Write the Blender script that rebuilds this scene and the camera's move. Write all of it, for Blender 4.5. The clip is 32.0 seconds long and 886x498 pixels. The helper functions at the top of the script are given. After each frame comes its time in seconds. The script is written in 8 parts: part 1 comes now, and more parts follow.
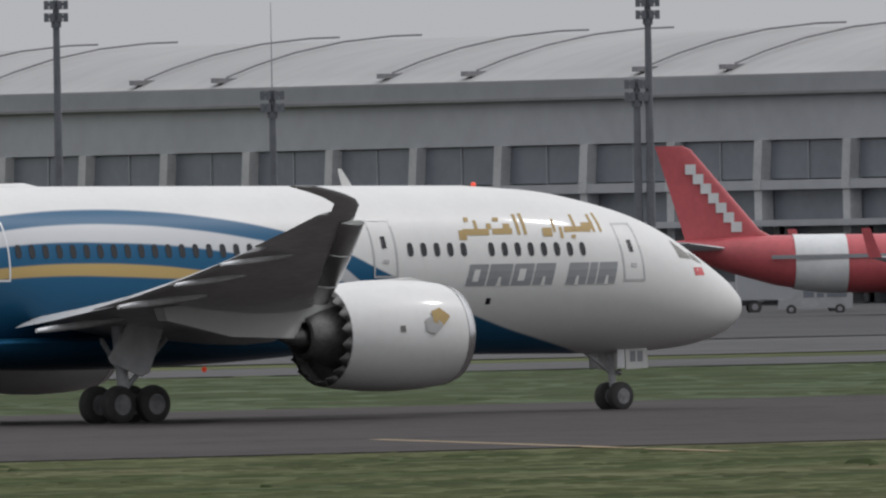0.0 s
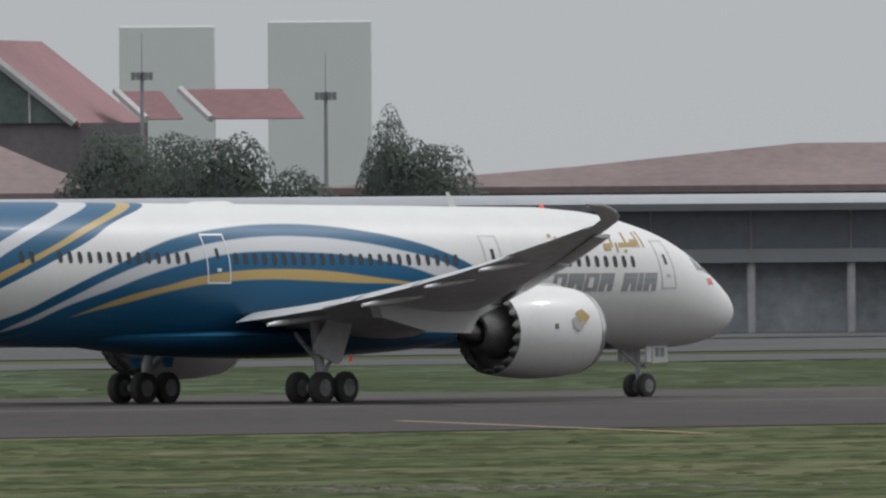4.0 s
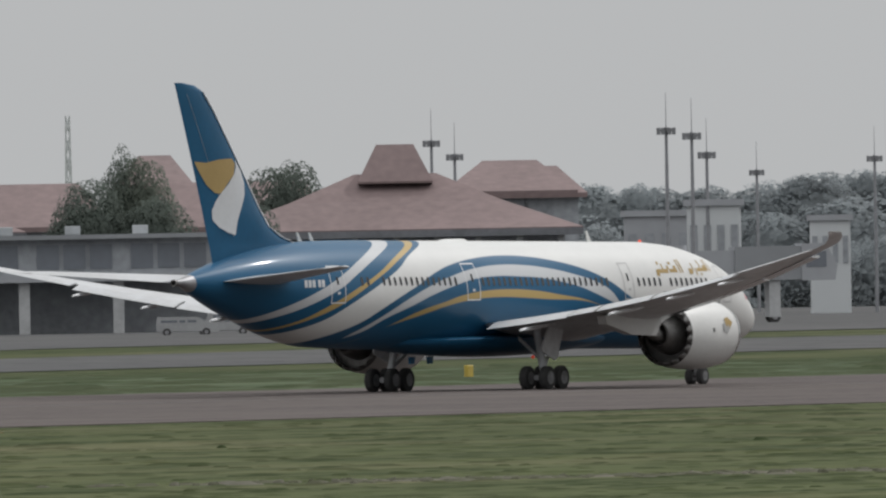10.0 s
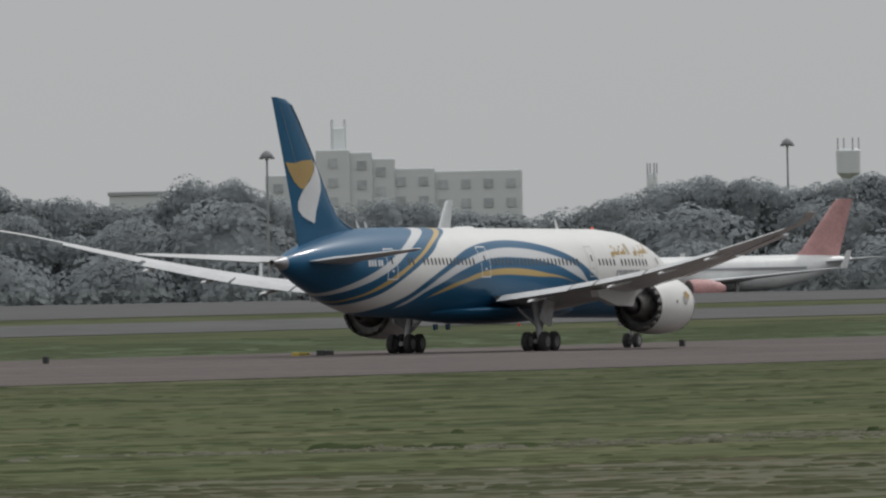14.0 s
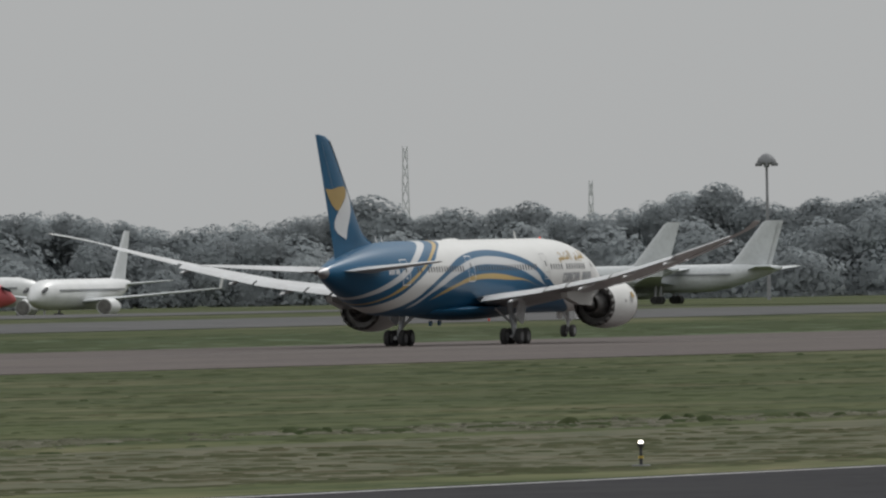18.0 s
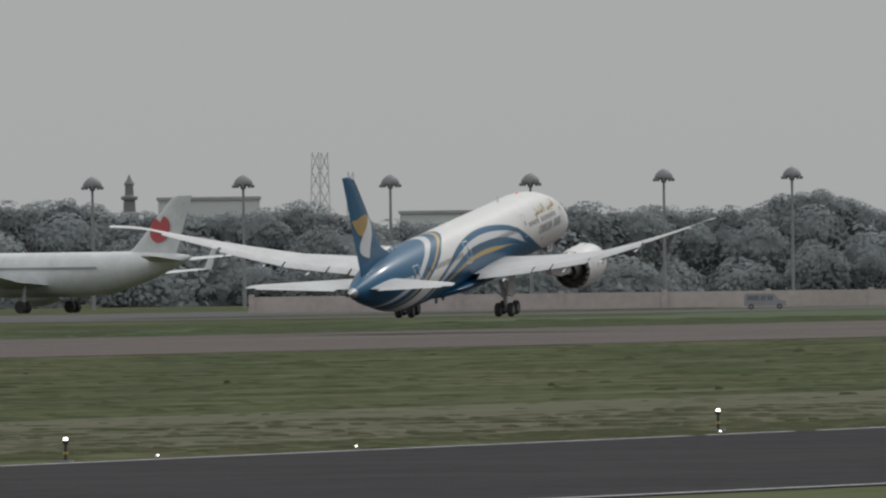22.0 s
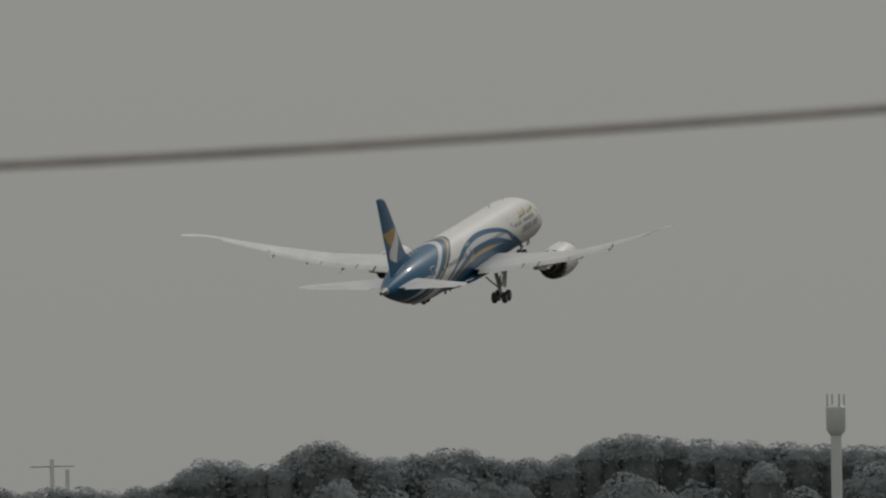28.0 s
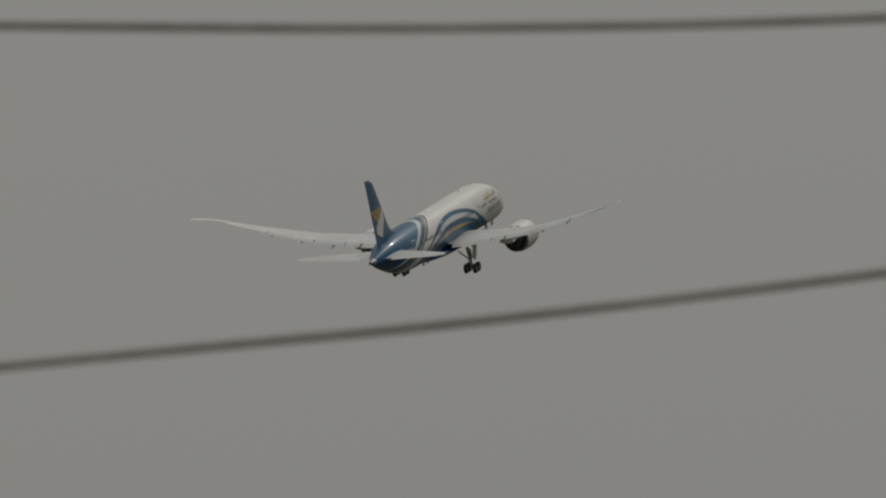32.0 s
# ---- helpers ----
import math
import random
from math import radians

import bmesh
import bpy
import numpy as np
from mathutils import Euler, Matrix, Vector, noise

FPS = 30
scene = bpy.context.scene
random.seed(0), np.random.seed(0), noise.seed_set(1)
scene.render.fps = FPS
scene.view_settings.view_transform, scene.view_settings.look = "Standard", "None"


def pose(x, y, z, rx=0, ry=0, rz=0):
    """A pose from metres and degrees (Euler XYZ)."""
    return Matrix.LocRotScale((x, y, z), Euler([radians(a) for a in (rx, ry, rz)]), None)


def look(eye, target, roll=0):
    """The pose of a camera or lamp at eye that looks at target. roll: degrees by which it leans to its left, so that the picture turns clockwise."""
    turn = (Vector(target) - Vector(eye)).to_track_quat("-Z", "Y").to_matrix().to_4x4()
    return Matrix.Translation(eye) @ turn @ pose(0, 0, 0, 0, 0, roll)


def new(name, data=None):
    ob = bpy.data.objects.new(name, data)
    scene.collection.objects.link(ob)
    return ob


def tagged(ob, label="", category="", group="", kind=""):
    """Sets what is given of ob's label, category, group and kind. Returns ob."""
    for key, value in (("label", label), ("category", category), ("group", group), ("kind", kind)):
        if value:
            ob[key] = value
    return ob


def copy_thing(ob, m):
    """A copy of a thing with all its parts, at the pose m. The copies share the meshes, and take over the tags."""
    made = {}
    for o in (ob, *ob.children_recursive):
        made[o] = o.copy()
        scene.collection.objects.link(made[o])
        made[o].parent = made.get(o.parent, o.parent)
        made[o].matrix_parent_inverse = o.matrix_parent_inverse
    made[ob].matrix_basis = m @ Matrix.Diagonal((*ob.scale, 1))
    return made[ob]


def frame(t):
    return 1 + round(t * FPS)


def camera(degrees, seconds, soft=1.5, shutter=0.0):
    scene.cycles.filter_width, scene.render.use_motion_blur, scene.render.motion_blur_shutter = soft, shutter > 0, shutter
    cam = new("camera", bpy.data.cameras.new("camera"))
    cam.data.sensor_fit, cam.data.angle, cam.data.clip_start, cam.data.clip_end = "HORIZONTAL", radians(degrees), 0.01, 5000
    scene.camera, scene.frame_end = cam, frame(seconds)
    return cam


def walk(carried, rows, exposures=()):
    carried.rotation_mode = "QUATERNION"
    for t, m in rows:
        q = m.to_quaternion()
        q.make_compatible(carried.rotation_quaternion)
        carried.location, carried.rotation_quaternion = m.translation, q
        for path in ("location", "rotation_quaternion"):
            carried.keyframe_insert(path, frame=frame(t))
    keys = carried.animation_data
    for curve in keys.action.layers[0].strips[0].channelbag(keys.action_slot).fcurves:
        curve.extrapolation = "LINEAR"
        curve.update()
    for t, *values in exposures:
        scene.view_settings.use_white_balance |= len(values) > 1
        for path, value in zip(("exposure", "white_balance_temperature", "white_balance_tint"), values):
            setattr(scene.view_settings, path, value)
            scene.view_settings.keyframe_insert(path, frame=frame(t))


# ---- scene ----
# The eye stands still on a roof terrace; the runway runs along +x, 664 m away in +y.
EYE_H, RWY_Y = 6.6, 661.24
cam = camera(2.0988, 32.0, soft=2.3)
PATH = [  # seconds, bearing from the runway's line, tilt, lean (degrees)
    (0, 51.1089, -0.0527, -1.041), (0.5, 49.6994, -0.0573, -0.966), (1, 48.4174, -0.0584, -0.795), (1.5, 47.1111, -0.0292, -0.616),
    (2, 45.7831, -0.0203, -0.493), (2.5, 44.4509, -0.0019, -0.455), (3, 43.3082, 0.0041, -0.431), (3.5, 42.1364, -0.0097, -0.448),
    (4, 40.9956, -0.0158, -0.441), (4.5, 39.8995, -0.0079, -0.435), (5, 38.8364, 0.0075, -0.431), (5.5, 37.7904, 0.0191, -0.429),
    (6, 36.7616, 0.0197, -0.508), (6.5, 35.7874, 0.0136, -0.53), (7, 34.8273, 0.0308, -0.535), (7.5, 33.9682, 0.0312, -0.546),
    (8, 33.1316, 0.0395, -0.62), (8.5, 32.2643, 0.0533, -0.752), (9, 31.4438, 0.0598, -0.851), (9.5, 30.6825, 0.0582, -0.944),
    (10, 29.9063, 0.0527, -1.047), (10.5, 29.0996, 0.0127, -1.077), (11, 28.4125, -0.016, -0.97), (11.5, 27.6935, -0.0164, -0.968),
    (12, 26.9725, 0.0288, -0.974), (12.5, 26.3522, 0.0698, -0.965), (13, 25.6731, 0.0655, -1.058), (13.5, 25.0332, 0.0337, -1.09),
    (14, 24.4602, 0.0108, -1.156), (14.5, 23.8476, 0.009, -1.135), (15, 23.2116, 0.0295, -1.099), (15.5, 22.6181, 0.017, -1.068),
    (16, 22.0836, 0.002, -1.044), (16.5, 21.5998, -0.002, -1.025), (17, 21.1449, 0.0062, -1.009), (17.5, 20.6946, 0.0204, -0.997),
    (18, 20.2342, 0.0317, -1.037), (18.5, 19.7694, 0.0333, -1.094), (19, 19.3502, 0.0251, -1.176), (19.5, 18.9407, -0.0145, -1.176),
    (20, 18.5291, -0.0214, -1.096), (20.5, 18.1134, 0.0265, -1.112), (21, 17.7082, 0.0421, -1.051), (21.5, 17.4219, 0.0424, -0.954),
    (22, 17.0957, 0.0325, -0.726), (22.5, 16.7112, 0.0775, -0.582), (23, 16.322, 0.16, -0.422), (23.5, 16.0093, 0.2386, -0.262),
    (24, 15.7305, 0.2722, -0.11), (24.5, 15.4381, 0.2559, 0.104), (25, 15.1359, 0.262, 0.157), (25.5, 14.8595, 0.3266, 0.114),
    (26, 14.5906, 0.3967, -0.027), (26.5, 14.3369, 0.4695, -0.198), (27, 14.1145, 0.5577, -0.394), (27.5, 13.9094, 0.6577, -0.592),
    (28, 13.695, 0.758, -0.791), (28.5, 13.4497, 0.8479, -0.994), (29, 13.1744, 0.9263, -1.141), (29.5, 12.9109, 1.0099, -1.345),
    (30, 12.7059, 1.1039, -1.555), (30.5, 12.4934, 1.2043, -1.737), (31, 12.2787, 1.2722, -1.858), (31.5, 12.0827, 1.3146, -1.973),
    (32, 11.9021, 1.3847, -2.08),
]
walk(cam, [(t, pose(0, 0, EYE_H, 90 + tilt, 0, pan - 90) @ pose(0, 0, 0, 0, 0, lean)) for t, pan, tilt, lean in PATH],
     [(0, 0.02, 6330, 14), (3, 0.04, 6300, 12.5), (6, 0.08, 6310, 11), (9, 0.12, 6450, 11.5), (13, -0.03, 6490, 11.5), (19, -0.08, 6520, 10.5), (22, -0.18, 6520, 10.5), (23.5, -0.43, 6560, 10.5), (25, -0.53, 6600, 10), (27, -0.6, 6700, 10), (29, -0.9, 6900, 10), (32, -0.98, 6950, 10)])

cam.data.dof.use_dof, cam.data.dof.focus_distance, cam.data.dof.aperture_fstop = True, 900.0, 170.0

# ---- light: bright hazy overcast, the sun high and veiled ----
world = bpy.data.worlds.new("hazy_sky")
scene.world = world
world.use_nodes = True
wn, wl = world.node_tree.nodes, world.node_tree.links
wn.clear()
w_sky = wn.new("ShaderNodeTexSky")
w_sky.sky_type, w_sky.sun_disc = "NISHITA", False
w_sky.sun_elevation, w_sky.sun_rotation = radians(44), radians(106)
w_sky.air_density, w_sky.dust_density, w_sky.ozone_density = 1.0, 6.0, 1.0
w_grey = wn.new("ShaderNodeHueSaturation")
w_grey.inputs["Saturation"].default_value = 0.12
wl.new(w_sky.outputs[0], w_grey.inputs["Color"])
w_tc = wn.new("ShaderNodeTexCoord")
w_sep = wn.new("ShaderNodeSeparateXYZ")
wl.new(w_tc.outputs["Generated"], w_sep.inputs[0])
w_rise = wn.new("ShaderNodeMapRange")  # overcast: the zenith is about three times as bright as the horizon
w_rise.inputs["From Min"].default_value, w_rise.inputs["From Max"].default_value = 0.0, 1.0
w_rise.inputs["To Min"].default_value, w_rise.inputs["To Max"].default_value = 0.50, 1.28
wl.new(w_sep.outputs["Z"], w_rise.inputs["Value"])
w_cloud = wn.new("ShaderNodeMix")
w_cloud.data_type = "RGBA"
w_cloud.inputs["Factor"].default_value = 0.9
w_cloud.inputs[7].default_value = (0.96, 0.985, 0.985, 1)
w_dim = wn.new("ShaderNodeVectorMath")
w_dim.operation = "SCALE"
w_dim.inputs["Scale"].default_value = 0.06
wl.new(w_grey.outputs[0], w_dim.inputs[0])
wl.new(w_dim.outputs[0], w_cloud.inputs[6])
w_bg = wn.new("ShaderNodeBackground")
w_out = wn.new("ShaderNodeOutputWorld")
wl.new(w_cloud.outputs[2], w_bg.inputs["Color"])
wl.new(w_rise.outputs[0], w_bg.inputs["Strength"])
wl.new(w_bg.outputs[0], w_out.inputs["Surface"])
sun = new("sun", bpy.data.lights.new("sun", "SUN"))
sun.data.energy, sun.data.angle, sun.data.color = 1.2, radians(2.0), (1.0, 0.98, 0.95)
sun.matrix_world = look((690, -200, 690), (0, 0, 0))


# ---- materials ----
def mat(name, color, rough=0.6, metal=0.0, vary=0.12, scale=1.0, bump=0.0, fine=8.0, coat=0.0, emit=0.0, stretch=(1, 1, 1), dirt=None, shine=0.5):
    """A surface with two scales of variation (broad stains, fine grain) and relief."""
    m = bpy.data.materials.new(name)
    m.use_nodes = True
    n, l = m.node_tree.nodes, m.node_tree.links
    b = n["Principled BSDF"]
    b.inputs["Roughness"].default_value, b.inputs["Metallic"].default_value = rough, metal
    b.inputs["Coat Weight"].default_value = coat
    b.inputs["Specular IOR Level"].default_value = shine
    b.inputs["Coat Roughness"].default_value = 0.1
    if emit:
        b.inputs["Emission Color"].default_value, b.inputs["Emission Strength"].default_value = (*color, 1), emit
    tc = n.new("ShaderNodeTexCoord")
    mp = n.new("ShaderNodeMapping")
    mp.inputs["Scale"].default_value = stretch
    l.new(tc.outputs["Object"], mp.inputs["Vector"])
    broad, grain = n.new("ShaderNodeTexNoise"), n.new("ShaderNodeTexNoise")
    for node, s in ((broad, scale), (grain, scale * fine)):
        node.inputs["Scale"].default_value, node.inputs["Detail"].default_value = s, 5
        l.new(mp.outputs[0], node.inputs["Vector"])
    mix = n.new("ShaderNodeMix")
    mix.data_type = "RGBA"
    dark = dirt or tuple(c * (1 - 2 * vary) for c in color)
    mix.inputs[6].default_value = (*dark, 1)
    mix.inputs[7].default_value = (*(min(1, c * (1 + vary)) for c in color), 1)
    add = n.new("ShaderNodeMath")
    add.operation = "MULTIPLY_ADD"
    add.inputs[1].default_value = 0.35
    l.new(grain.outputs["Fac"], add.inputs[0])
    half = n.new("ShaderNodeMath")
    half.operation = "MULTIPLY"
    half.inputs[1].default_value = 0.65
    l.new(broad.outputs["Fac"], half.inputs[0])
    l.new(half.outputs[0], add.inputs[2])
    ramp = n.new("ShaderNodeMapRange")
    ramp.inputs["From Min"].default_value, ramp.inputs["From Max"].default_value = 0.3, 0.62
    l.new(add.outputs[0], ramp.inputs["Value"])
    l.new(ramp.outputs[0], mix.inputs[0])
    l.new(mix.outputs[2], b.inputs["Base Color"])
    if bump:
        bp = n.new("ShaderNodeBump")
        bp.inputs["Strength"].default_value, bp.inputs["Distance"].default_value = 0.6, bump
        l.new(grain.outputs["Fac"], bp.inputs["Height"])
        l.new(bp.outputs[0], b.inputs["Normal"])
    return m


class Nodes:
    """Short hand for maths in a material's node tree."""

    def __init__(self, m):
        self.n, self.l = m.node_tree.nodes, m.node_tree.links

    def math(self, op, a, b=None, c=None):
        node = self.n.new("ShaderNodeMath")
        node.operation = op
        for i, v in enumerate((a, b, c)):
            if v is None:
                continue
            if isinstance(v, (int, float)):
                node.inputs[i].default_value = v
            else:
                self.l.new(v, node.inputs[i])
        return node.outputs[0]

    def curve(self, value, points, lo, hi, out_lo, out_hi):
        """A smooth curve through points, as output for value."""
        f = self.n.new("ShaderNodeFloatCurve")
        cv = f.mapping.curves[0]
        scaled = [((a - lo) / (hi - lo), (b - out_lo) / (out_hi - out_lo)) for a, b in points]
        cv.points[0].location, cv.points[1].location = scaled[0], scaled[-1]
        for q in scaled[1:-1]:
            cv.points.new(*q)
        f.mapping.update()
        self.l.new(self.math("DIVIDE", self.math("SUBTRACT", value, lo), hi - lo), f.inputs["Value"])
        return self.math("MULTIPLY_ADD", f.outputs[0], out_hi - out_lo, out_lo)

    def paint(self, under, mask, color):
        node = self.n.new("ShaderNodeMix")
        node.data_type = "RGBA"
        node.inputs[7].default_value = (*color, 1)
        self.l.new(mask, node.inputs[0])
        self.l.new(under, node.inputs[6])
        return node.outputs[2]


WHITE_P, BLUE_P, GOLD_P, SILVER_P = (0.62, 0.62, 0.605), (0.014, 0.088, 0.175), (0.42, 0.30, 0.12), (0.50, 0.51, 0.52)


def livery_material():
    """White gloss paint with the blue, silver and gold sweeps of the fuselage, laid out along its length (x) and height (z)."""
    m = mat("livery_paint", WHITE_P, 0.42, 0, 0.02, 0.5, coat=0.12, shine=0.12)
    k = Nodes(m)
    b = k.n["Principled BSDF"]
    base = b.inputs["Base Color"].links[0].from_socket
    tc = k.n.new("ShaderNodeTexCoord")
    sep = k.n.new("ShaderNodeSeparateXYZ")
    k.l.new(tc.outputs["Object"], sep.inputs[0])
    x, z = sep.outputs["X"], sep.outputs["Z"]

    def below(points):
        return k.math("MULTIPLY_ADD", k.math("SUBTRACT", k.curve(x, points, -34, 33, 0, 10), z), 14, 0.5)

    def aft(points):
        return k.math("MULTIPLY_ADD", k.math("SUBTRACT", k.curve(z, points, 1, 9, -40, 10), x), 12, 0.5)

    def clip(v):
        return k.math("MINIMUM", k.math("MAXIMUM", v, 0.0), 1.0)

    outer = [(-34, 1.6), (-21, 2.5), (-18.3, 3.15), (-15.9, 3.8), (-13.9, 4.58), (-12.1, 5.23), (-10.1, 5.84), (-7.8, 6.54), (-5.5, 6.99), (-2.2, 7.32), (0.7, 7.41), (3.4, 7.32), (5.8, 7.09), (8.2, 6.72), (10.6, 6.11), (13.4, 5.0), (17.7, 3.44), (23.6, 2.1), (33, 1.0)]
    inner = [(-34, 1.0), (-18, 2.4), (-15.6, 3.4), (-13, 4.44), (-10.8, 5.22), (-8.3, 5.9), (-6.2, 6.32), (-3.5, 6.71), (-0.5, 6.9), (2.3, 6.86), (4.9, 6.66), (7.4, 6.32), (9.6, 5.9), (10.9, 5.5), (13, 4.4), (33, 0.2)]
    second = [(-34, 0.6), (-16, 3.1), (-12.9, 4.17), (-10.7, 4.74), (-8.4, 5.34), (-6, 5.81), (-3.5, 6.17), (-1.1, 6.29), (1.2, 6.25), (3.5, 6.15), (5.8, 5.92), (8, 5.58), (9.4, 5.25), (12, 4.6), (33, 0.2)]
    gold_top = [(-34, 0.4), (-15, 2.9), (-11.8, 3.9), (-9.3, 4.55), (-7.1, 4.93), (-5.2, 5.27), (-2.8, 5.49), (0, 5.55), (2.8, 5.45), (5.6, 5.19), (8, 4.95), (11, 4.4), (33, 0.1)]
    gold_low = [(-34, 0.4), (-15, 2.9), (-12.6, 3.64), (-9.2, 4.28), (-6.6, 4.74), (-3.8, 5.04), (-1, 5.13), (1.8, 5.06), (4.2, 4.96), (8, 4.85), (11, 4.4), (33, 0.1)]
    col = k.paint(base, clip(below(outer)), BLUE_P)
    col = k.paint(col, clip(below(inner)), SILVER_P)
    col = k.paint(col, clip(below(second)), BLUE_P)
    col = k.paint(col, clip(below(gold_top)), GOLD_P)
    col = k.paint(col, clip(below(gold_low)), BLUE_P)
    e4 = [(1, -30), (3.32, -21.9), (3.96, -19.6), (4.74, -17.6), (5.39, -15.8), (6.1, -13.7), (6.83, -11.5), (7.5, -9.6), (8.2, -6.4), (9, -3)]
    e3 = [(1, -32), (4.0, -20.9), (4.75, -18.5), (5.4, -16.7), (6.05, -14.9), (6.63, -13.1), (7.37, -10.7), (8.2, -7.2), (9, -4)]
    e2 = [(1, -33), (4.0, -21.5), (4.75, -19.5), (5.48, -17.4), (6.06, -15.6), (6.66, -13.7), (7.37, -11.5), (8.22, -8.0), (9, -4.8)]
    e1 = [(1, -34), (4.0, -24.2), (4.51, -22.3), (5.29, -19.7), (5.89, -17.9), (6.54, -16.2), (7.38, -13.5), (8.3, -9.6), (9, -6.5)]
    e0 = [(1, -35), (3.9, -25.8), (4.39, -24.2), (5.04, -22.2), (5.82, -19.8), (6.47, -17.9), (7.4, -15.0), (8.3, -11.4), (9, -8.6)]
    for edge, color in ((e4, BLUE_P), (e3, GOLD_P), (e2, BLUE_P), (e1, SILVER_P), (e0, BLUE_P)):
        col = k.paint(col, clip(aft(edge)), color)
    k.l.new(col, b.inputs["Base Color"])
    return m


M_LIVERY = livery_material()
M_WHITE = mat("white_paint", WHITE_P, 0.42, 0, 0.03, 0.4, coat=0.12, shine=0.12)
M_BLUE = mat("blue_paint", BLUE_P, 0.36, 0, 0.06, 0.4, coat=0.12, shine=0.12)
M_GOLD = mat("gold_paint", (0.36, 0.255, 0.105), 0.6, 0, 0.05, 0.6, shine=0.2)
M_SILVER = mat("silver_paint", (0.56, 0.57, 0.58), 0.45, 0, 0.04, 0.5, shine=0.3)
M_EMBLEMGREY = mat("emblem_grey_paint", (0.33, 0.33, 0.325), 0.5, 0, 0.05, 0.6)
M_LETTER = mat("grey_letter_paint", (0.24, 0.25, 0.26), 0.4, 0, 0.03, 0.8)
M_WING = mat("light_grey_wing_paint", (0.48, 0.49, 0.50), 0.38, 0, 0.08, 0.35, dirt=(0.40, 0.40, 0.40))
# Wing grey, paled in the colour for light bounced off the ground
M_BELLY = mat("bounce_lit_grey_paint", (0.70, 0.71, 0.72), 0.5, 0, 0.1, 0.3, dirt=(0.52, 0.52, 0.52))
M_SHINE = mat("bare_aluminium_lip", (0.72, 0.72, 0.73), 0.22, 1.0, 0.03, 1.0)
M_NOZZLE = mat("heat_darkened_nozzle", (0.17, 0.165, 0.16), 0.42, 0.7, 0.25, 1.5)
M_DARK = mat("black_glass", (0.012, 0.013, 0.016), 0.15, 0, 0.05, 2.0)
M_COCKPIT = mat("tinted_cockpit_glass", (0.15, 0.145, 0.125), 0.12, 0, 0.05, 2.0)
M_HUB = mat("grimy_wheel_hub", (0.24, 0.24, 0.245), 0.6, 0.2, 0.2, 3.0)
M_RUBBER = mat("tyre_rubber", (0.05, 0.049, 0.049), 0.85, 0, 0.15, 3.0)
M_STEEL = mat("gear_steel", (0.30, 0.30, 0.31), 0.4, 0.5, 0.15, 2.0)
M_GEARPAINT = mat("gear_white_paint", (0.50, 0.51, 0.52), 0.5, 0, 0.12, 1.5)
M_LINE = mat("door_outline_paint", (0.62, 0.63, 0.64), 0.4, 0, 0.03, 1.0)
M_DOORGREY = mat("door_outline_grey", (0.40, 0.40, 0.40), 0.4, 0, 0.03, 1.0)
M_REDLAMP = mat("red_beacon_glass", (0.9, 0.10, 0.05), 0.2, 0, 0.0, 1.0, emit=0.25)
M_NAVLAMP = mat("white_nav_lamp", (1.0, 0.97, 0.9), 0.2, 0, 0.0, 1.0, emit=1.2)
M_RED = mat("red_paint", (0.50, 0.03, 0.035), 0.35, 0, 0.08, 0.4, coat=0.3)


# ---- mesh helpers ----
def part(name, bm, material, parent=None, label="", smooth=True):
    me = bpy.data.meshes.new(name)
    bm.normal_update()
    bm.to_mesh(me)
    bm.free()
    for m in material if isinstance(material, (list, tuple)) else (material,):
        me.materials.append(m)
    if smooth:
        me.shade_smooth()
        me.set_sharp_from_angle(angle=radians(38))
    ob = new(name, me)
    ob.parent = parent
    if label:
        ob["label"] = label
    return ob


def empty(name, m, label, category, group="", kind=""):
    ob = new(name)
    ob.empty_display_size = 0.2
    ob.matrix_basis = m
    return tagged(ob, label, category, group, kind)


def skin(bm, rings, cap=True, close=True, mat_index=0):
    """Joins rings of points into a skin."""
    vs = [[bm.verts.new(p) for p in r] for r in rings]
    n = len(rings[0])
    for a, b in zip(vs, vs[1:]):
        for i in range(n if close else n - 1):
            f = bm.faces.new((a[i], a[(i + 1) % n], b[(i + 1) % n], b[i]))
            f.material_index = mat_index
    if cap and close:
        bm.faces.new(vs[0][::-1]).material_index = mat_index
        bm.faces.new(vs[-1]).material_index = mat_index
    return bm


def lofted(rings, cap=True):
    bm = bmesh.new()
    skin(bm, rings, cap)
    bmesh.ops.recalc_face_normals(bm, faces=bm.faces)
    return bm


def circle(c, r, axis="x", n=24, ry=None):
    """A ring round c across an axis."""
    out = []
    for i in range(n):
        a = 2 * math.pi * i / n
        u, v = r * math.cos(a), (ry or r) * math.sin(a)
        out.append(Vector(c) + (Vector((0, u, v)) if axis == "x" else Vector((u, 0, v)) if axis == "y" else Vector((u, v, 0))))
    return out


def box(bm, lo, hi, m=None, bevel=0.0):
    """A box from corner to corner, with its edges eased."""
    b = bmesh.ops.create_cube(bm, size=1)
    s = Vector(hi) - Vector(lo)
    c = (Vector(hi) + Vector(lo)) / 2
    bmesh.ops.transform(bm, verts=b["verts"], matrix=(m or Matrix()) @ Matrix.Translation(c) @ Matrix.Diagonal((*s, 1)))
    if bevel:
        es = list({e for v in b["verts"] for e in v.link_edges})
        bmesh.ops.bevel(bm, geom=es, offset=bevel, segments=1, affect="EDGES")
    return bm


def boxed(lo, hi, m=None, bevel=0.0):
    return box(bmesh.new(), lo, hi, m, bevel)


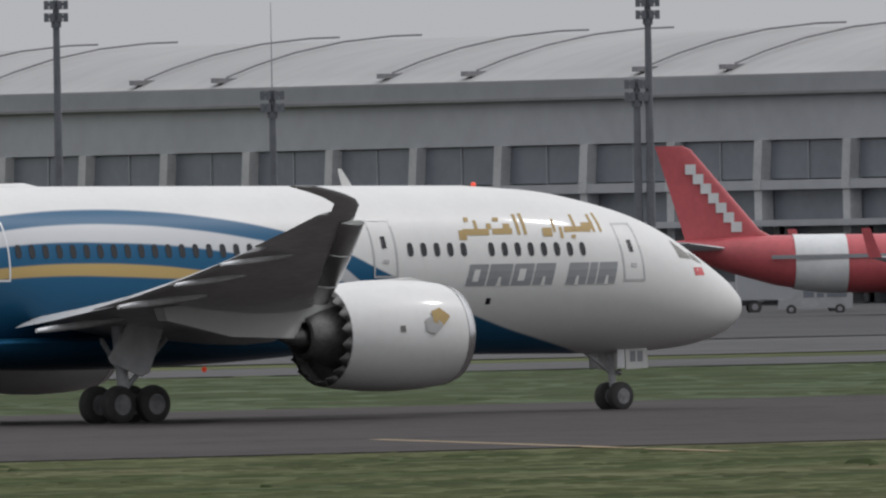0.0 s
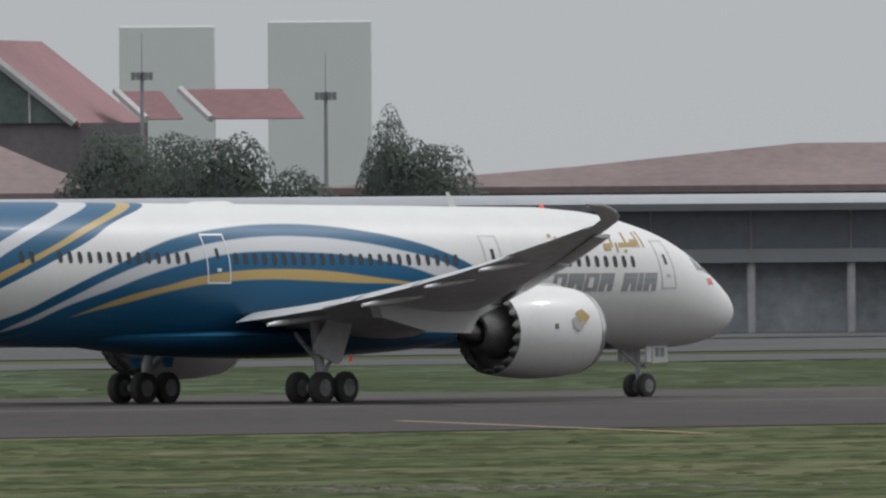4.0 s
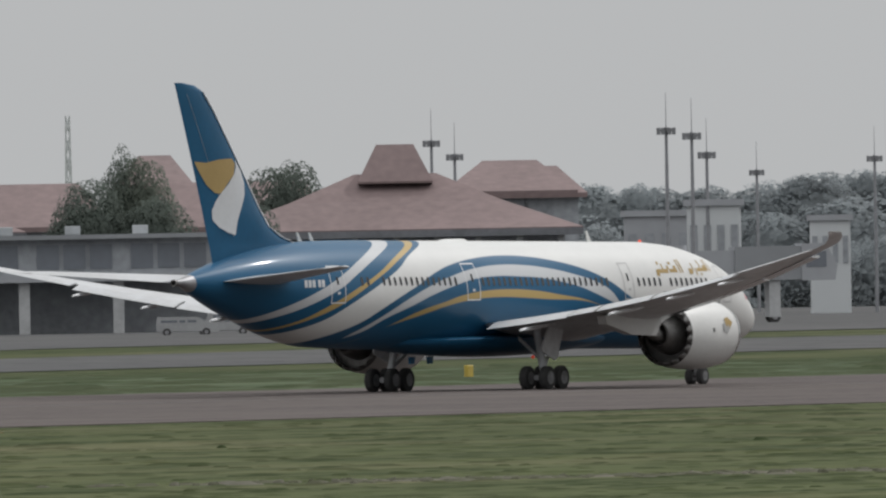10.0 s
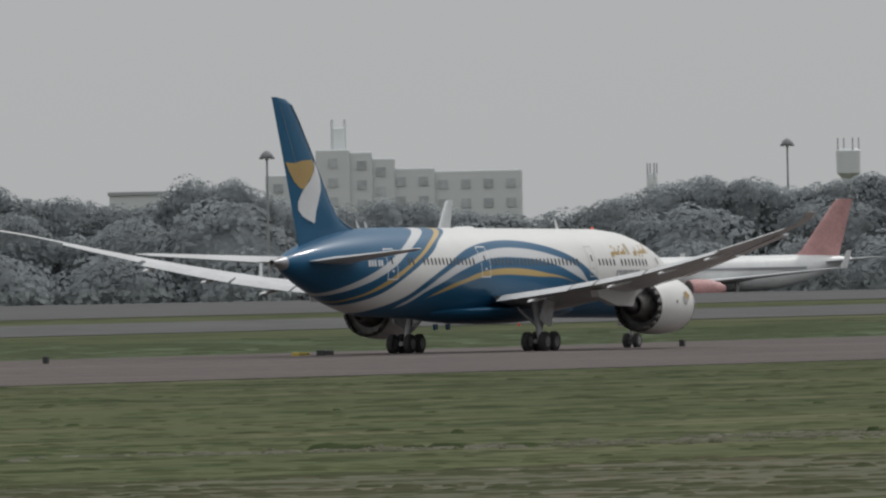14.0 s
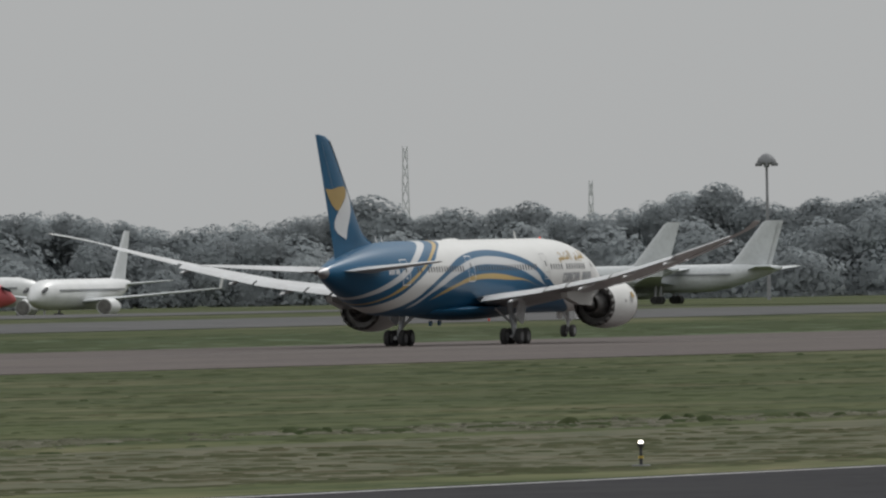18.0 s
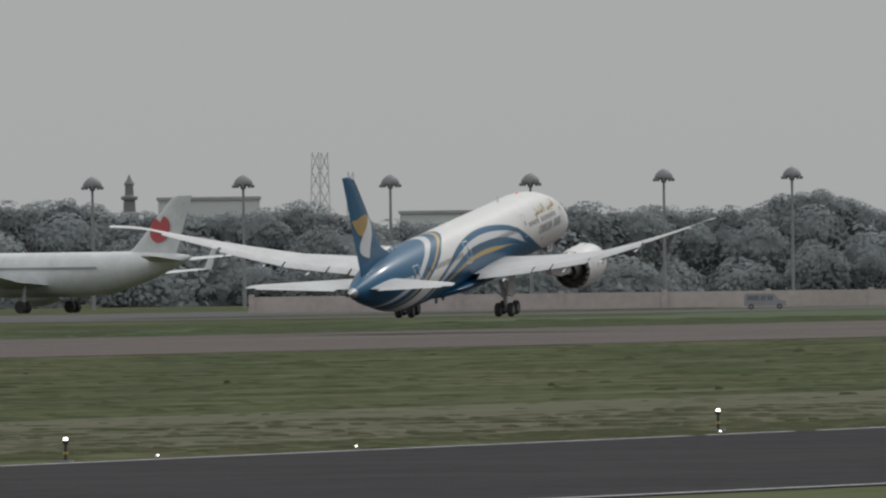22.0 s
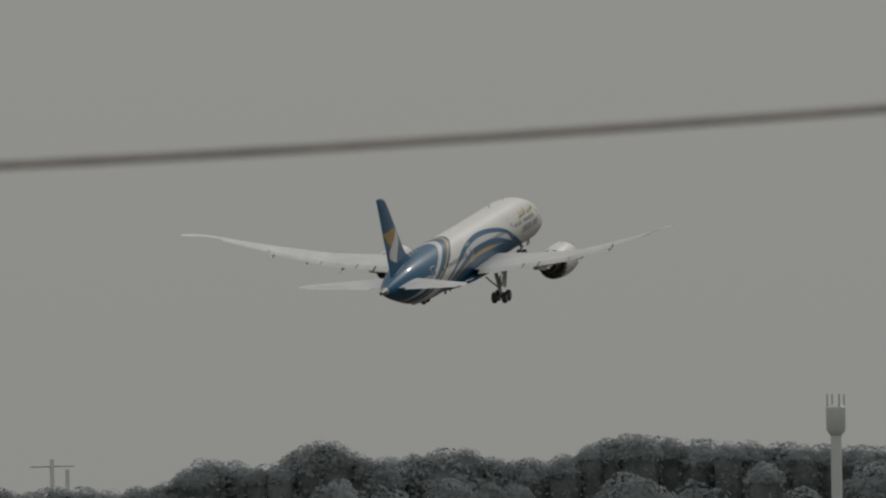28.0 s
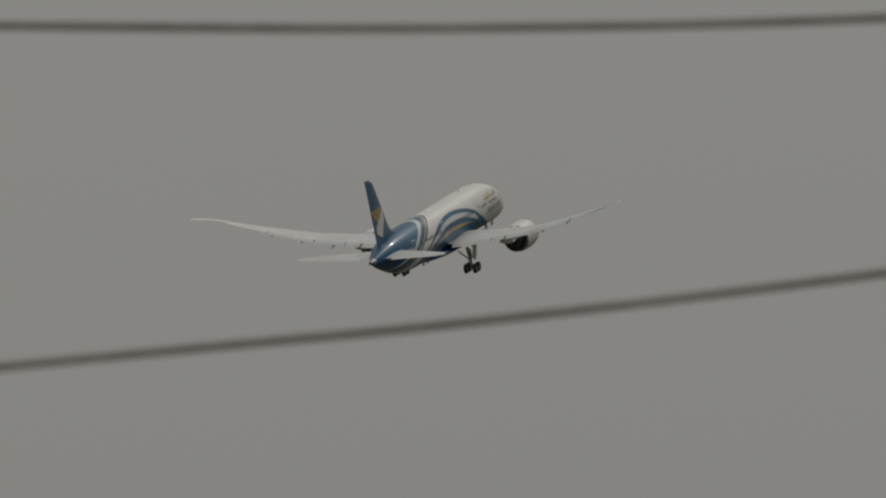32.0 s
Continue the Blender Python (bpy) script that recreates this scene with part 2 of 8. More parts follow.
def rod(bm, a, b, r0, r1=None, n=8):
    """A tapered round bar from a to b."""
    a, b = Vector(a), Vector(b)
    q = (b - a).to_track_quat("Z", "Y").to_matrix()
    ring = lambda c, r: [c + q @ Vector((r * math.cos(2 * math.pi * i / n), r * math.sin(2 * math.pi * i / n), 0)) for i in range(n)]
    return skin(bm, [ring(a, r0), ring(b, r0 if r1 is None else r1)])


def prism(bm, pts, lo, hi, axis="y"):
    """A flat outline pulled out along an axis."""
    put = (lambda p, d: (p[0], d, p[1])) if axis == "y" else (lambda p, d: (d, p[0], p[1])) if axis == "x" else (lambda p, d: (p[0], p[1], d))
    skin(bm, [[Vector(put(p, lo)) for p in pts], [Vector(put(p, hi)) for p in pts]])
    bmesh.ops.recalc_face_normals(bm, faces=bm.faces)
    return bm


def foil(y, le, te, z, tc=0.11, droop=0.0, n=11):
    """One rib of a wing at span y, from leading to trailing edge."""
    c = le - te
    up, lo = [], []
    for i in range(n):
        s = 0.5 - 0.5 * math.cos(math.pi * i / (n - 1))
        th = 5 * tc * c * (0.2969 * math.sqrt(s) - 0.126 * s - 0.3516 * s * s + 0.2843 * s ** 3 - 0.1015 * s ** 4)
        base = z - droop * c * s * s
        up.append(Vector((le - c * s, y, base + th * 1.05)))
        lo.append(Vector((le - c * s, y, base - th * 0.85)))
    return up + lo[-2:0:-1]


def mirrored(rings, side):
    return rings if side > 0 else [[Vector((p.x, -p.y, p.z)) for p in r] for r in rings]


# ---- the wide-body airliner: x forward, y to its left, z up, standing on its main wheels at the origin ----
STATIONS = [(31.5, 3.66, 3.58, 0.05), (31.42, 3.95, 3.25, 0.38), (31.1, 4.28, 2.93, 0.74), (30.4, 4.78, 2.57, 1.2), (29, 5.6, 2.24, 1.78), (27.5, 6.4, 2.1, 2.22), (26, 6.98, 2.04, 2.52), (24, 7.48, 2.04, 2.74), (22, 7.82, 2.07, 2.84), (19, 8.04, 2.1, 2.885), (10, 8.14, 2.2, 2.885), (0, 8.25, 2.3, 2.885), (-8, 8.33, 2.38, 2.885), (-12, 8.38, 2.42, 2.88), (-15, 8.39, 2.5, 2.86), (-17.9, 8.36, 2.62, 2.78), (-20.8, 8.22, 3.09, 2.52), (-23.6, 7.92, 3.81, 2.06), (-26.5, 7.42, 4.59, 1.42), (-29.3, 6.8, 5.48, 0.68), (-30.4, 6.52, 5.92, 0.34), (-31.2, 6.34, 6.12, 0.1)]


def station(x):
    """Top, bottom and half width of the fuselage at x, smoothed between the stations."""
    s = STATIONS
    for i in range(len(s) - 1):
        if s[i][0] >= x >= s[i + 1][0]:
            a, b = s[i], s[i + 1]
            p, q = s[max(0, i - 1)], s[min(len(s) - 1, i + 2)]
            u = (a[0] - x) / (a[0] - b[0])
            out = []
            for j in (1, 2, 3):
                h = a[0] - b[0]
                ma = (b[j] - p[j]) / max(1e-6, p[0] - b[0]) * h if i else (b[j] - a[j])
                mb = (q[j] - a[j]) / max(1e-6, a[0] - q[0]) * h if i + 2 < len(s) else (b[j] - a[j])
                if abs(b[j] - a[j]) < 0.13:
                    ma = mb = b[j] - a[j]
                out.append((2 * u ** 3 - 3 * u * u + 1) * a[j] + (u ** 3 - 2 * u * u + u) * ma + (3 * u * u - 2 * u ** 3) * b[j] + (u ** 3 - u * u) * mb)
            return out
    return list(s[-1][1:])


def hull(x, z, side, off=0.0):
    """The point of the fuselage's skin at length x and height z."""
    top, bot, w = station(x)
    c, h = (top + bot) / 2, (top - bot) / 2
    s = max(-0.999, min(0.999, (z - c) / h))
    y = w * math.sqrt(1 - s * s)
    n = Vector((0, y / (w * w), (z - c) / (h * h))).normalized()
    return Vector((x, side * (y + n.y * off), z + n.z * off))


def patch(corners, side, off=0.012, nu=1, nv=2):
    """A thin painted or inset piece on the fuselage, between four (x, z) corners."""
    bm = bmesh.new()
    (ax, az), (bx, bz), (cx, cz), (dx, dz) = corners
    grid = []
    for j in range(nv + 1):
        v = j / nv
        row = []
        for i in range(nu + 1):
            u = i / nu
            x = (1 - v) * ((1 - u) * ax + u * bx) + v * ((1 - u) * dx + u * cx)
            z = (1 - v) * ((1 - u) * az + u * bz) + v * ((1 - u) * dz + u * cz)
            row.append(bm.verts.new(hull(x, z, side, off)))
        grid.append(row)
    for j in range(nv):
        for i in range(nu):
            bm.faces.new((grid[j][i], grid[j][i + 1], grid[j + 1][i + 1], grid[j + 1][i]))
    bmesh.ops.recalc_face_normals(bm, faces=bm.faces)
    for f in bm.faces:
        if f.normal.y * side < 0:
            f.normal_flip()
    return bm


def wing_z(y):
    s = y - 3
    return 3.2 + 0.10 * s + 0.0029 * s * s


def wing_le(y):
    return 9.2 - 0.685 * (y - 3) if y < 27.5 else -7.58 - 0.75 * (y - 27.5) - 0.3 * (y - 27.5) ** 2


def wing_te(y):
    return -2.25 - 0.19 * (y - 3) if y < 9.8 else -3.55 - 0.265 * (y - 9.8) if y < 27 else -8.11 - 1.0 * (y - 27) - 0.2 * (y - 27) ** 2


def moved(bm, m):
    bmesh.ops.transform(bm, matrix=m, verts=bm.verts)
    return bm


def underside(ob):
    """A paler colour on all faces that look down: bounced light put into the paint."""
    for f in ob.data.polygons:
        if f.normal.z < -0.25:
            f.material_index = 1
    return ob


def build_airliner():
    plane = empty("wide_body_airliner", Matrix(), "white blue and gold twin-engine wide-body airliner taking off", "airliner")
    # fuselage
    n = 56
    rings = []
    xs = [31.5 - 0.02, 31.47, 31.4, 31.25] + [31 - 0.4 * i for i in range(25)] + [20 - 1.0 * i for i in range(1, 30)] + [-10 - 0.6 * i for i in range(0, 36)] + [-31.2]
    for x in xs:
        top, bot, w = station(x)
        rings.append(circle((x, 0, (top + bot) / 2), w, "x", n, (top - bot) / 2))
    part("fuselage", lofted(rings), M_LIVERY, plane, "white fuselage with blue, silver and gold sweeps")
    # wing-body fairing under the belly
    fr = []
    for i in range(23):
        u = i / 22
        x = 15.5 - 27 * u
        g = math.sin(math.pi * min(1, max(0, u))) ** 0.55
        fr.append([Vector((x, 3.15 * g * math.cos(a) * (1 if abs(math.cos(a)) > 0 else 1), 2.85 + (0.25 if math.sin(a) > 0 else 1.0) * g * math.sin(a))) for a in (2 * math.pi * k / 28 for k in range(28))])
    part("belly_fairing", lofted(fr), M_BLUE, plane, "dark blue belly fairing")
    # tail cone outlet
    part("auxiliary_power_exhaust", lofted([circle((-31.15, 0, 6.23), 0.16, "x", 14), circle((-31.5, 0, 6.22), 0.2, "x", 14), circle((-31.5, 0, 6.22), 0.13, "x", 14), circle((-31.2, 0, 6.22), 0.12, "x", 14)]), M_NOZZLE, plane, "dark exhaust pipe at the tail cone")
    part("tail_cone_cap", lofted([circle((x, 0, (station(x)[0] + station(x)[1]) / 2), station(x)[2] + 0.012, "x", 24, (station(x)[0] - station(x)[1]) / 2 + 0.012) for x in (-29.9, -30.2, -30.5, -30.8, -31.19)]), M_STEEL, plane, "grey metal tail cone")
    # fin with rudder and emblem
    fin_r = []
    for z, le, te in ((7.2, -17.2, -27.3), (8.2, -18.3, -27.6), (8.55, -19.7, -27.75), (9.2, -21.3, -28.0), (10.2, -22.3, -28.35), (13.1, -24.8, -29.45), (15.5, -26.95, -30.4), (16.5, -28.0, -30.8), (16.85, -28.9, -30.95), (17.0, -30.2, -31.05)):
        fin_r.append([Vector((p.x, p.z, z)) for p in foil(0, le, te, 0, 0.10 if z > 8.6 else 0.06)])
    part("vertical_fin", lofted(fin_r), M_BLUE, plane, "blue vertical fin")
    lead = []
    for z, le in ((8.25, -18.28), (8.6, -19.75), (9.2, -21.2), (10.2, -22.22), (13.1, -24.72), (15.5, -26.87), (16.5, -27.92)):
        lead.append([Vector((le + dx, dy, z)) for dx, dy in ((0.02, 0), (-0.12, 0.11), (-0.3, 0.17), (-0.3, -0.17), (-0.12, -0.11))])
    part("fin_leading_edge", lofted(lead), M_SILVER, plane, "bare grey leading edge")

    def fin_skin(x, z, s):
        """How far the fin's skin lies out from its middle plane."""
        zs, les, tes = (7.2, 8.2, 8.55, 9.2, 10.2, 13.1, 15.5, 16.5, 16.85), (-17.2, -18.3, -19.7, -21.3, -22.3, -24.8, -26.95, -28.0, -28.9), (-27.3, -27.6, -27.75, -28.0, -28.35, -29.45, -30.4, -30.8, -30.95)
        le, te = float(np.interp(z, zs, les)), float(np.interp(z, zs, tes))
        c = le - te
        q = min(0.99, max(0.01, (le - x) / c))
        th = 5 * 0.10 * c * (0.2969 * math.sqrt(q) - 0.126 * q - 0.3516 * q ** 2 + 0.2843 * q ** 3 - 0.1015 * q ** 4)
        return s * th * (1.05 if s > 0 else 0.85), te + 0.32 * c

    def emblem(name, pts, m, lab):
        for s in (1, -1):
            bm = bmesh.new()
            vs = [bm.verts.new((x, fin_skin(x, z, s)[0] + s * 0.02, z)) for x, z in pts]
            f = bm.faces.new(vs)
            bmesh.ops.triangulate(bm, faces=[f])
            bmesh.ops.subdivide_edges(bm, edges=bm.edges[:], cuts=4, use_grid_fill=True)
            for v in bm.verts:
                v.co.y = fin_skin(v.co.x, v.co.z, s)[0] + s * 0.025
            bmesh.ops.recalc_face_normals(bm, faces=bm.faces)
            for g in bm.faces:
                if g.normal.y * s < 0:
                    g.normal_flip()
            part(name, bm, m, plane, lab, smooth=False)

    emblem("fin_emblem_gold", [(-29.15, 12.75), (-28.0, 12.68), (-26.8, 12.85), (-25.4, 12.9), (-25.1, 12.6), (-25.3, 12.0), (-26.0, 11.5), (-26.6, 11.0), (-27.2, 11.05), (-28.0, 11.5), (-28.6, 12.1)], M_GOLD, "gold emblem on the fin")
    emblem("fin_emblem_white", [(-25.05, 12.85), (-24.5, 12.3), (-24.15, 11.6), (-24.2, 10.9), (-24.6, 10.2), (-25.0, 9.5), (-25.2, 8.75), (-25.9, 8.9), (-26.8, 9.2), (-27.4, 9.6), (-27.45, 10.1), (-27.1, 10.6), (-26.5, 11.1), (-25.8, 11.55), (-25.2, 12.1), (-25.0, 12.5)], M_SILVER, "silver-white emblem on the fin")
    rud = bmesh.new()
    for s in (1, -1):
        hinge = []
        for q in range(12):
            z = 8.7 + 0.7 * q
            x = fin_skin(0, z, s)[1]
            hinge.append((x, fin_skin(x, z, s)[0], z))
        for p, q in zip(hinge, hinge[1:]):
            rod(rud, p, q, 0.014, 0.014, 5)
    part("rudder_hinge_line", rud, M_DOORGREY, plane)
    # tailplane, wings, engines, gear on both sides
    wings, struts = {}, []
    for s in (1, -1):
        st = mirrored([foil(y, le, te, z, 0.10) for y, le, te, z in ((0.8, -21.6, -27.9, 6.25), (2.0, -22.6, -28.2, 6.3), (9.2, -28.7, -30.75, 6.88), (9.8, -29.5, -31.0, 6.93), (10.0, -30.4, -31.15, 6.95))], s)
        tp = part("tailplane", lofted(st), M_WING, plane, "light grey tailplane")
        part("elevator", lofted(mirrored([foil(y, le, te, z, 0.07) for y, le, te, z in ((2.1, -27.9, -29.2, 6.28), (9.0, -30.6, -31.35, 6.86))], s)), M_WING, tp)
        inner_ys, outer_ys = (2.2, 3, 5, 7, 9, 9.8, 12, 14.5, 15.2), (15.0, 17, 19.5, 22, 24.5, 26.5, 27.5, 28.3, 29, 29.5, 29.85, 30.05)
        rib = lambda y: foil(y, wing_le(y), max(wing_te(y), -12.45), wing_z(y), 0.125 - 0.0015 * y, -0.045)
        w = underside(part("wing", lofted(mirrored([rib(y) for y in inner_ys], s)), (M_WING, M_BELLY), plane, "long slender light grey wing"))
        o = underside(part("outer_wing", lofted(mirrored([rib(y) for y in outer_ys], s)), (M_WING, M_BELLY), plane, "outer wing panel with raked tip"))
        wings[s] = (w, o)
        # flaps set for take-off, aileron, slats
        for nm, y0, y1, ch, dz, dip in (("inboard_flap", 3.3, 8.9, 1.6, -0.5, 0.24), ("flaperon", 9.1, 10.9, 1.6, -0.4, 0.2), ("outboard_flap", 11.1, 14.9, 1.55, -0.4, 0.22), ("outboard_flap", 15.1, 20.8, 1.45, -0.4, 0.22), ("aileron", 21.1, 26.2, 1.1, -0.12, 0.12)):
            r = []
            for y in (y0, (y0 + y1) / 2, y1):
                te = wing_te(y)
                fo = foil(0, 0.35, 0.35 - ch * (1.0 if y < 12 else 1 - 0.02 * (y - 12)), 0, 0.13)
                tilt = Matrix.Rotation(-dip, 3, "Y")
                r.append([tilt @ p + Vector((te, y, wing_z(y) + dz * 0.15 + 0.045 * (wing_le(y) - te))) for p in fo])
            underside(part(nm, lofted(mirrored(r, s)), (M_WING, M_BELLY), w if y0 < 15 else o, "lowered grey flap" if "flap" in nm else ""))
        for y0, y1 in ((3.6, 8.2), (11.2, 14.9), (15.1, 20.6), (20.8, 25.6)):
            r = []
            for y in (y0, y1):
                fo = foil(0, 0.4, -0.62, 0, 0.17)
                r.append([p + Vector((wing_le(y) + 0.05, y, wing_z(y) - 0.16)) for p in fo])
            part("leading_edge_slat", lofted(mirrored(r, s)), M_SHINE, w if y0 < 15 else o, "bare metal drooped leading-edge slat")
        for y in (6.2, 12.6, 16.6, 20.4):
            te = wing_te(y)
            z = wing_z(y) + 0.034 * (wing_le(y) - te)
            k = 1.0 if y < 13 else 0.8
            r = [circle((te + 1.9 * k - i * 0.55 * k, y, z - 0.26 * k - 0.05 * i * k), 0.13 * k * math.sin(math.pi * (i + 0.35) / 8.4) ** 0.6, "x", 10) for i in range(8)]
            part("flap_track_fairing", lofted(mirrored(r, s)), M_BELLY, w if y < 15 else o, "canoe-shaped flap fairing")
        lamp = bmesh.new()
        bmesh.ops.create_uvsphere(lamp, u_segments=8, v_segments=6, radius=0.04, matrix=Matrix.Translation((-12.1, s * 29.8, wing_z(29.8) + 0.05)))
        part("position_light", lamp, M_NAVLAMP, o)
        # engine
        cy, cz = s * 9.9, 2.88
        E = -1.15  # set back along the nacelle's axis
        prof = [(5.9 + (x - 7.0) * 1.121, r) for x, r in ((11.85, 1.45), (11.95, 1.52), (11.95, 1.6), (11.8, 1.69), (11.4, 1.79), (10.6, 1.89), (9.6, 1.93), (8.6, 1.91), (7.6, 1.82), (7.0, 1.73))]
        eng = part("engine", lofted([circle((x + E, cy, cz), r, "x", 40) for x, r in prof], cap=False), M_WHITE, plane, "large white turbofan engine nacelle")
        part("inlet_lip", lofted([circle((x + E, cy, cz), r, "x", 40) for x, r in ((10.7, 1.42), (11.2, 1.44), (11.43, 1.5), (11.47, 1.57), (11.4, 1.66), (11.05, 1.765))], cap=False), M_SHINE, eng, "polished metal inlet lip")
        part("inlet_duct", lofted([circle((x + E, cy, cz), r, "x", 32) for x, r in ((10.85, 1.415), (10.2, 1.42), (9.8, 1.42))]), M_BELLY, eng)
        fan = bmesh.new()
        for i in range(18):
            a = 2 * math.pi * i / 18
            m = Matrix.Translation((10.15 + E, cy, cz)) @ Matrix.Rotation(a, 4, "X") @ Matrix.Translation((0, 0, 0.85)) @ Matrix.Rotation(0.6, 4, "Z")
            box(fan, (-0.2, -0.02, -0.5), (0.2, 0.02, 0.55), m)
        part("fan", fan, M_NOZZLE, eng, "dark fan blades", smooth=False)
        part("spinner", lofted([circle((x + E, cy, cz), r, "x", 16) for x, r in ((10.4, 0.42), (10.8, 0.28), (11.1, 0.03))]), M_DARK, eng)
        chev = bmesh.new()
        nchev, per = 18, 6
        outer_a, outer_b, inner_b, inner_a = [], [], [], []
        for i in range(nchev * per):
            a = 2 * math.pi * i / (nchev * per)
            u = abs((i % per) / per - 0.5) * 2
            xe = 5.6 + 0.32 * u
            for lst, x, r in ((outer_a, 5.94, 1.735), (outer_b, xe, 1.56), (inner_b, xe, 1.53), (inner_a, 5.94, 1.66)):
                lst.append(Vector((x + E, cy + r * math.cos(a), cz + r * math.sin(a))))
        skin(chev, [outer_a, outer_b, inner_b, inner_a], cap=False)
        bmesh.ops.recalc_face_normals(chev, faces=chev.faces)
        part("chevron_nozzle", chev, M_NOZZLE, eng, "dark saw-toothed fan nozzle")
        part("core_nozzle", lofted([circle((x + E, cy, cz), r, "x", 28) for x, r in ((7.1, 1.25), (6.4, 1.12), (5.6, 0.92), (5.0, 0.72), (4.95, 0.62), (5.4, 0.5)) ]), M_NOZZLE, eng, "dark core exhaust nozzle")
        part("exhaust_plug", lofted([circle((x + E, cy, cz), r, "x", 20) for x, r in ((5.5, 0.48), (4.9, 0.38), (4.3, 0.2), (3.9, 0.03))]), M_NOZZLE, eng)
        part("fan_duct_wall", lofted([circle((x + E, cy, cz), r, "x", 28) for x, r in ((6.4, 1.66), (6.45, 1.66), (6.45, 1.0), (6.4, 1.0))]), M_NOZZLE, eng)
        for xs in (8.35, 6.35):  # cowl joints
            part("cowl_joint", lofted([circle((x + E, cy, cz), 1.905 - 0.15 * (8.35 - xs) / 2 + h, "x", 40) for x, h in ((xs - 0.012, 0.004), (xs + 0.012, 0.004))], cap=False), M_DOORGREY, eng)
        vent_a = math.pi - 0.12 if s < 0 else 0.12
        vm = Matrix.Translation((8.0 + E, cy, cz)) @ Matrix.Rotation(vent_a, 4, "X")
        part("cowl_vent", moved(boxed((-0.11, 1.84, -0.11), (0.11, 1.925, 0.11)), vm), M_NOZZLE, eng, smooth=False)
        pyl = bmesh.new()
        prism(pyl, [(9.9, 4.55), (8.6, 4.86), (6.4, 4.75), (4.0, 4.5), (-2.4, 4.0), (-2.2, 3.55), (0.6, 2.95), (3.4, 2.85), (3.7, 3.4), (4.6, 3.6), (6.4, 4.2)], cy - 0.26, cy + 0.26)
        part("engine_pylon", pyl, M_WHITE, eng, "white engine pylon")
        for k, (gx, ga, gm) in enumerate(((9.75, 0.33, M_GOLD), (9.4, 0.18, M_EMBLEMGREY))):
            eb = bmesh.new()
            ang = [math.pi * 0.5 * (1 - s) + s * (ga + d) for d in (-0.18, 0, 0.18)]
            rr = 1.955
            rows_ = []
            for xx, dd in ((gx + 0.35, 0.02), (gx, 0.17), (gx - 0.4, 0.1)):
                rows_.append([Vector((xx + E, cy + rr * math.cos(a_), cz + rr * math.sin(a_))) for a_ in [(math.pi - (ga + e)) if s < 0 else ga + e for e in (-dd, 0, dd)]])
            skin(eb, rows_, cap=False, close=False)
            bmesh.ops.recalc_face_normals(eb, faces=eb.faces)
            part("nacelle_emblem", eb, gm, eng, "small gold and silver emblem")
        # main gear
        gear = part("main_gear", rod(bmesh.new(), (0, s * 4.9, 0.75), (0.15, s * 4.4, 3.4), 0.2, 0.24, 12), M_GEARPAINT, plane, "white main landing gear leg")
        dg = bmesh.new()
        rod(dg, (0.1, s * 4.85, 1.5), (0.5, s * 3.0, 2.9), 0.1, 0.1, 8)
        rod(dg, (0.2, s * 4.85, 1.3), (2.4, s * 4.2, 2.9), 0.09, 0.09, 8)
        part("drag_brace", dg, M_GEARPAINT, gear)
        dr = bmesh.new()
        prism(dr, [(1.55, 3.6), (0.0, 3.6), (-1.0, 2.3), (-0.9, 2.1), (0.45, 1.62), (0.75, 1.75)], s * 5.32 - 0.04, s * 5.32 + 0.04)
        part("gear_door", dr, M_BELLY, gear, "grey landing gear door")
        truck = part("gear_truck", rod(bmesh.new(), (-0.85, s * 4.9, 0.68), (0.85, s * 4.9, 0.68), 0.16, 0.16, 10), M_STEEL, plane, "four-wheel bogie")
        struts += [gear, truck]
        for wx in (-0.75, 0.75):
            for wy in (-0.62, 0.62):
                wheel(truck, Vector((wx, s * 4.9 + wy, 0.665)), 0.665, 0.24, wy > 0)
    # nose gear
    ng = part("nose_gear", rod(bmesh.new(), (25.82, 0, 0.5), (25.6, 0, 2.4), 0.11, 0.17, 12), M_GEARPAINT, plane, "white nose landing gear leg")
    b = bmesh.new()
    rod(b, (25.82, -0.3, 0.51), (25.82, 0.3, 0.51), 0.09, 0.09, 10)
    part("axle", b, M_STEEL, ng)
    part("drag_brace", rod(bmesh.new(), (25.75, 0, 1.3), (24.2, 0, 2.3), 0.08, 0.08, 8), M_GEARPAINT, ng)
    for wy in (-0.36, 0.36):
        wheel(ng, Vector((25.82, wy, 0.51)), 0.51, 0.19, wy > 0)
    for sy in (-0.78, 0.78):
        dr = bmesh.new()
        prism(dr, [(26.7, 2.3), (25.7, 2.3), (25.75, 1.45), (26.75, 1.5)], sy - 0.025, sy + 0.025)
        d = part("nose_gear_door", dr, M_WHITE, plane, "white nose gear door with two dark bars")
        if sy < 0:
            for bx in (26.05, 26.38):
                part("registration_bar", boxed((bx - 0.12, sy - 0.035, 1.72), (bx + 0.12, sy - 0.026, 2.1)), M_LETTER, d, smooth=False)
        part("door_front_panel", boxed((25.35, sy - 0.02, 1.5), (25.68, sy + 0.02, 2.3)), M_BELLY, plane)
    fl = bmesh.new()
    for i, dy in enumerate((-0.15, 0.15)):
        rod(fl, (25.85, dy, 1.35), (25.98, dy, 1.35), 0.1, 0.12, 10)
    part("taxi_light", fl, M_SHINE, ng)
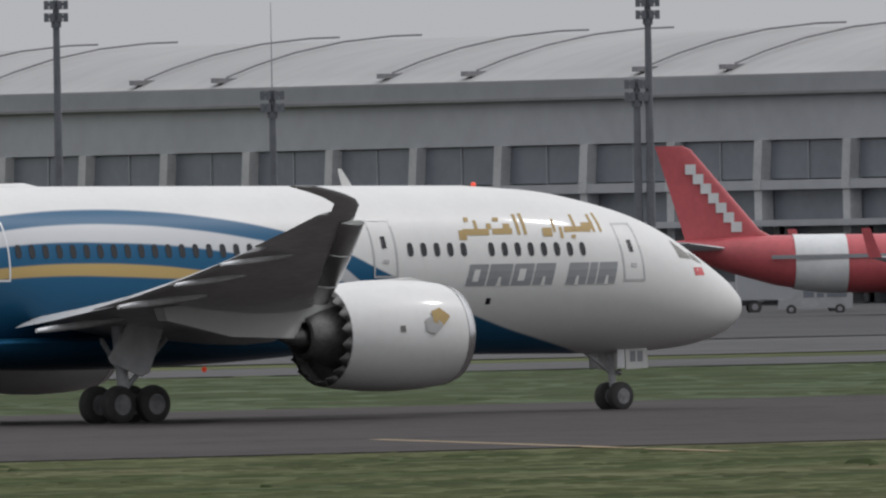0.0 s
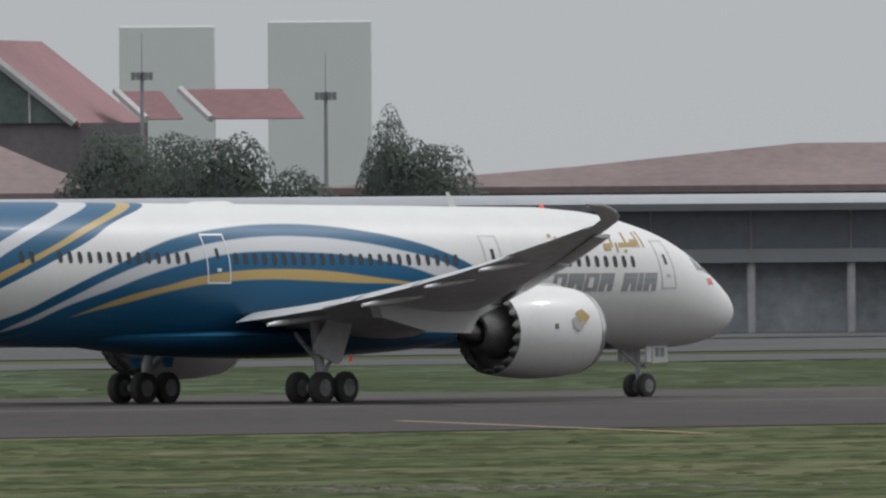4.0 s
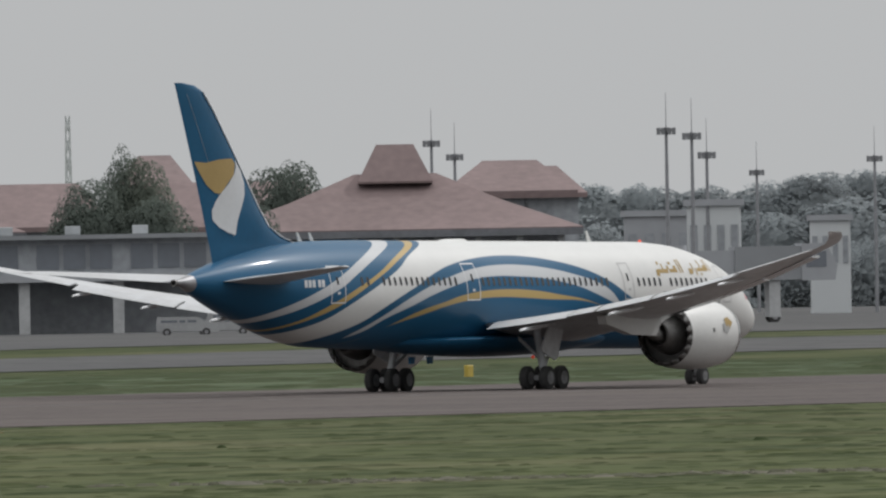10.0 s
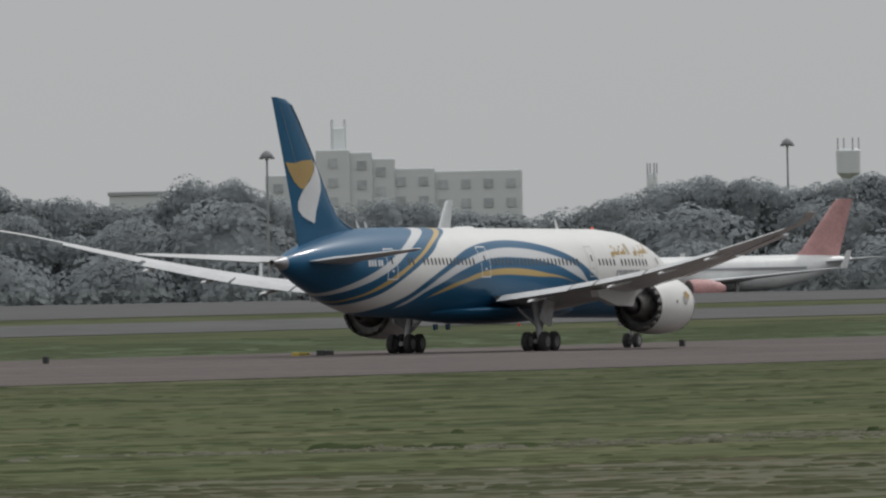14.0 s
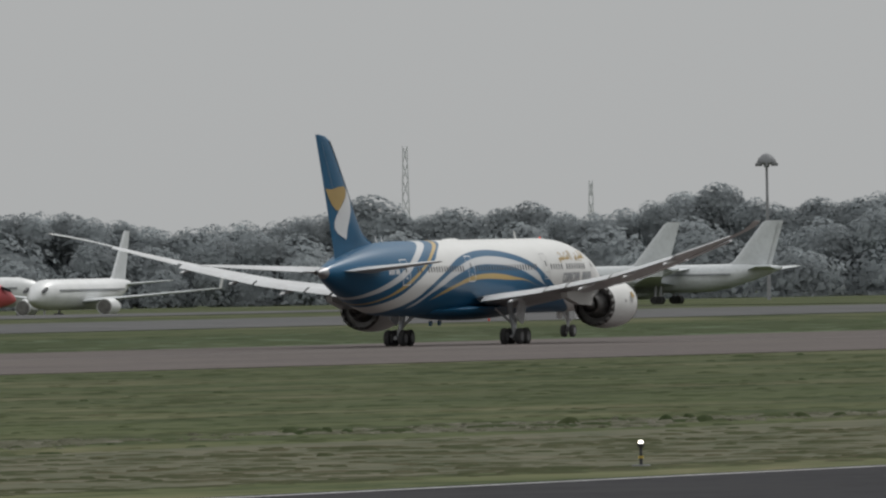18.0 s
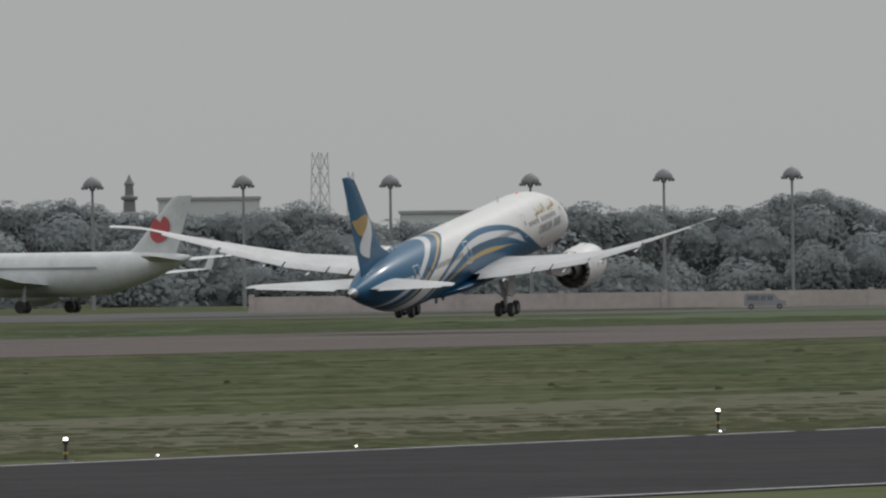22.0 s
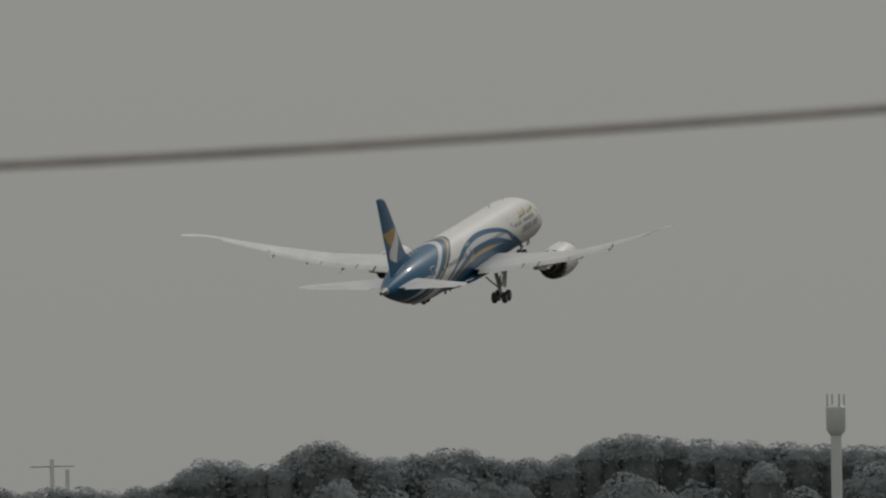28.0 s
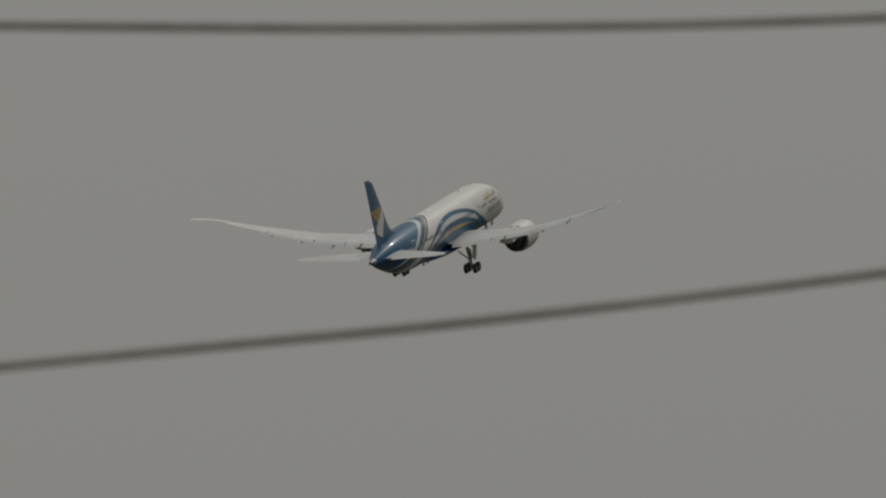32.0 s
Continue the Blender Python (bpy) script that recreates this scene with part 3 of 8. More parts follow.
    # cabin windows, doors, lettering shapes on both sides
    for s in (1, -1):
        wm = None
        for x0, count in ((22.3, 8), (16.85, 5), (10.9, 24), (-5.9, 14), (-15.4, 2)):
            for i in range(count):
                x = x0 - i * 0.60
                zc = 5.97 - 0.0105 * x
                bm = bmesh.new()
                ring = []
                for q in range(10):
                    a = 2 * math.pi * q / 10
                    ca, sa = math.cos(a), math.sin(a)
                    ring.append(bm.verts.new(hull(x + 0.135 * math.copysign(abs(ca) ** 0.7, ca), zc + 0.245 * math.copysign(abs(sa) ** 0.7, sa), s, 0.014)))
                f = bm.faces.new(ring)
                f.normal_update()
                if f.normal.y * s < 0:
                    f.normal_flip()
                part("cabin_window", bm, M_DARK, plane, smooth=False)
        for x0, x1, z1, m, lab in ((24.15, 25.2, 6.62, M_DOORGREY, "white cabin door outlined in grey"), (12.75, 13.85, 6.9, M_DOORGREY, "white cabin door outlined in grey"), (-4.75, -3.3, 7.02, M_LINE, "cabin door outlined in white"), (-19.2, -17.8, 7.0, M_LINE, "cabin door outlined in white")):
            z0 = z1 - 2.05
            t = 0.07
            bm = bmesh.new()
            dt = bmesh.new()
            for quad in (((x0, z0), (x1, z0), (x1, z0 + t), (x0, z0 + t)), ((x0, z1 - t), (x1, z1 - t), (x1, z1), (x0, z1)), ((x0, z0), (x0 + t, z0), (x0 + t, z1), (x0, z1)), ((x1 - t, z0), (x1, z0), (x1, z1), (x1 - t, z1))):
                me = bpy.data.meshes.new("tmp")
                q = patch(quad, s, 0.012, 1, 8)
                q.to_mesh(me)
                q.free()
                dt.from_mesh(me)
                bpy.data.meshes.remove(me)
            bm.free()
            d = part("cabin_door", dt, m, plane, lab, smooth=False)
            xm, zm = (x0 + x1) / 2, z1 - 0.8
            part("door_window", patch(((xm - 0.1, zm - 0.22), (xm + 0.1, zm - 0.22), (xm + 0.1, zm + 0.2), (xm - 0.1, zm + 0.2)), s, 0.016), M_DARK, d, smooth=False)
            part("door_handle", patch(((xm - 0.12, zm - 0.75), (xm + 0.14, zm - 0.75), (xm + 0.14, zm - 0.62), (xm - 0.12, zm - 0.62)), s, 0.016, 1, 1), m, d, smooth=False)
        xw = 16.85
        for i, wd in enumerate((0.86, 1.02, 0.9, 0.9, None, 0.9, 0.36, 0.86)):
            if wd is None:
                xw += 0.55
                continue
            sl = 0.22
            ob = part("title_shape", patch(((xw, 4.5), (xw + wd, 4.5), (xw + wd + sl, 5.26), (xw + sl, 5.26)), s, 0.012, 2, 3), M_LETTER, plane, "grey slanted title block", smooth=False)
            if wd > 0.5 and i in (0, 2):
                part("title_gap", patch(((xw + 0.28, 4.66), (xw + wd - 0.3, 4.66), (xw + wd - 0.18, 5.08), (xw + 0.42, 5.08)), s, 0.02, 1, 2), M_WHITE, ob, smooth=False)
            if i in (1, 3, 5, 7):
                part("title_gap", patch(((xw + wd * 0.4, 4.48), (xw + wd * 0.62, 4.48), (xw + wd * 0.55 + 0.1, 4.8), (xw + wd * 0.5 + 0.05, 4.8)), s, 0.02, 1, 2), M_WHITE, ob, smooth=False)
            xw += wd + 0.08
        for gx, gw, gz, gh in ((16.75, 0.35, 6.12, 0.34), (16.95, 1.2, 6.28, 0.22), (17.55, 0.14, 6.3, 0.5), (18.1, 0.22, 6.48, 0.2), (18.3, 0.9, 6.3, 0.2), (18.85, 0.3, 6.42, 0.25), (19.45, 0.14, 6.28, 0.72), (19.75, 0.14, 6.28, 0.74), (20.6, 0.45, 6.2, 0.3), (21.15, 0.12, 6.35, 0.45), (21.4, 0.14, 6.12, 0.4), (21.65, 1.3, 6.33, 0.2), (22.15, 0.14, 6.4, 0.55), (22.55, 0.5, 6.42, 0.24), (23.05, 0.14, 6.33, 0.62), (23.4, 0.13, 6.33, 0.66), (17.2, 0.2, 6.75, 0.16), (18.5, 0.26, 6.75, 0.14), (21.9, 0.2, 6.12, 0.12)):
            part("script_shape", patch(((gx, gz), (gx + gw, gz), (gx + gw + 0.06, gz + gh), (gx + 0.06, gz + gh)), s, 0.012, 1, 2), M_GOLD, plane, smooth=False)
        part("flag_shape", patch(((28.0, 4.72), (28.62, 4.72), (28.62, 5.0), (28.0, 5.0)), s, 0.012), M_RED, plane, "small red flag marking", smooth=False)
        for gx in (-21.6, -21.25, -20.9, -20.4, -20.05):
            part("registration_bar", patch(((gx, 5.85), (gx + 0.26, 5.85), (gx + 0.3, 6.25), (gx + 0.04, 6.25)), s, 0.012), M_SILVER, plane, smooth=False)
        part("static_port", patch(((17.9, 3.86), (18.1, 3.86), (18.1, 4.08), (17.9, 4.08)), s, 0.012), M_DARK, plane, smooth=False)
        cw = [((27.3, 5.36), (28.08, 5.3), (27.98, 5.5), (27.2, 5.98)), ((28.2, 5.28), (28.8, 5.12), (28.52, 5.4), (28.1, 5.55))]
        for q in cw:
            part("cockpit_window", patch(q, s, 0.014, 2, 3), M_COCKPIT, plane, "dark cockpit window", smooth=False)
    # aerials and beacons
    for x, h in ((13.9, 0.6), (-16.6, 0.45), (-17.9, 0.5)):
        ab = bmesh.new()
        z = station(x)[0]
        prism(ab, [(x + 0.25, z - 0.05), (x - 0.2, z - 0.05), (x - 0.38, z + h), (x - 0.24, z + h)], -0.025, 0.025)
        part("blade_aerial", ab, M_WHITE, plane)
    hump = lofted([circle((x, 0, station(x)[0] - 0.05), r * 3, "x", 12, r) for x, r in ((-3.0, 0.02), (-2.2, 0.14), (-0.5, 0.17), (0.3, 0.02))])
    part("satellite_aerial", hump, M_WHITE, plane)
    for x, z in ((19.6, station(19.6)[0] + 0.04), (7.4, 1.78)):
        bb = bmesh.new()
        bmesh.ops.create_uvsphere(bb, u_segments=10, v_segments=6, radius=0.1, matrix=Matrix.Translation((x, 0, z)))
        part("beacon", bb, M_REDLAMP, plane, "red anti-collision beacon")
    for x in (-4.0, -6.0):
        db = bmesh.new()
        prism(db, [(x + 0.3, 1.95), (x - 0.3, 1.95), (x - 0.25, 1.55), (x + 0.2, 1.55)], -0.06, 0.06)
        part("drain_mast", db, M_BLUE, plane)
    return plane, wings, struts


def wheel(parent, c, r, half, out):
    """A tyre on its rim; the rim is its sub-part's own mesh where the depth allows."""
    bm = bmesh.new()
    prof = [(-half, r * 0.55), (-half, r * 0.82), (-half * 0.72, r * 0.96), (-half * 0.3, r), (half * 0.3, r), (half * 0.72, r * 0.96), (half, r * 0.82), (half, r * 0.55)]
    skin(bm, [circle((c.x, c.y + y, c.z), q, "y", 26) for y, q in prof])
    bmesh.ops.recalc_face_normals(bm, faces=bm.faces)
    part("tyre", bm, M_RUBBER, parent, "black tyre")
    rm = bmesh.new()
    d = half if out else -half
    skin(rm, [circle((c.x, c.y + d * 1.01, c.z), r * 0.54, "y", 20), circle((c.x, c.y + d * 0.85, c.z), r * 0.42, "y", 20), circle((c.x, c.y + d * 1.05, c.z), r * 0.2, "y", 20)])
    bmesh.ops.recalc_face_normals(rm, faces=rm.faces)
    part("rim", rm, M_HUB, parent, "grey wheel rim")
    ri = bmesh.new()
    skin(ri, [circle((c.x, c.y - d * 1.01, c.z), r * 0.54, "y", 20), circle((c.x, c.y - d * 0.85, c.z), r * 0.42, "y", 20), circle((c.x, c.y - d * 1.05, c.z), r * 0.2, "y", 20)])
    bmesh.ops.recalc_face_normals(ri, faces=ri.faces)
    part("rim", ri, M_HUB, parent, "grey wheel rim")


airliner, airliner_wings, airliner_struts = build_airliner()

# ---- ground ----
def mixed_ground(name, colors, scales, rough=0.95, sheer=0.0, near_x=None, stretch=None, gloss=0.15, odd=None):
    """Ground with patches of two sizes and a fine grain; near_x: (x0, x1, factor) by which the colour is multiplied,
    growing from x0 to x1 along the runway; odd: the colour towards which single clumps stray.
    """
    m = bpy.data.materials.new(name)
    m.use_nodes = True
    n, l = m.node_tree.nodes, m.node_tree.links
    b = n["Principled BSDF"]
    b.inputs["Roughness"].default_value = rough
    b.inputs["Specular IOR Level"].default_value = gloss
    tc = n.new("ShaderNodeTexCoord")
    mp = n.new("ShaderNodeMapping")
    mp.inputs["Scale"].default_value = stretch or (1, 1, 1)
    l.new(tc.outputs["Object"], mp.inputs["Vector"])
    col = None
    for i, (color, scale) in enumerate(zip(colors[1:], scales)):
        t = n.new("ShaderNodeTexNoise")
        t.inputs["Scale"].default_value, t.inputs["Detail"].default_value, t.inputs["Roughness"].default_value = scale, 6, 0.62
        l.new(mp.outputs[0], t.inputs["Vector"])
        r = n.new("ShaderNodeMapRange")
        r.inputs["From Min"].default_value, r.inputs["From Max"].default_value = 0.46, 0.585
        l.new(t.outputs["Fac"], r.inputs["Value"])
        mix = n.new("ShaderNodeMix")
        mix.data_type = "RGBA"
        l.new(r.outputs[0], mix.inputs[0])
        if col is None:
            mix.inputs[6].default_value = (*colors[0], 1)
        else:
            l.new(col, mix.inputs[6])
        mix.inputs[7].default_value = (*color, 1)
        col = mix.outputs[2]
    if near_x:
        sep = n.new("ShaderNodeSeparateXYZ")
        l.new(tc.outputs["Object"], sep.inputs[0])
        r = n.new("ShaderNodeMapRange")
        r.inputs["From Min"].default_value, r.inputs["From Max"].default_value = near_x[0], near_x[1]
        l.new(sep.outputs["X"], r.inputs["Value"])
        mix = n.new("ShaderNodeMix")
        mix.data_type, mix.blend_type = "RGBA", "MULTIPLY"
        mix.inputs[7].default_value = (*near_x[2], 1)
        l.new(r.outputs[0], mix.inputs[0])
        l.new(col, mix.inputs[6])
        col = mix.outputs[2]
    if odd:
        geo = n.new("ShaderNodeNewGeometry")
        mix = n.new("ShaderNodeMix")
        mix.data_type = "RGBA"
        mix.inputs[7].default_value = (*odd, 1)
        half = n.new("ShaderNodeMath")
        half.operation = "MULTIPLY"
        half.inputs[1].default_value = 0.75
        l.new(geo.outputs["Random Per Island"], half.inputs[0])
        l.new(half.outputs[0], mix.inputs[0])
        l.new(col, mix.inputs[6])
        col = mix.outputs[2]
    l.new(col, b.inputs["Base Color"])
    if sheer:
        tr, mx = n.new("ShaderNodeBsdfTranslucent"), n.new("ShaderNodeMixShader")
        mx.inputs[0].default_value = sheer
        l.new(col, tr.inputs["Color"])
        l.new(b.outputs[0], mx.inputs[1])
        l.new(tr.outputs[0], mx.inputs[2])
        l.new(mx.outputs[0], n["Material Output"].inputs["Surface"])
    return m


# near_x scales the grass colour up by about a quarter below x = 650
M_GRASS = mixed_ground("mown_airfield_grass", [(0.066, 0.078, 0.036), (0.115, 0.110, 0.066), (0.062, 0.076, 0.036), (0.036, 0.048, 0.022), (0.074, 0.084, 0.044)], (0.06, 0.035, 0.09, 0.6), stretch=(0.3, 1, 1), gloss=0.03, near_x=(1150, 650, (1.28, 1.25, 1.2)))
M_STRIP = mixed_ground("lush_strip_ground", [(0.058, 0.085, 0.038), (0.078, 0.098, 0.050), (0.042, 0.066, 0.028), (0.062, 0.082, 0.040)], (0.03, 0.1, 0.6), stretch=(0.4, 1, 1))
M_VERGE = mixed_ground("straw_verge_ground", [(0.080, 0.082, 0.046), (0.112, 0.100, 0.066), (0.056, 0.066, 0.034), (0.086, 0.084, 0.050)], (0.08, 0.2, 0.9), stretch=(0.4, 1, 1))
M_STANDS = mixed_ground("dark_stand_asphalt", [(0.060, 0.060, 0.063), (0.075, 0.074, 0.075), (0.046, 0.046, 0.048), (0.066, 0.065, 0.066)], (0.02, 0.1, 0.7), 0.95)
# near_x about doubles the runway's colour values beyond x = 900
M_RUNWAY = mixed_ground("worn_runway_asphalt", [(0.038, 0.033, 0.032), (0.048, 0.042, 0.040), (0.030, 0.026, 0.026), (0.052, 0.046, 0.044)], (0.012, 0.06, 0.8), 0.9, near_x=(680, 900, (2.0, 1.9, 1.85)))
M_TAXI = mixed_ground("dark_taxiway_asphalt", [(0.028, 0.028, 0.031), (0.036, 0.035, 0.037), (0.022, 0.022, 0.024), (0.034, 0.034, 0.036)], (0.02, 0.1, 0.9), 0.9, gloss=0.04)
M_APRON = mixed_ground("grey_apron_concrete", [(0.078, 0.078, 0.080), (0.098, 0.096, 0.096), (0.058, 0.059, 0.060), (0.086, 0.085, 0.085)], (0.015, 0.09, 0.7), 0.95)
M_MARKING = mat("worn_white_marking", (0.42, 0.42, 0.42), 0.8, 0, 0.25, 0.5)
M_WORNLINE = mat("rubbed_out_line", (0.125, 0.118, 0.112), 0.85, 0, 0.2, 0.5)
M_YELLOW = mat("worn_yellow_marking", (0.27, 0.20, 0.105), 0.8, 0, 0.25, 0.5)
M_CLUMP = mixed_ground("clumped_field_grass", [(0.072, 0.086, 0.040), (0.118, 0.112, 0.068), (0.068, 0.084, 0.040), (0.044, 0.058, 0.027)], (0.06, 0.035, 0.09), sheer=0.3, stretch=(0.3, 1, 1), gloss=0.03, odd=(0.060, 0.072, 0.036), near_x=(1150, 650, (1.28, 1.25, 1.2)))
M_CLUMP_FAR = mixed_ground("clumped_strip_grass", [(0.080, 0.103, 0.054), (0.100, 0.116, 0.066), (0.062, 0.082, 0.042)], (0.03, 0.15), sheer=0.3, gloss=0.03, odd=(0.078, 0.092, 0.053))
M_WEED = mixed_ground("dark_weed_clump", [(0.060, 0.076, 0.036), (0.072, 0.086, 0.042), (0.052, 0.070, 0.032)], (0.1, 0.8), sheer=0.3, gloss=0.03)
M_BLEACHED = mixed_ground("bleached_dry_grass", [(0.175, 0.168, 0.135), (0.215, 0.205, 0.17), (0.12, 0.12, 0.085)], (0.08, 0.3), sheer=0.3, gloss=0.03, odd=(0.10, 0.105, 0.065))
M_CLUMP_DRY = mixed_ground("clumped_straw_grass", [(0.088, 0.088, 0.050), (0.118, 0.106, 0.070), (0.066, 0.074, 0.038)], (0.08, 0.2), sheer=0.3, gloss=0.03, odd=(0.064, 0.076, 0.038))


def ease(v):
    v = min(1.0, max(0.0, v))
    return v * v * (3 - 2 * v)


def land(x, y):
    """Height of the ground: the far apron lies a little higher than the runway."""
    return 1.5 * ease((y - 800) / 150) * ease((x - 1250) / 350) * (1 - ease((x - 2500) / 400))


def sheet(name, xs, ys, dz, m, label, category=""):
    """Ground surface over a grid of x and y lines, dz above the land."""
    me = bpy.data.meshes.new(name)
    nx = len(xs)
    me.from_pydata([(x, y, land(x, y) + dz) for y in ys for x in xs], [], [(j * nx + i, j * nx + i + 1, (j + 1) * nx + i + 1, (j + 1) * nx + i) for j in range(len(ys) - 1) for i in range(nx - 1)])
    me.materials.append(m)
    return tagged(new(name, me), label, category or name, kind="structure")


def slab(name, x0, x1, y0, y1, z, m, label, category=""):
    return tagged(part(name, boxed((x0, y0, z - 0.3), (x1, y1, z)), m, smooth=False), label, category or name, kind="structure")


def taxi_edge(x):
    """The far edge of the near taxiway, which runs a little askew."""
    return 250.0 + 0.06 * (x - 740)


XS = [-4000, -2000, -600] + [50 * i for i in range(-8, 121)] + [6500, 7500]
YS = [-3000, -500, 0, 400, 780] + [790 + 10 * i for i in range(19)] + [1000, 1100, 1400, 2000, 3000, 5000]
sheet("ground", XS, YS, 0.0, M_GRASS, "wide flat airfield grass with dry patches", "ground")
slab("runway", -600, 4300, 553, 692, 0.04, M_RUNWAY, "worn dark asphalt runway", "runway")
taxi_bm = bmesh.new()
prism(taxi_bm, [(-600, 193), (4300, 193), (4300, taxi_edge(1500)), (1500, taxi_edge(1500)), (400, taxi_edge(400)), (-600, taxi_edge(400))], -0.3, 0.04, "z")
tagged(part("taxiway", taxi_bm, M_TAXI, smooth=False), "dark asphalt taxiway with white edge line", "taxiway", kind="structure")
tagged(part("grass_strip", boxed((-600, 692.2, -0.3), (4300, 848, 0.025)), M_STRIP, smooth=False), "lush green grass strip beyond the runway", "grass", kind="structure")
verge_bm = bmesh.new()
prism(verge_bm, [(500, taxi_edge(500) + 12), (1400, taxi_edge(1400) + 12), (1400, taxi_edge(1400) + 58), (500, taxi_edge(500) + 58)], -0.3, 0.02, "z")
tagged(part("grass_verge", verge_bm, M_VERGE, smooth=False), "straw-coloured grass verge along the taxiway", "grass", kind="structure")
xs_strip = [x for x in XS if -400 <= x <= 4300]
sheet("far_taxiway", xs_strip, [852, 860, 870, 880, 890, 896], 0.05, M_APRON, "grey concrete taxiway beyond the runway", "taxiway")
sheet("apron", [x for x in XS if 500 <= x <= 2700], [925, 930, 940, 950, 960, 970, 1000, 1100, 1400, 1500], 0.05, M_APRON, "grey concrete apron before the terminals", "apron")
sheet("gate_stands", [x for x in XS if 500 <= x <= 1250], [1040, 1100, 1400, 1500], 0.1, M_STANDS, "dark asphalt stands before the modern terminal", "apron")
sheet("stand_apron", [x for x in XS if 2700 <= x <= 4300], [935, 940, 950, 960, 970, 1000, 1040], 0.05, M_APRON, "grey concrete stands for stored airliners", "apron")


def stripe(name, a, b, w, m, label, z=0.044):
    """A painted line along the ground from a to b."""
    a, b = Vector((*a, 0)), Vector((*b, 0))
    q = (b - a).normalized()
    o = Vector((-q.y, q.x, 0)) * w / 2
    bm = bmesh.new()
    skin(bm, [[a - o + Vector((0, 0, z)), a + o + Vector((0, 0, z)), a + o + Vector((0, 0, z - 0.02)), a - o + Vector((0, 0, z - 0.02))], [b - o + Vector((0, 0, z)), b + o + Vector((0, 0, z)), b + o + Vector((0, 0, z - 0.02)), b - o + Vector((0, 0, z - 0.02))]])
    bmesh.ops.recalc_face_normals(bm, faces=bm.faces)
    return tagged(part(name, bm, m, smooth=False), label, "marking", kind="structure")


# side lines, centre stripes and the curved yellow lead-off lines
stripe("runway_edge_line", (640, 640.0), (4200, 640.0), 0.9, M_WORNLINE, "faint worn runway edge line")
stripe("aiming_bar", (585, 643.5), (605.5, 642.5), 6.5, M_MARKING, "broad worn white bar on the runway")
for i in range(14):  # yellow diagonal shoulder lines, spreading along the runway
    x, lean = 411.5 + 38.3 * i, 0.5 + 0.0575 * i
    stripe("shoulder_line", (x + 36 * lean, 586), (x - 17 * lean, 533), 0.5, M_YELLOW, "worn yellow diagonal shoulder line")
stripe("taxiway_edge_line", (400, taxi_edge(400) - 1.2), (1020, taxi_edge(1020) - 1.2), 0.5, M_MARKING, "worn white taxiway edge line")
stripe("taxiway_edge_line", (-200, 194.0), (1100, 194.0), 0.5, M_MARKING, "worn white taxiway edge line")


# ---- placing things round the eye: a bearing (degrees from the runway's line) and a distance ----
def spot(bearing, d, yaw=0.0, z=0.0):
    """Ground point at that bearing and distance; x runs to the right and y away, as seen from the eye."""
    a = radians(bearing)
    return Matrix.Translation((d * math.cos(a), d * math.sin(a), z)) @ Matrix.Rotation(a - math.pi / 2 + radians(yaw), 4, "Z")


def off(b0, b, d):
    """How far to the right of bearing b0 the bearing b lies, at distance d."""
    return d * math.tan(radians(b0 - b))


def thing(name, bearing, d, label, category, group="", yaw=0.0):
    return empty(name, spot(bearing, d, yaw), label, category, group)


M_ROOFMETAL = mat("pale_metal_roof", (0.31, 0.31, 0.308), 0.7, 0.1, 0.08, 0.05, fine=12, stretch=(1, 0.2, 1))
M_FASCIA = mat("grey_metal_panel", (0.27, 0.28, 0.295), 0.6, 0.1, 0.08, 0.06, fine=10)
M_PANEL = mat("light_grey_panel", (0.34, 0.35, 0.37), 0.7, 0, 0.06, 0.08, fine=8)
M_COLUMN = mat("pale_concrete_column", (0.42, 0.425, 0.43), 0.7, 0, 0.1, 0.3)
M_GLASSW = mat("dark_window_glass", (0.16, 0.175, 0.20), 0.25, 0, 0.08, 0.15)
M_ARCHGLASS = mat("dark_blue_arch_glass", (0.075, 0.082, 0.10), 0.3, 0, 0.08, 0.15)
M_RIB = mat("dark_roof_rib", (0.20, 0.20, 0.205), 0.7, 0, 0.1, 0.3)
M_TILE = mat("weathered_red_roof_tile", (0.20, 0.148, 0.145), 0.9, 0, 0.16, 0.06, fine=18, bump=0.02)
M_TILE_RED = mat("painted_red_roof", (0.22, 0.115, 0.12), 0.85, 0, 0.12, 0.06, fine=18)
M_EAVE = mat("dark_timber_eave", (0.17, 0.175, 0.19), 0.85, 0, 0.15, 0.3)
M_TRIM = mat("pale_roof_trim", (0.44, 0.44, 0.43), 0.7, 0, 0.08, 0.3)
M_PALEWALL = mat("weathered_pale_wall", (0.42, 0.44, 0.455), 0.85, 0, 0.18, 0.12, fine=10)
M_BROWNWALL = mat("brown_brick_wall", (0.15, 0.135, 0.14), 0.85, 0, 0.15, 0.15, fine=14)
M_GREENGLASS = mat("green_tinted_glass", (0.09, 0.125, 0.115), 0.25, 0, 0.25, 0.2)
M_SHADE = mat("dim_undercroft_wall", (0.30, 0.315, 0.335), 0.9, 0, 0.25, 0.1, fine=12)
M_DARKPOLE = mat("dark_painted_mast", (0.13, 0.14, 0.155), 0.75, 0.1, 0.12, 0.6)
M_POLE = mat("galvanised_pole", (0.27, 0.275, 0.29), 0.7, 0.2, 0.1, 0.5)
M_LAMPBOX = mat("lamp_housing", (0.20, 0.205, 0.215), 0.7, 0, 0.1, 0.6)
M_HANGAR = mat("grey_hangar_sheet", (0.29, 0.305, 0.32), 0.8, 0, 0.1, 0.04, fine=16, stretch=(1, 1, 0.2))
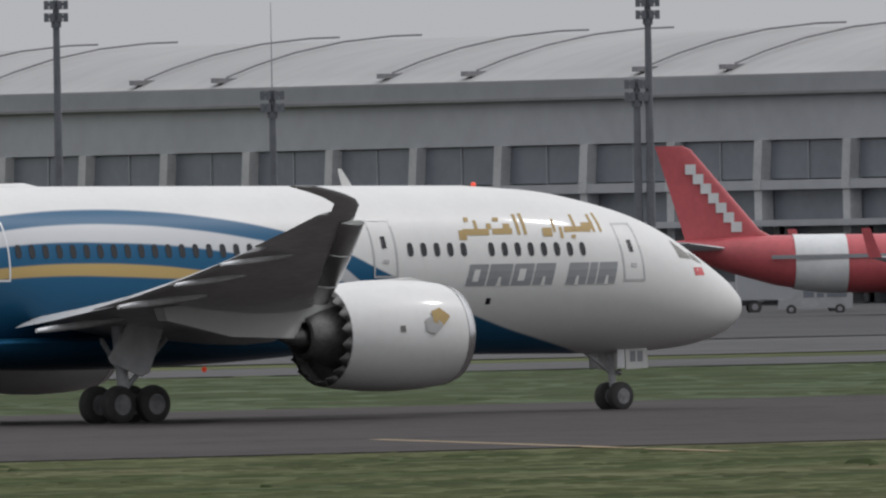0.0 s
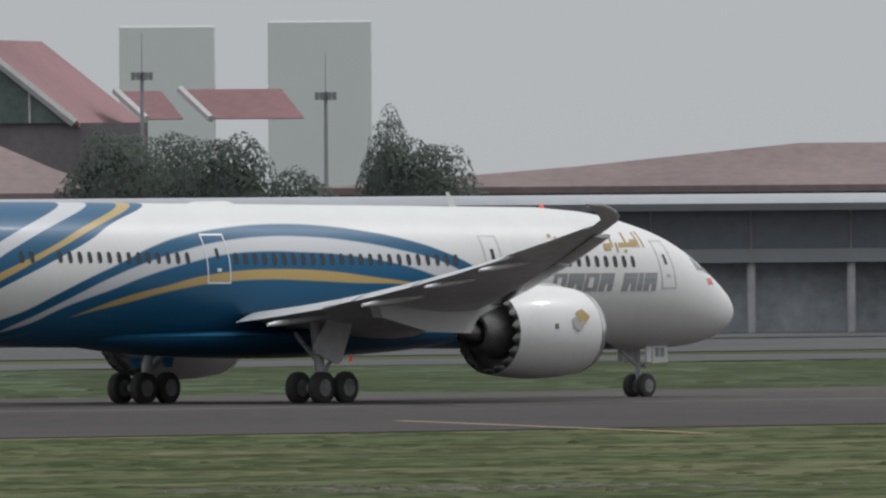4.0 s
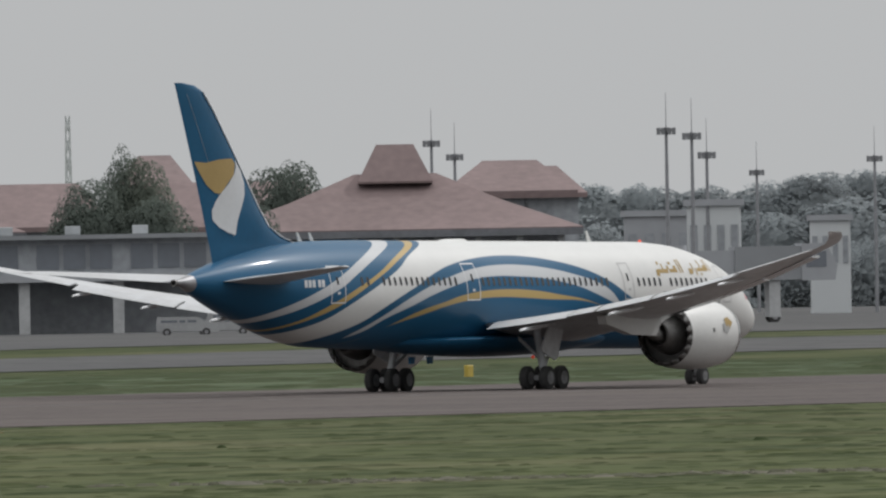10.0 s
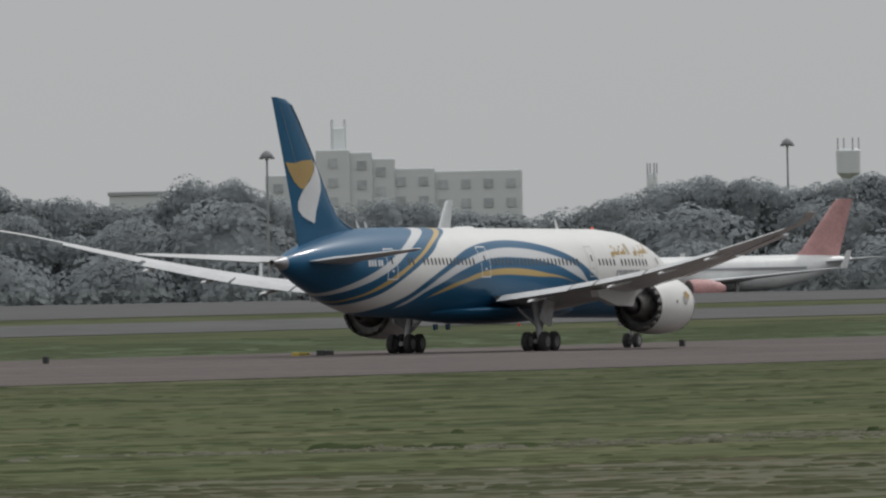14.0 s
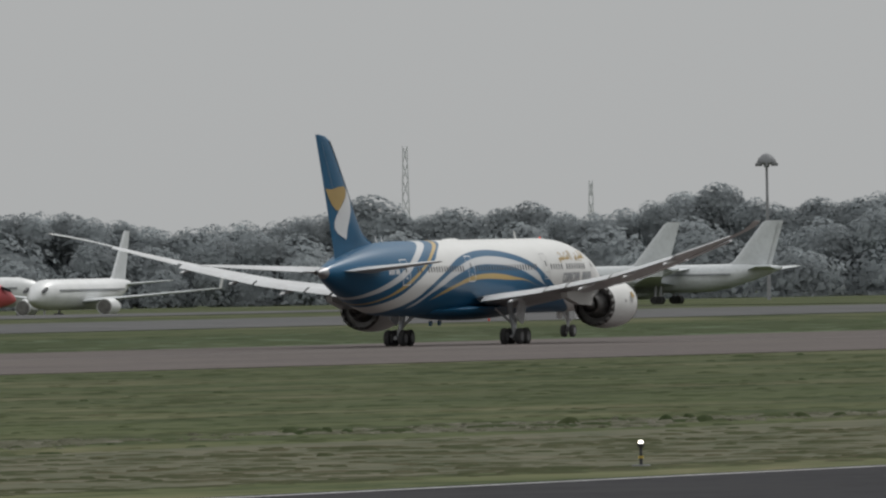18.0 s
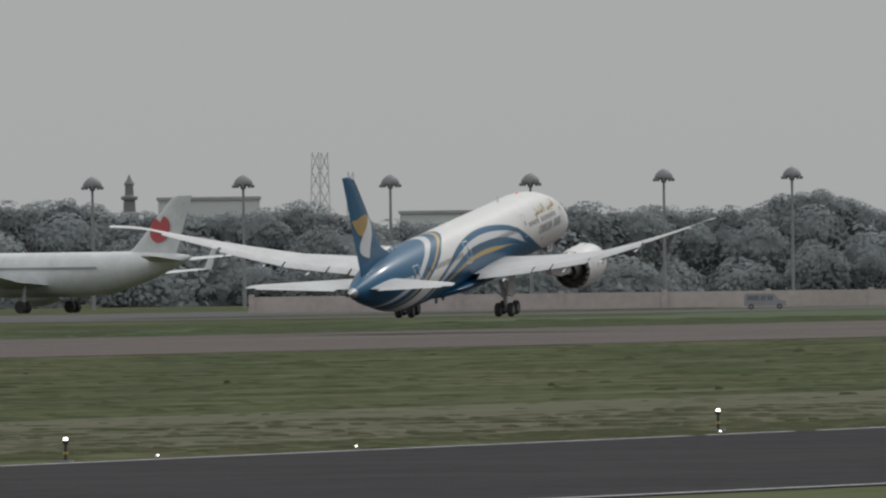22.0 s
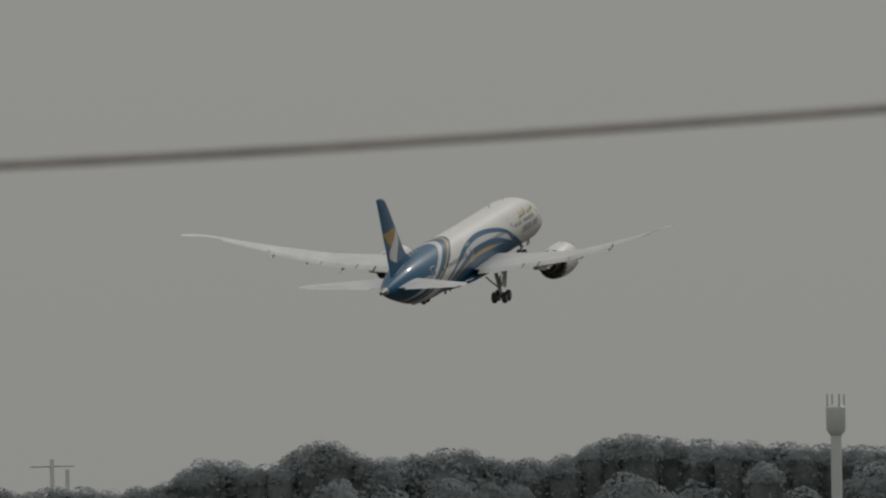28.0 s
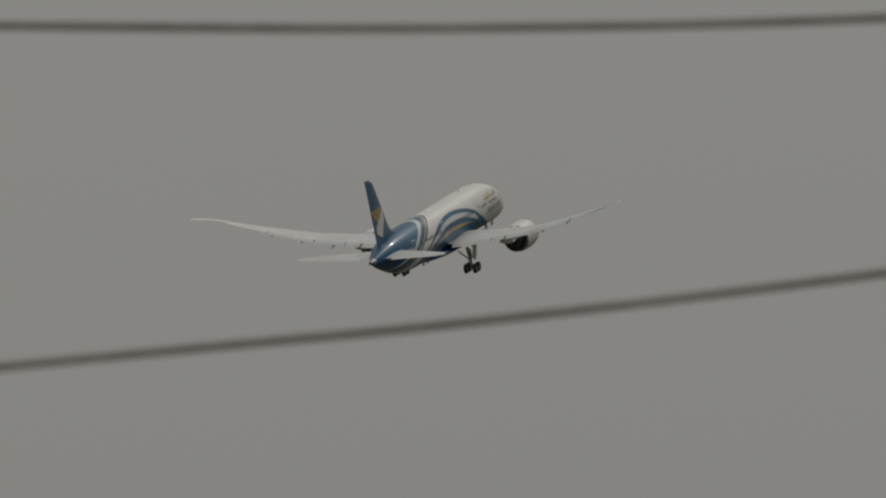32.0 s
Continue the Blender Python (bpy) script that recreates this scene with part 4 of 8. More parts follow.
M_HANGAR_DARK = mat("dark_hangar_sheet", (0.20, 0.215, 0.235), 0.8, 0, 0.1, 0.04, fine=16, stretch=(1, 1, 0.2))
M_HANGARDIM = mat("dim_hangar_trim", (0.19, 0.20, 0.22), 0.85, 0, 0.2, 0.1, fine=12)
M_HANGAR_PALE = mat("pale_hangar_sheet", (0.28, 0.295, 0.31), 0.75, 0, 0.08, 0.03, fine=16)
M_BOARD = mat("white_sign_board", (0.42, 0.43, 0.44), 0.6, 0, 0.06, 0.1)
M_INK = mat("dark_sign_ink", (0.10, 0.10, 0.12), 0.6, 0, 0.05, 0.3)
# Paler than bare concrete: distance haze is put into the next two colours
M_FARWALL = mat("hazed_pale_concrete", (0.56, 0.58, 0.59), 0.9, 0, 0.03, 0.02, fine=8)
M_FARTOWER = mat("hazed_tower_concrete", (0.64, 0.665, 0.675), 0.95, 0, 0.03, 0.01, fine=6)
def leaf_paint(name, color):
    """Foliage: dull leaves that pass part of the light."""
    m = mat(name, color, 0.95, 0, 0.22, 0.16, fine=9)
    n, l = m.node_tree.nodes, m.node_tree.links
    b = n["Principled BSDF"]
    b.inputs["Specular IOR Level"].default_value, b.inputs["Roughness"].default_value = 0.15, 0.8
    tr = n.new("ShaderNodeBsdfTranslucent")
    l.new(b.inputs["Base Color"].links[0].from_socket, tr.inputs["Color"])
    mx = n.new("ShaderNodeMixShader")
    mx.inputs[0].default_value = 0.5
    l.new(b.outputs[0], mx.inputs[1])
    l.new(tr.outputs[0], mx.inputs[2])
    l.new(mx.outputs[0], n["Material Output"].inputs["Surface"])
    return m


# Far woods: the distance haze is put into this pale blue-grey leaf colour
M_LEAF = leaf_paint("hazed_far_foliage", (0.310, 0.338, 0.350))
M_LEAF_B = leaf_paint("olive_foliage", (0.150, 0.172, 0.140))
M_LEAF_C = leaf_paint("dark_green_foliage", (0.135, 0.160, 0.138))
M_BARK = mat("grey_bark", (0.15, 0.14, 0.135), 0.9, 0, 0.2, 1.5)
M_MASONRY = mat("pinkish_perimeter_wall", (0.46, 0.41, 0.395), 0.85, 0, 0.12, 0.08, fine=12)
M_JETWHITE = mat("parked_jet_white", (0.62, 0.63, 0.63), 0.4, 0, 0.06, 0.3)
M_JETGREY = mat("parked_jet_grey", (0.54, 0.56, 0.57), 0.45, 0, 0.08, 0.3)
M_JETRED = mat("parked_jet_red", (0.46, 0.085, 0.095), 0.5, 0, 0.1, 0.3)
M_JETMAROON = mat("parked_jet_maroon", (0.23, 0.15, 0.145), 0.6, 0, 0.3, 0.6, dirt=(0.17, 0.135, 0.14))
# Jet red for the far stands, paled with haze put into the colour
M_JETHAZED = mat("hazed_jet_red", (0.42, 0.23, 0.225), 0.6, 0, 0.15, 0.4)
M_JETGREEN = mat("parked_jet_green", (0.12, 0.36, 0.10), 0.4, 0, 0.1, 0.3)
M_JETNAVY = mat("parked_jet_navy", (0.03, 0.04, 0.09), 0.4, 0, 0.1, 0.3)
M_VEHICLE = mat("vehicle_white", (0.33, 0.335, 0.34), 0.5, 0, 0.08, 0.6)
M_TARP = mat("red_tarpaulin", (0.42, 0.09, 0.09), 0.7, 0, 0.15, 0.5)
M_LANDLAMP = mat("landing_lamp", (1.0, 0.9, 0.7), 0.2, 0, 0.0, 1.0, emit=14.0)
M_CABLE = mat("weathered_cable", (0.30, 0.265, 0.255), 0.85, 0, 0.2, 6.0)


# ---- the modern terminal with the arched end ----
def roof_hip(bm, x0, x1, y0, y1, z0, z1, ridge, thick=0.5, flare=0.0):
    """A hipped roof on an eaves slab; ridge: half the ridge's length."""
    cx, cy = (x0 + x1) / 2, (y0 + y1) / 2
    ring = [Vector((x0, y0, z0)), Vector((x1, y0, z0)), Vector((x1, y1, z0)), Vector((x0, y1, z0))]
    low = [v - Vector((0, 0, thick)) for v in ring]
    rows = [low, ring]
    if flare:
        k = 0.55
        rows.append([Vector((v.x + (cx + math.copysign(ridge, v.x - cx) - v.x) * k, v.y + (cy - v.y) * k, z0 + (z1 - z0) * (k - flare))) for v in ring])
    rows.append([Vector((cx + math.copysign(ridge, v.x - cx), cy + math.copysign(0.05, v.y - cy), z1)) for v in ring])
    skin(bm, rows)
    bmesh.ops.recalc_face_normals(bm, faces=bm.faces)
    return bm


def build_terminal():
    d, b0, slant = 1800.0, 48.4157, radians(54)
    t = thing("arched_terminal", b0, d, "modern grey airport terminal with arched glass end", "terminal", yaw=-54)
    k = d / 42800

    def S(b):
        """Metres along the slanting front to the bearing b."""
        q = math.tan(radians(b0 - b))
        return d * q / (math.cos(slant) + math.sin(slant) * q)
    xl, xr = S(53.6), S(46.3683)
    zr, ze, zf, zw, zs = 21.97, 18.10, 16.67, 12.92, 9.77
    bm = bmesh.new()
    prof = [(46.0 * i / 20, ze - 1.0 + (zr - ze + 1.0) * (1 - abs(1 - i / 10) ** 2.1)) for i in range(1, 20)]
    prism(bm, [(0, ze - 0.4), (0, ze)] + prof + [(46, ze), (46, ze - 0.4)], xl, xr, "x")
    part("roof", bm, M_ROOFMETAL, t, "pale curved metal roof")
    part("fascia", boxed((xl, -0.6, zf), (xr, 3, ze - 0.1)), M_FASCIA, t, smooth=False)
    part("gutter_line", boxed((xl, -0.9, zf - 0.22), (xr, 0, zf)), M_RIB, t, smooth=False)
    part("upper_wall", boxed((xl, -0.2, zw), (xr, 3, zf - 0.22)), M_PANEL, t, "light grey panel wall", smooth=False)
    part("sill_band", boxed((xl, -0.7, zs - 0.75), (xr, 3, zs)), M_PANEL, t, smooth=False)
    step = S(47.9057) - S(48.1399)
    xc = S(48.1399)
    x = xc - step * int((xc - xl) / step)
    i = 0
    while x < xr - 1:
        b = bmesh.new()
        prism(b, [(x - 0.55, zs - 0.75), (x + 0.55, zs - 0.75), (x + 0.95, zw), (x - 0.15, zw)], -0.75, 0.5)
        part("column", b, M_COLUMN, t, smooth=False)
        part("lower_column", boxed((x - 0.5, -0.6, 0), (x + 0.5, 0.5, zs - 0.75)), M_COLUMN, t, smooth=False)
        x1 = min(x + step, xr - 0.4)
        part("window_pane", boxed((x + 0.3, 0.15, zs + 0.1), (x1 - 0.3, 0.3, zw - 0.1)), M_GLASSW, t, smooth=False)
        part("lower_pane", boxed((x + 0.4, 0.6, zs - 3.4), (x1 - 0.4, 0.8, zs - 0.8)), M_GLASSW, t, smooth=False)
        part("mullion", boxed(((x + x1) / 2 - 0.07, 0.05, zs), ((x + x1) / 2 + 0.07, 0.14, zw)), M_FASCIA, t, smooth=False)
        part("gallery_pane", boxed((x + 0.4, 1.6, 0.2), (x1 - 0.4, 1.8, zs - 3.6)), M_GLASSW, t, smooth=False)
        # a curved rib up the roof from a dark foot, on two bays of three
        if (round((x - xc) / step)) % 3 != 2 and x1 < xr - 2:
            rb = bmesh.new()
            pts = [Vector((x + 2.6, 4.0 + 19 * u, ze - 1.0 + (zr - ze + 1.0) * (1 - (1 - (4.0 + 19 * u) / 23) ** 2.1) + 0.3)) for u in (0, 0.15, 0.35, 0.6, 0.85, 1.0)]
            for p, q in zip(pts, pts[1:]):
                rod(rb, p, q, 0.09, 0.09, 5)
            box(rb, (pts[0].x - 0.5, pts[0].y - 1.2, pts[0].z - 0.45), (pts[0].x + 0.5, pts[0].y + 0.9, pts[0].z - 0.05))
            part("roof_rib", rb, M_RIB, t)
        x += step
    for zz, hh in ((zs - 3.6, 0.5), (zs - 5.9, 0.8), (zs - 8.4, 0.5)):
        part("floor_slab", boxed((xl, -2.2, zz), (xr, 0.5, zz + hh)), M_PANEL, t, smooth=False)
    part("back_wall", boxed((xl, 3.2, 0), (xr, 46, zw)), M_SHADE, t, smooth=False)
    # glazed control room behind the roof
    xa, xb = S(47.8856), S(46.9478)
    za = 23.80
    part("control_room", boxed((xa - 45.5, 26, zr - 1), (xb - 43, 44, za)), M_GLASSW, t, "dark glazed rooftop control room", smooth=False)
    part("control_room_roof", boxed((xa - 47.5, 24, za), (xb - 40, 46, za + 1.2)), M_PANEL, t, smooth=False)
    # arched end: its width runs across the slanting front
    de = d - xr * math.sin(slant)
    place = Matrix.Translation((xr, 0, 0)) @ Matrix.Rotation(math.pi / 2, 4, "Z")

    def end_part(name, bm, m, lab="", smooth=True):
        bmesh.ops.transform(bm, matrix=place, verts=bm.verts)
        return part(name, bm, m, t, lab, smooth)
    w = (1292 - 350) * de / 42800 / math.sin(slant) * 1.015
    zt, zc, zb = 22.28, 17.80, 8.10
    xm, hw = w / 2, w / 2
    outer, inner = [], []
    for i in range(25):
        u = -1 + i / 12
        outer.append((xm + hw * u, zc + (zt - zc) * (1 - abs(u) ** 2.1)))
        inner.append((xm + (hw - 1.7) * u, zc - 0.85 + (zt - zc) * (1 - abs(u) ** 2.1)))
    frame_bm = bmesh.new()
    o = [(-0.9, 0.0), (-0.5, zb)] + outer + [(w + 0.3, zb), (w + 0.6, 0.0)]
    n = [(0.7, 0.0), (1.0, zb)] + inner + [(w - 1.4, zb), (w - 1.1, 0.0)]
    skin(frame_bm, [[Vector((ox, -2.2, oz)), Vector((ox, 5.0, oz)), Vector((nx, 5.0, nz)), Vector((nx, -2.2, nz))] for (ox, oz), (nx, nz) in zip(o, n)])
    bmesh.ops.recalc_face_normals(frame_bm, faces=frame_bm.faces)
    end_part("arch_frame", frame_bm, M_TRIM, "pale curved arch frame")
    gl = bmesh.new()
    prism(gl, [(1.0, zb)] + inner + [(w - 1.4, zb)], 0.0, 0.3)
    end_part("arch_glass", gl, M_ARCHGLASS, "dark arched glass wall", smooth=False)
    for yy in (105, 155, 207, 256, 308):
        zz = zc + (150 - yy) * de / 42800
        ww = hw - 1.7 if zz < zc - 1 else (hw - 2.0) * max(0.2, 1 - (zz - zc + 0.9) / (zt - zc)) ** (1 / 2.1)
        end_part("transom", boxed((xm - ww, -0.15, zz), (xm + ww, 0.0, zz + 0.16)), M_POLE, smooth=False)
    end_part("canopy", boxed((xm, -7, zb - 1.5), (w + 6, 2, zb - 0.7)), M_TRIM, "pale flat canopy", smooth=False)
    end_part("sill_beam", boxed((-0.5, -1.5, zb - 0.6), (w, 0.8, zb)), M_TRIM, smooth=False)
    end_part("under_glass", boxed((0, 0.5, 0), (w, 1.0, zb - 0.6)), M_GLASSW, smooth=False)
    for i in range(9):
        x = 1 + i * (w - 2) / 8
        end_part("lower_column", rod(bmesh.new(), (x, -3, 0), (x, -3, zb - 0.6), 0.35, 0.3, 10), M_COLUMN)
    return t


build_terminal()


def build_concourse():
    d = 1690.0
    b0 = 43.3073
    t = thing("low_concourse", b0, d, "long low concourse with flat pale roof and dark glass", "concourse")
    xl, xr = off(b0, 45.0779, d), off(b0, 38.6, d)
    zt, zb, zm, zn = 9.84, 8.66, 5.97, 5.02
    b = bmesh.new()
    prism(b, [(-5, zb + 0.5), (-4.2, zt - 0.2), (2, zt), (16, zt), (18, zb), (-4.6, zb)], xl, xr, "x")
    part("roof", b, M_PANEL, t, "pale flat roof edge")
    part("upper_glass", boxed((xl, -0.5, zm), (xr, 0.2, zb)), M_GLASSW, t, smooth=False)
    part("floor_band", boxed((xl, -1.6, zn), (xr, 0.6, zm)), M_FASCIA, t, smooth=False)
    part("lower_wall", boxed((xl, 1.5, 0), (xr, 14, zn)), M_SHADE, t, smooth=False)
    n = int((xr - xl) / 7)
    for i in range(n):
        x = xl + 2 + i * 7.0
        part("column", rod(bmesh.new(), (x, -0.8, 0), (x, -0.8, zn), 0.32, 0.32, 8), M_COLUMN, t)
        part("mullion", boxed((x - 0.08, -0.62, zm), (x + 0.08, -0.5, zb)), M_FASCIA, t, smooth=False)
    return t


build_concourse()


# ---- tiled-roof buildings ----
def gable(bm, x, half, y0, y1, z0, z1, thick=0.45, lean=0.0):
    """A gable roof whose end faces the eye; lean: how far its ridge runs sideways on the way back."""
    if lean:
        ring = [(x - half, z0), (x, z1), (x + half, z0), (x + half, z0 - thick), (x, z1 - thick * 1.3), (x - half, z0 - thick)]
        skin(bm, [[Vector((px, y0, pz)) for px, pz in ring], [Vector((px + lean, y1, pz)) for px, pz in ring]])
        bmesh.ops.recalc_face_normals(bm, faces=bm.faces)
        return
    prism(bm, [(x - half, z0), (x, z1), (x + half, z0), (x + half, z0 - thick), (x, z1 - thick * 1.3), (x - half, z0 - thick)], y0, y1)


def build_brown_block():
    d, b0 = 1900.0, 43.3073
    t = thing("brown_service_building", b0, d, "brown brick service building with triple gabled roofs", "building")
    X = lambda b: off(b0, b, d)
    x0, x1, xe = X(43.7437), X(42.9405), X(42.3757)
    z1, z0, zw = 19.12, 17.26, 13.00
    part("main_wall", boxed((x0 + 1, 2, 0), (xe, 22, z0)), M_BROWNWALL, t, smooth=False)
    part("side_wing", boxed((X(43.9123), 1, 0), (x0 + 2, 16, 15.68)), M_BROWNWALL, t, smooth=False)
    w = (x1 - x0) / 3
    for i in range(3):
        b = bmesh.new()
        gable(b, x0 + w * (i + 0.5), w * 0.53, 0, 12, z0 + 0.1, z1, 0.2)
        part("gable_roof", b, [M_TILE], t)
        e = bmesh.new()
        prism(e, [(x0 + w * i, z0 - 0.1), (x0 + w * (i + 0.5), z1 - 0.28), (x0 + w * (i + 1), z0 - 0.1), (x0 + w * (i + 1), z0 - 0.9), (x0 + w * i, z0 - 0.9)], 0.3, 1.9)
        part("gable_end", e, M_BROWNWALL, t, smooth=False)
    r = bmesh.new()
    roof_hip(r, X(43.6874), xe + 0.4, 1.6, 24, z0 + 0.05, 19.35, (X(42.4801) - X(43.5830)) / 2)
    part("long_roof", r, M_TILE, t, "weathered red tile roof", smooth=False)
    for i in range(8):
        x = x0 + 3 + i * (xe - x0 - 6) / 7
        part("window", boxed((x - 1.2, 1.85, zw + 0.8), (x + 1.2, 1.98, zw + 2.2)), M_GLASSW, t, smooth=False)
    # rooftop aerial tower with dishes
    at = X(43.5670)
    za = 23.27
    tw = bmesh.new()
    for sx in (-1, 1):
        for sy in (-1, 1):
            rod(tw, (at + sx * 0.9, 12 + sy * 0.9, z0), (at + sx * 0.7, 12 + sy * 0.7, za), 0.1, 0.1, 5)
    for i in range(6):
        z = z0 + (za - z0) * i / 6
        rod(tw, (at - 0.9, 11.1, z), (at + 0.9, 11.1, z + (za - z0) / 6), 0.07, 0.07, 4)
        rod(tw, (at + 0.9, 11.1, z), (at - 0.9, 11.1, z + (za - z0) / 6), 0.07, 0.07, 4)
    part("aerial_tower", tw, M_LAMPBOX, t, "steel lattice aerial tower")
    for dx, dz in ((-1.3, -0.7), (1.2, -1.6), (-1.2, -2.2), (1.1, -0.3), (0.2, -1.2)):
        di = bmesh.new()
        skin(di, [circle((at + dx, 10.2, za + dz), 0.75, "y", 12), circle((at + dx, 10.6, za + dz), 0.4, "y", 12)])
        part("dish", di, M_LAMPBOX, t)
    du = bmesh.new()
    xx, zz = X(43.3903), 20.78
    skin(du, [circle((xx, 12, zz), 1.2, "z", 14), circle((xx, 12, zz - 1.2), 0.5, "z", 14), circle((xx, 12, z1 - 0.5), 0.45, "z", 14)])
    part("roof_ventilator", du, M_LAMPBOX, t)
    for xx, zz in ((X(43.7852), 20.66), (X(43.6674), 20.85), (X(43.2952), 21.07), (X(42.7839), 20.85)):
        m = bmesh.new()
        rod(m, (xx, 9, z0 - 4), (xx, 9, zz), 0.16, 0.13, 6)
        box(m, (xx - 0.4, 8.7, zz - 1.2), (xx + 0.4, 9.3, zz))
        part("roof_mast", m, M_POLE, t)
    # low red roof in front
    d2 = 1800.0
    t2 = thing("low_tiled_hall", b0, d2, "low hall under a broad weathered red tile roof", "building")
    X2 = lambda b: off(b0, b, d2)
    r = bmesh.new()
    roof_hip(r, X2(44.2094), X2(42.4353), 0, 30, 9.69, 12.72, (X2(42.4353) - X2(44.2094)) / 2 - 5)
    part("hip_roof", r, M_TILE, t2, "weathered red tile roof", smooth=False)
    part("wall", boxed((X2(44.2094) + 1.5, 1.5, 0), (X2(42.4353) - 1.5, 28, 9.61)), M_SHADE, t2, smooth=False)
    for x0_, x1_, yt, yb in ((42.8637, 42.4353, 270, 355), (42.6227, 41.7527, 262, 350), (41.2976, 37.9, 270, 345)):
        r = bmesh.new()
        xa, xb = X2(x0_), X2(x1_)
        zt_, zb_ = 6.6 + (442 - yt) * d2 / 42800, 6.6 + (442 - yb) * d2 / 42800
        roof_hip(r, xa, xb, -6, 16, zb_, zt_, max(1.0, (xb - xa) * 0.16), flare=0.06)
        part("pavilion_roof", r, M_TILE, t2, smooth=False)
        part("pavilion_wall", boxed((xa + 1, -4, 0), (xb - 1, 14, zb_ - 0.4)), M_SHADE, t2, smooth=False)


build_brown_block()


def build_glass_gable():
    d, b0 = 2000.0, 42.1141
    t = thing("glass_gable_hall", b0, d, "steep gabled hall with green glass end and red roof", "building")
    X = lambda b: off(b0, b, d)
    za, zb = 23.69, 16.71
    xa, xm, xr = X(42.2908), X(42.1141), X(41.8664)
    g = bmesh.new()
    prism(g, [(xa, zb), (xm, za), (xr, zb)], 0, 0.3)
    part("glass_end", g, M_GREENGLASS, t, "green tinted glass gable", smooth=False)
    for (ax, az), (bx, bz) in (((xa, zb), (xm, za)), ((xm, za), (xr, zb))):
        r = bmesh.new()
        rod(r, (ax, -0.3, az), (bx, -0.3, bz), 0.45, 0.45, 6)
        part("gable_trim", r, M_TRIM, t)
    for u in (0.25, 0.5, 0.75):
        part("mullion", rod(bmesh.new(), (xa + (xr - xa) * u, -0.1, zb), (xa + (xr - xa) * u, -0.1, zb + (za - zb) * (1 - abs(u - 0.42) * 1.7)), 0.1, 0.1, 4), M_TRIM, t)
    s = bmesh.new()
    xs = X(41.9401) - X(42.1141)
    skin(s, [[Vector((xm, 0, za)), Vector((xr + 0.4, 0, zb)), Vector((xr + 0.4, 0, zb - 0.4)), Vector((xm, 0, za - 0.5))], [Vector((xm + xs, 26, za)), Vector((xr + xs, 26, zb)), Vector((xr + xs, 26, zb - 0.4)), Vector((xm + xs, 26, za - 0.5))]])
    skin(s, [[Vector((xm, 0, za)), Vector((xa - 0.4, 0, zb)), Vector((xa - 0.4, 0, zb - 0.4)), Vector((xm, 0, za - 0.5))], [Vector((xm + xs, 26, za)), Vector((xa + xs, 26, zb)), Vector((xa + xs, 26, zb - 0.4)), Vector((xm + xs, 26, za - 0.5))]])
    bmesh.ops.recalc_face_normals(s, faces=s.faces)
    part("steep_roof", s, M_TILE_RED, t, "red steep roof", smooth=False)
    part("wall", boxed((xa, 0.5, 0), (xr + xs, 24, zb)), M_BROWNWALL, t, smooth=False)
    for x0, x1, zt in ((41.7660, 41.6054, 168), (41.6121, 41.3177, 166)):
        r = bmesh.new()
        xa_, xb_ = X(x0), X(x1)
        zt_ = 6.6 + (442 - zt) * d / 42800
        skin(r, [[Vector((xa_ + 2.5, 8, zb + 0.3)), Vector((xa_, 14, zt_)), Vector((xa_ + 2.5, 20, zb + 0.3))], [Vector((xb_, 8, zb + 0.3)), Vector((xb_ - 1.8, 14, zt_)), Vector((xb_, 20, zb + 0.3))]])
        bmesh.ops.recalc_face_normals(r, faces=r.faces)
        part("cross_roof", r, M_TILE_RED, t, smooth=False)
        part("gable_trim", rod(bmesh.new(), (xa_, 13, zt_), (xa_ + 2.5, 7.9, zb + 0.3), 0.35, 0.35, 5), M_TRIM, t)


build_glass_gable()


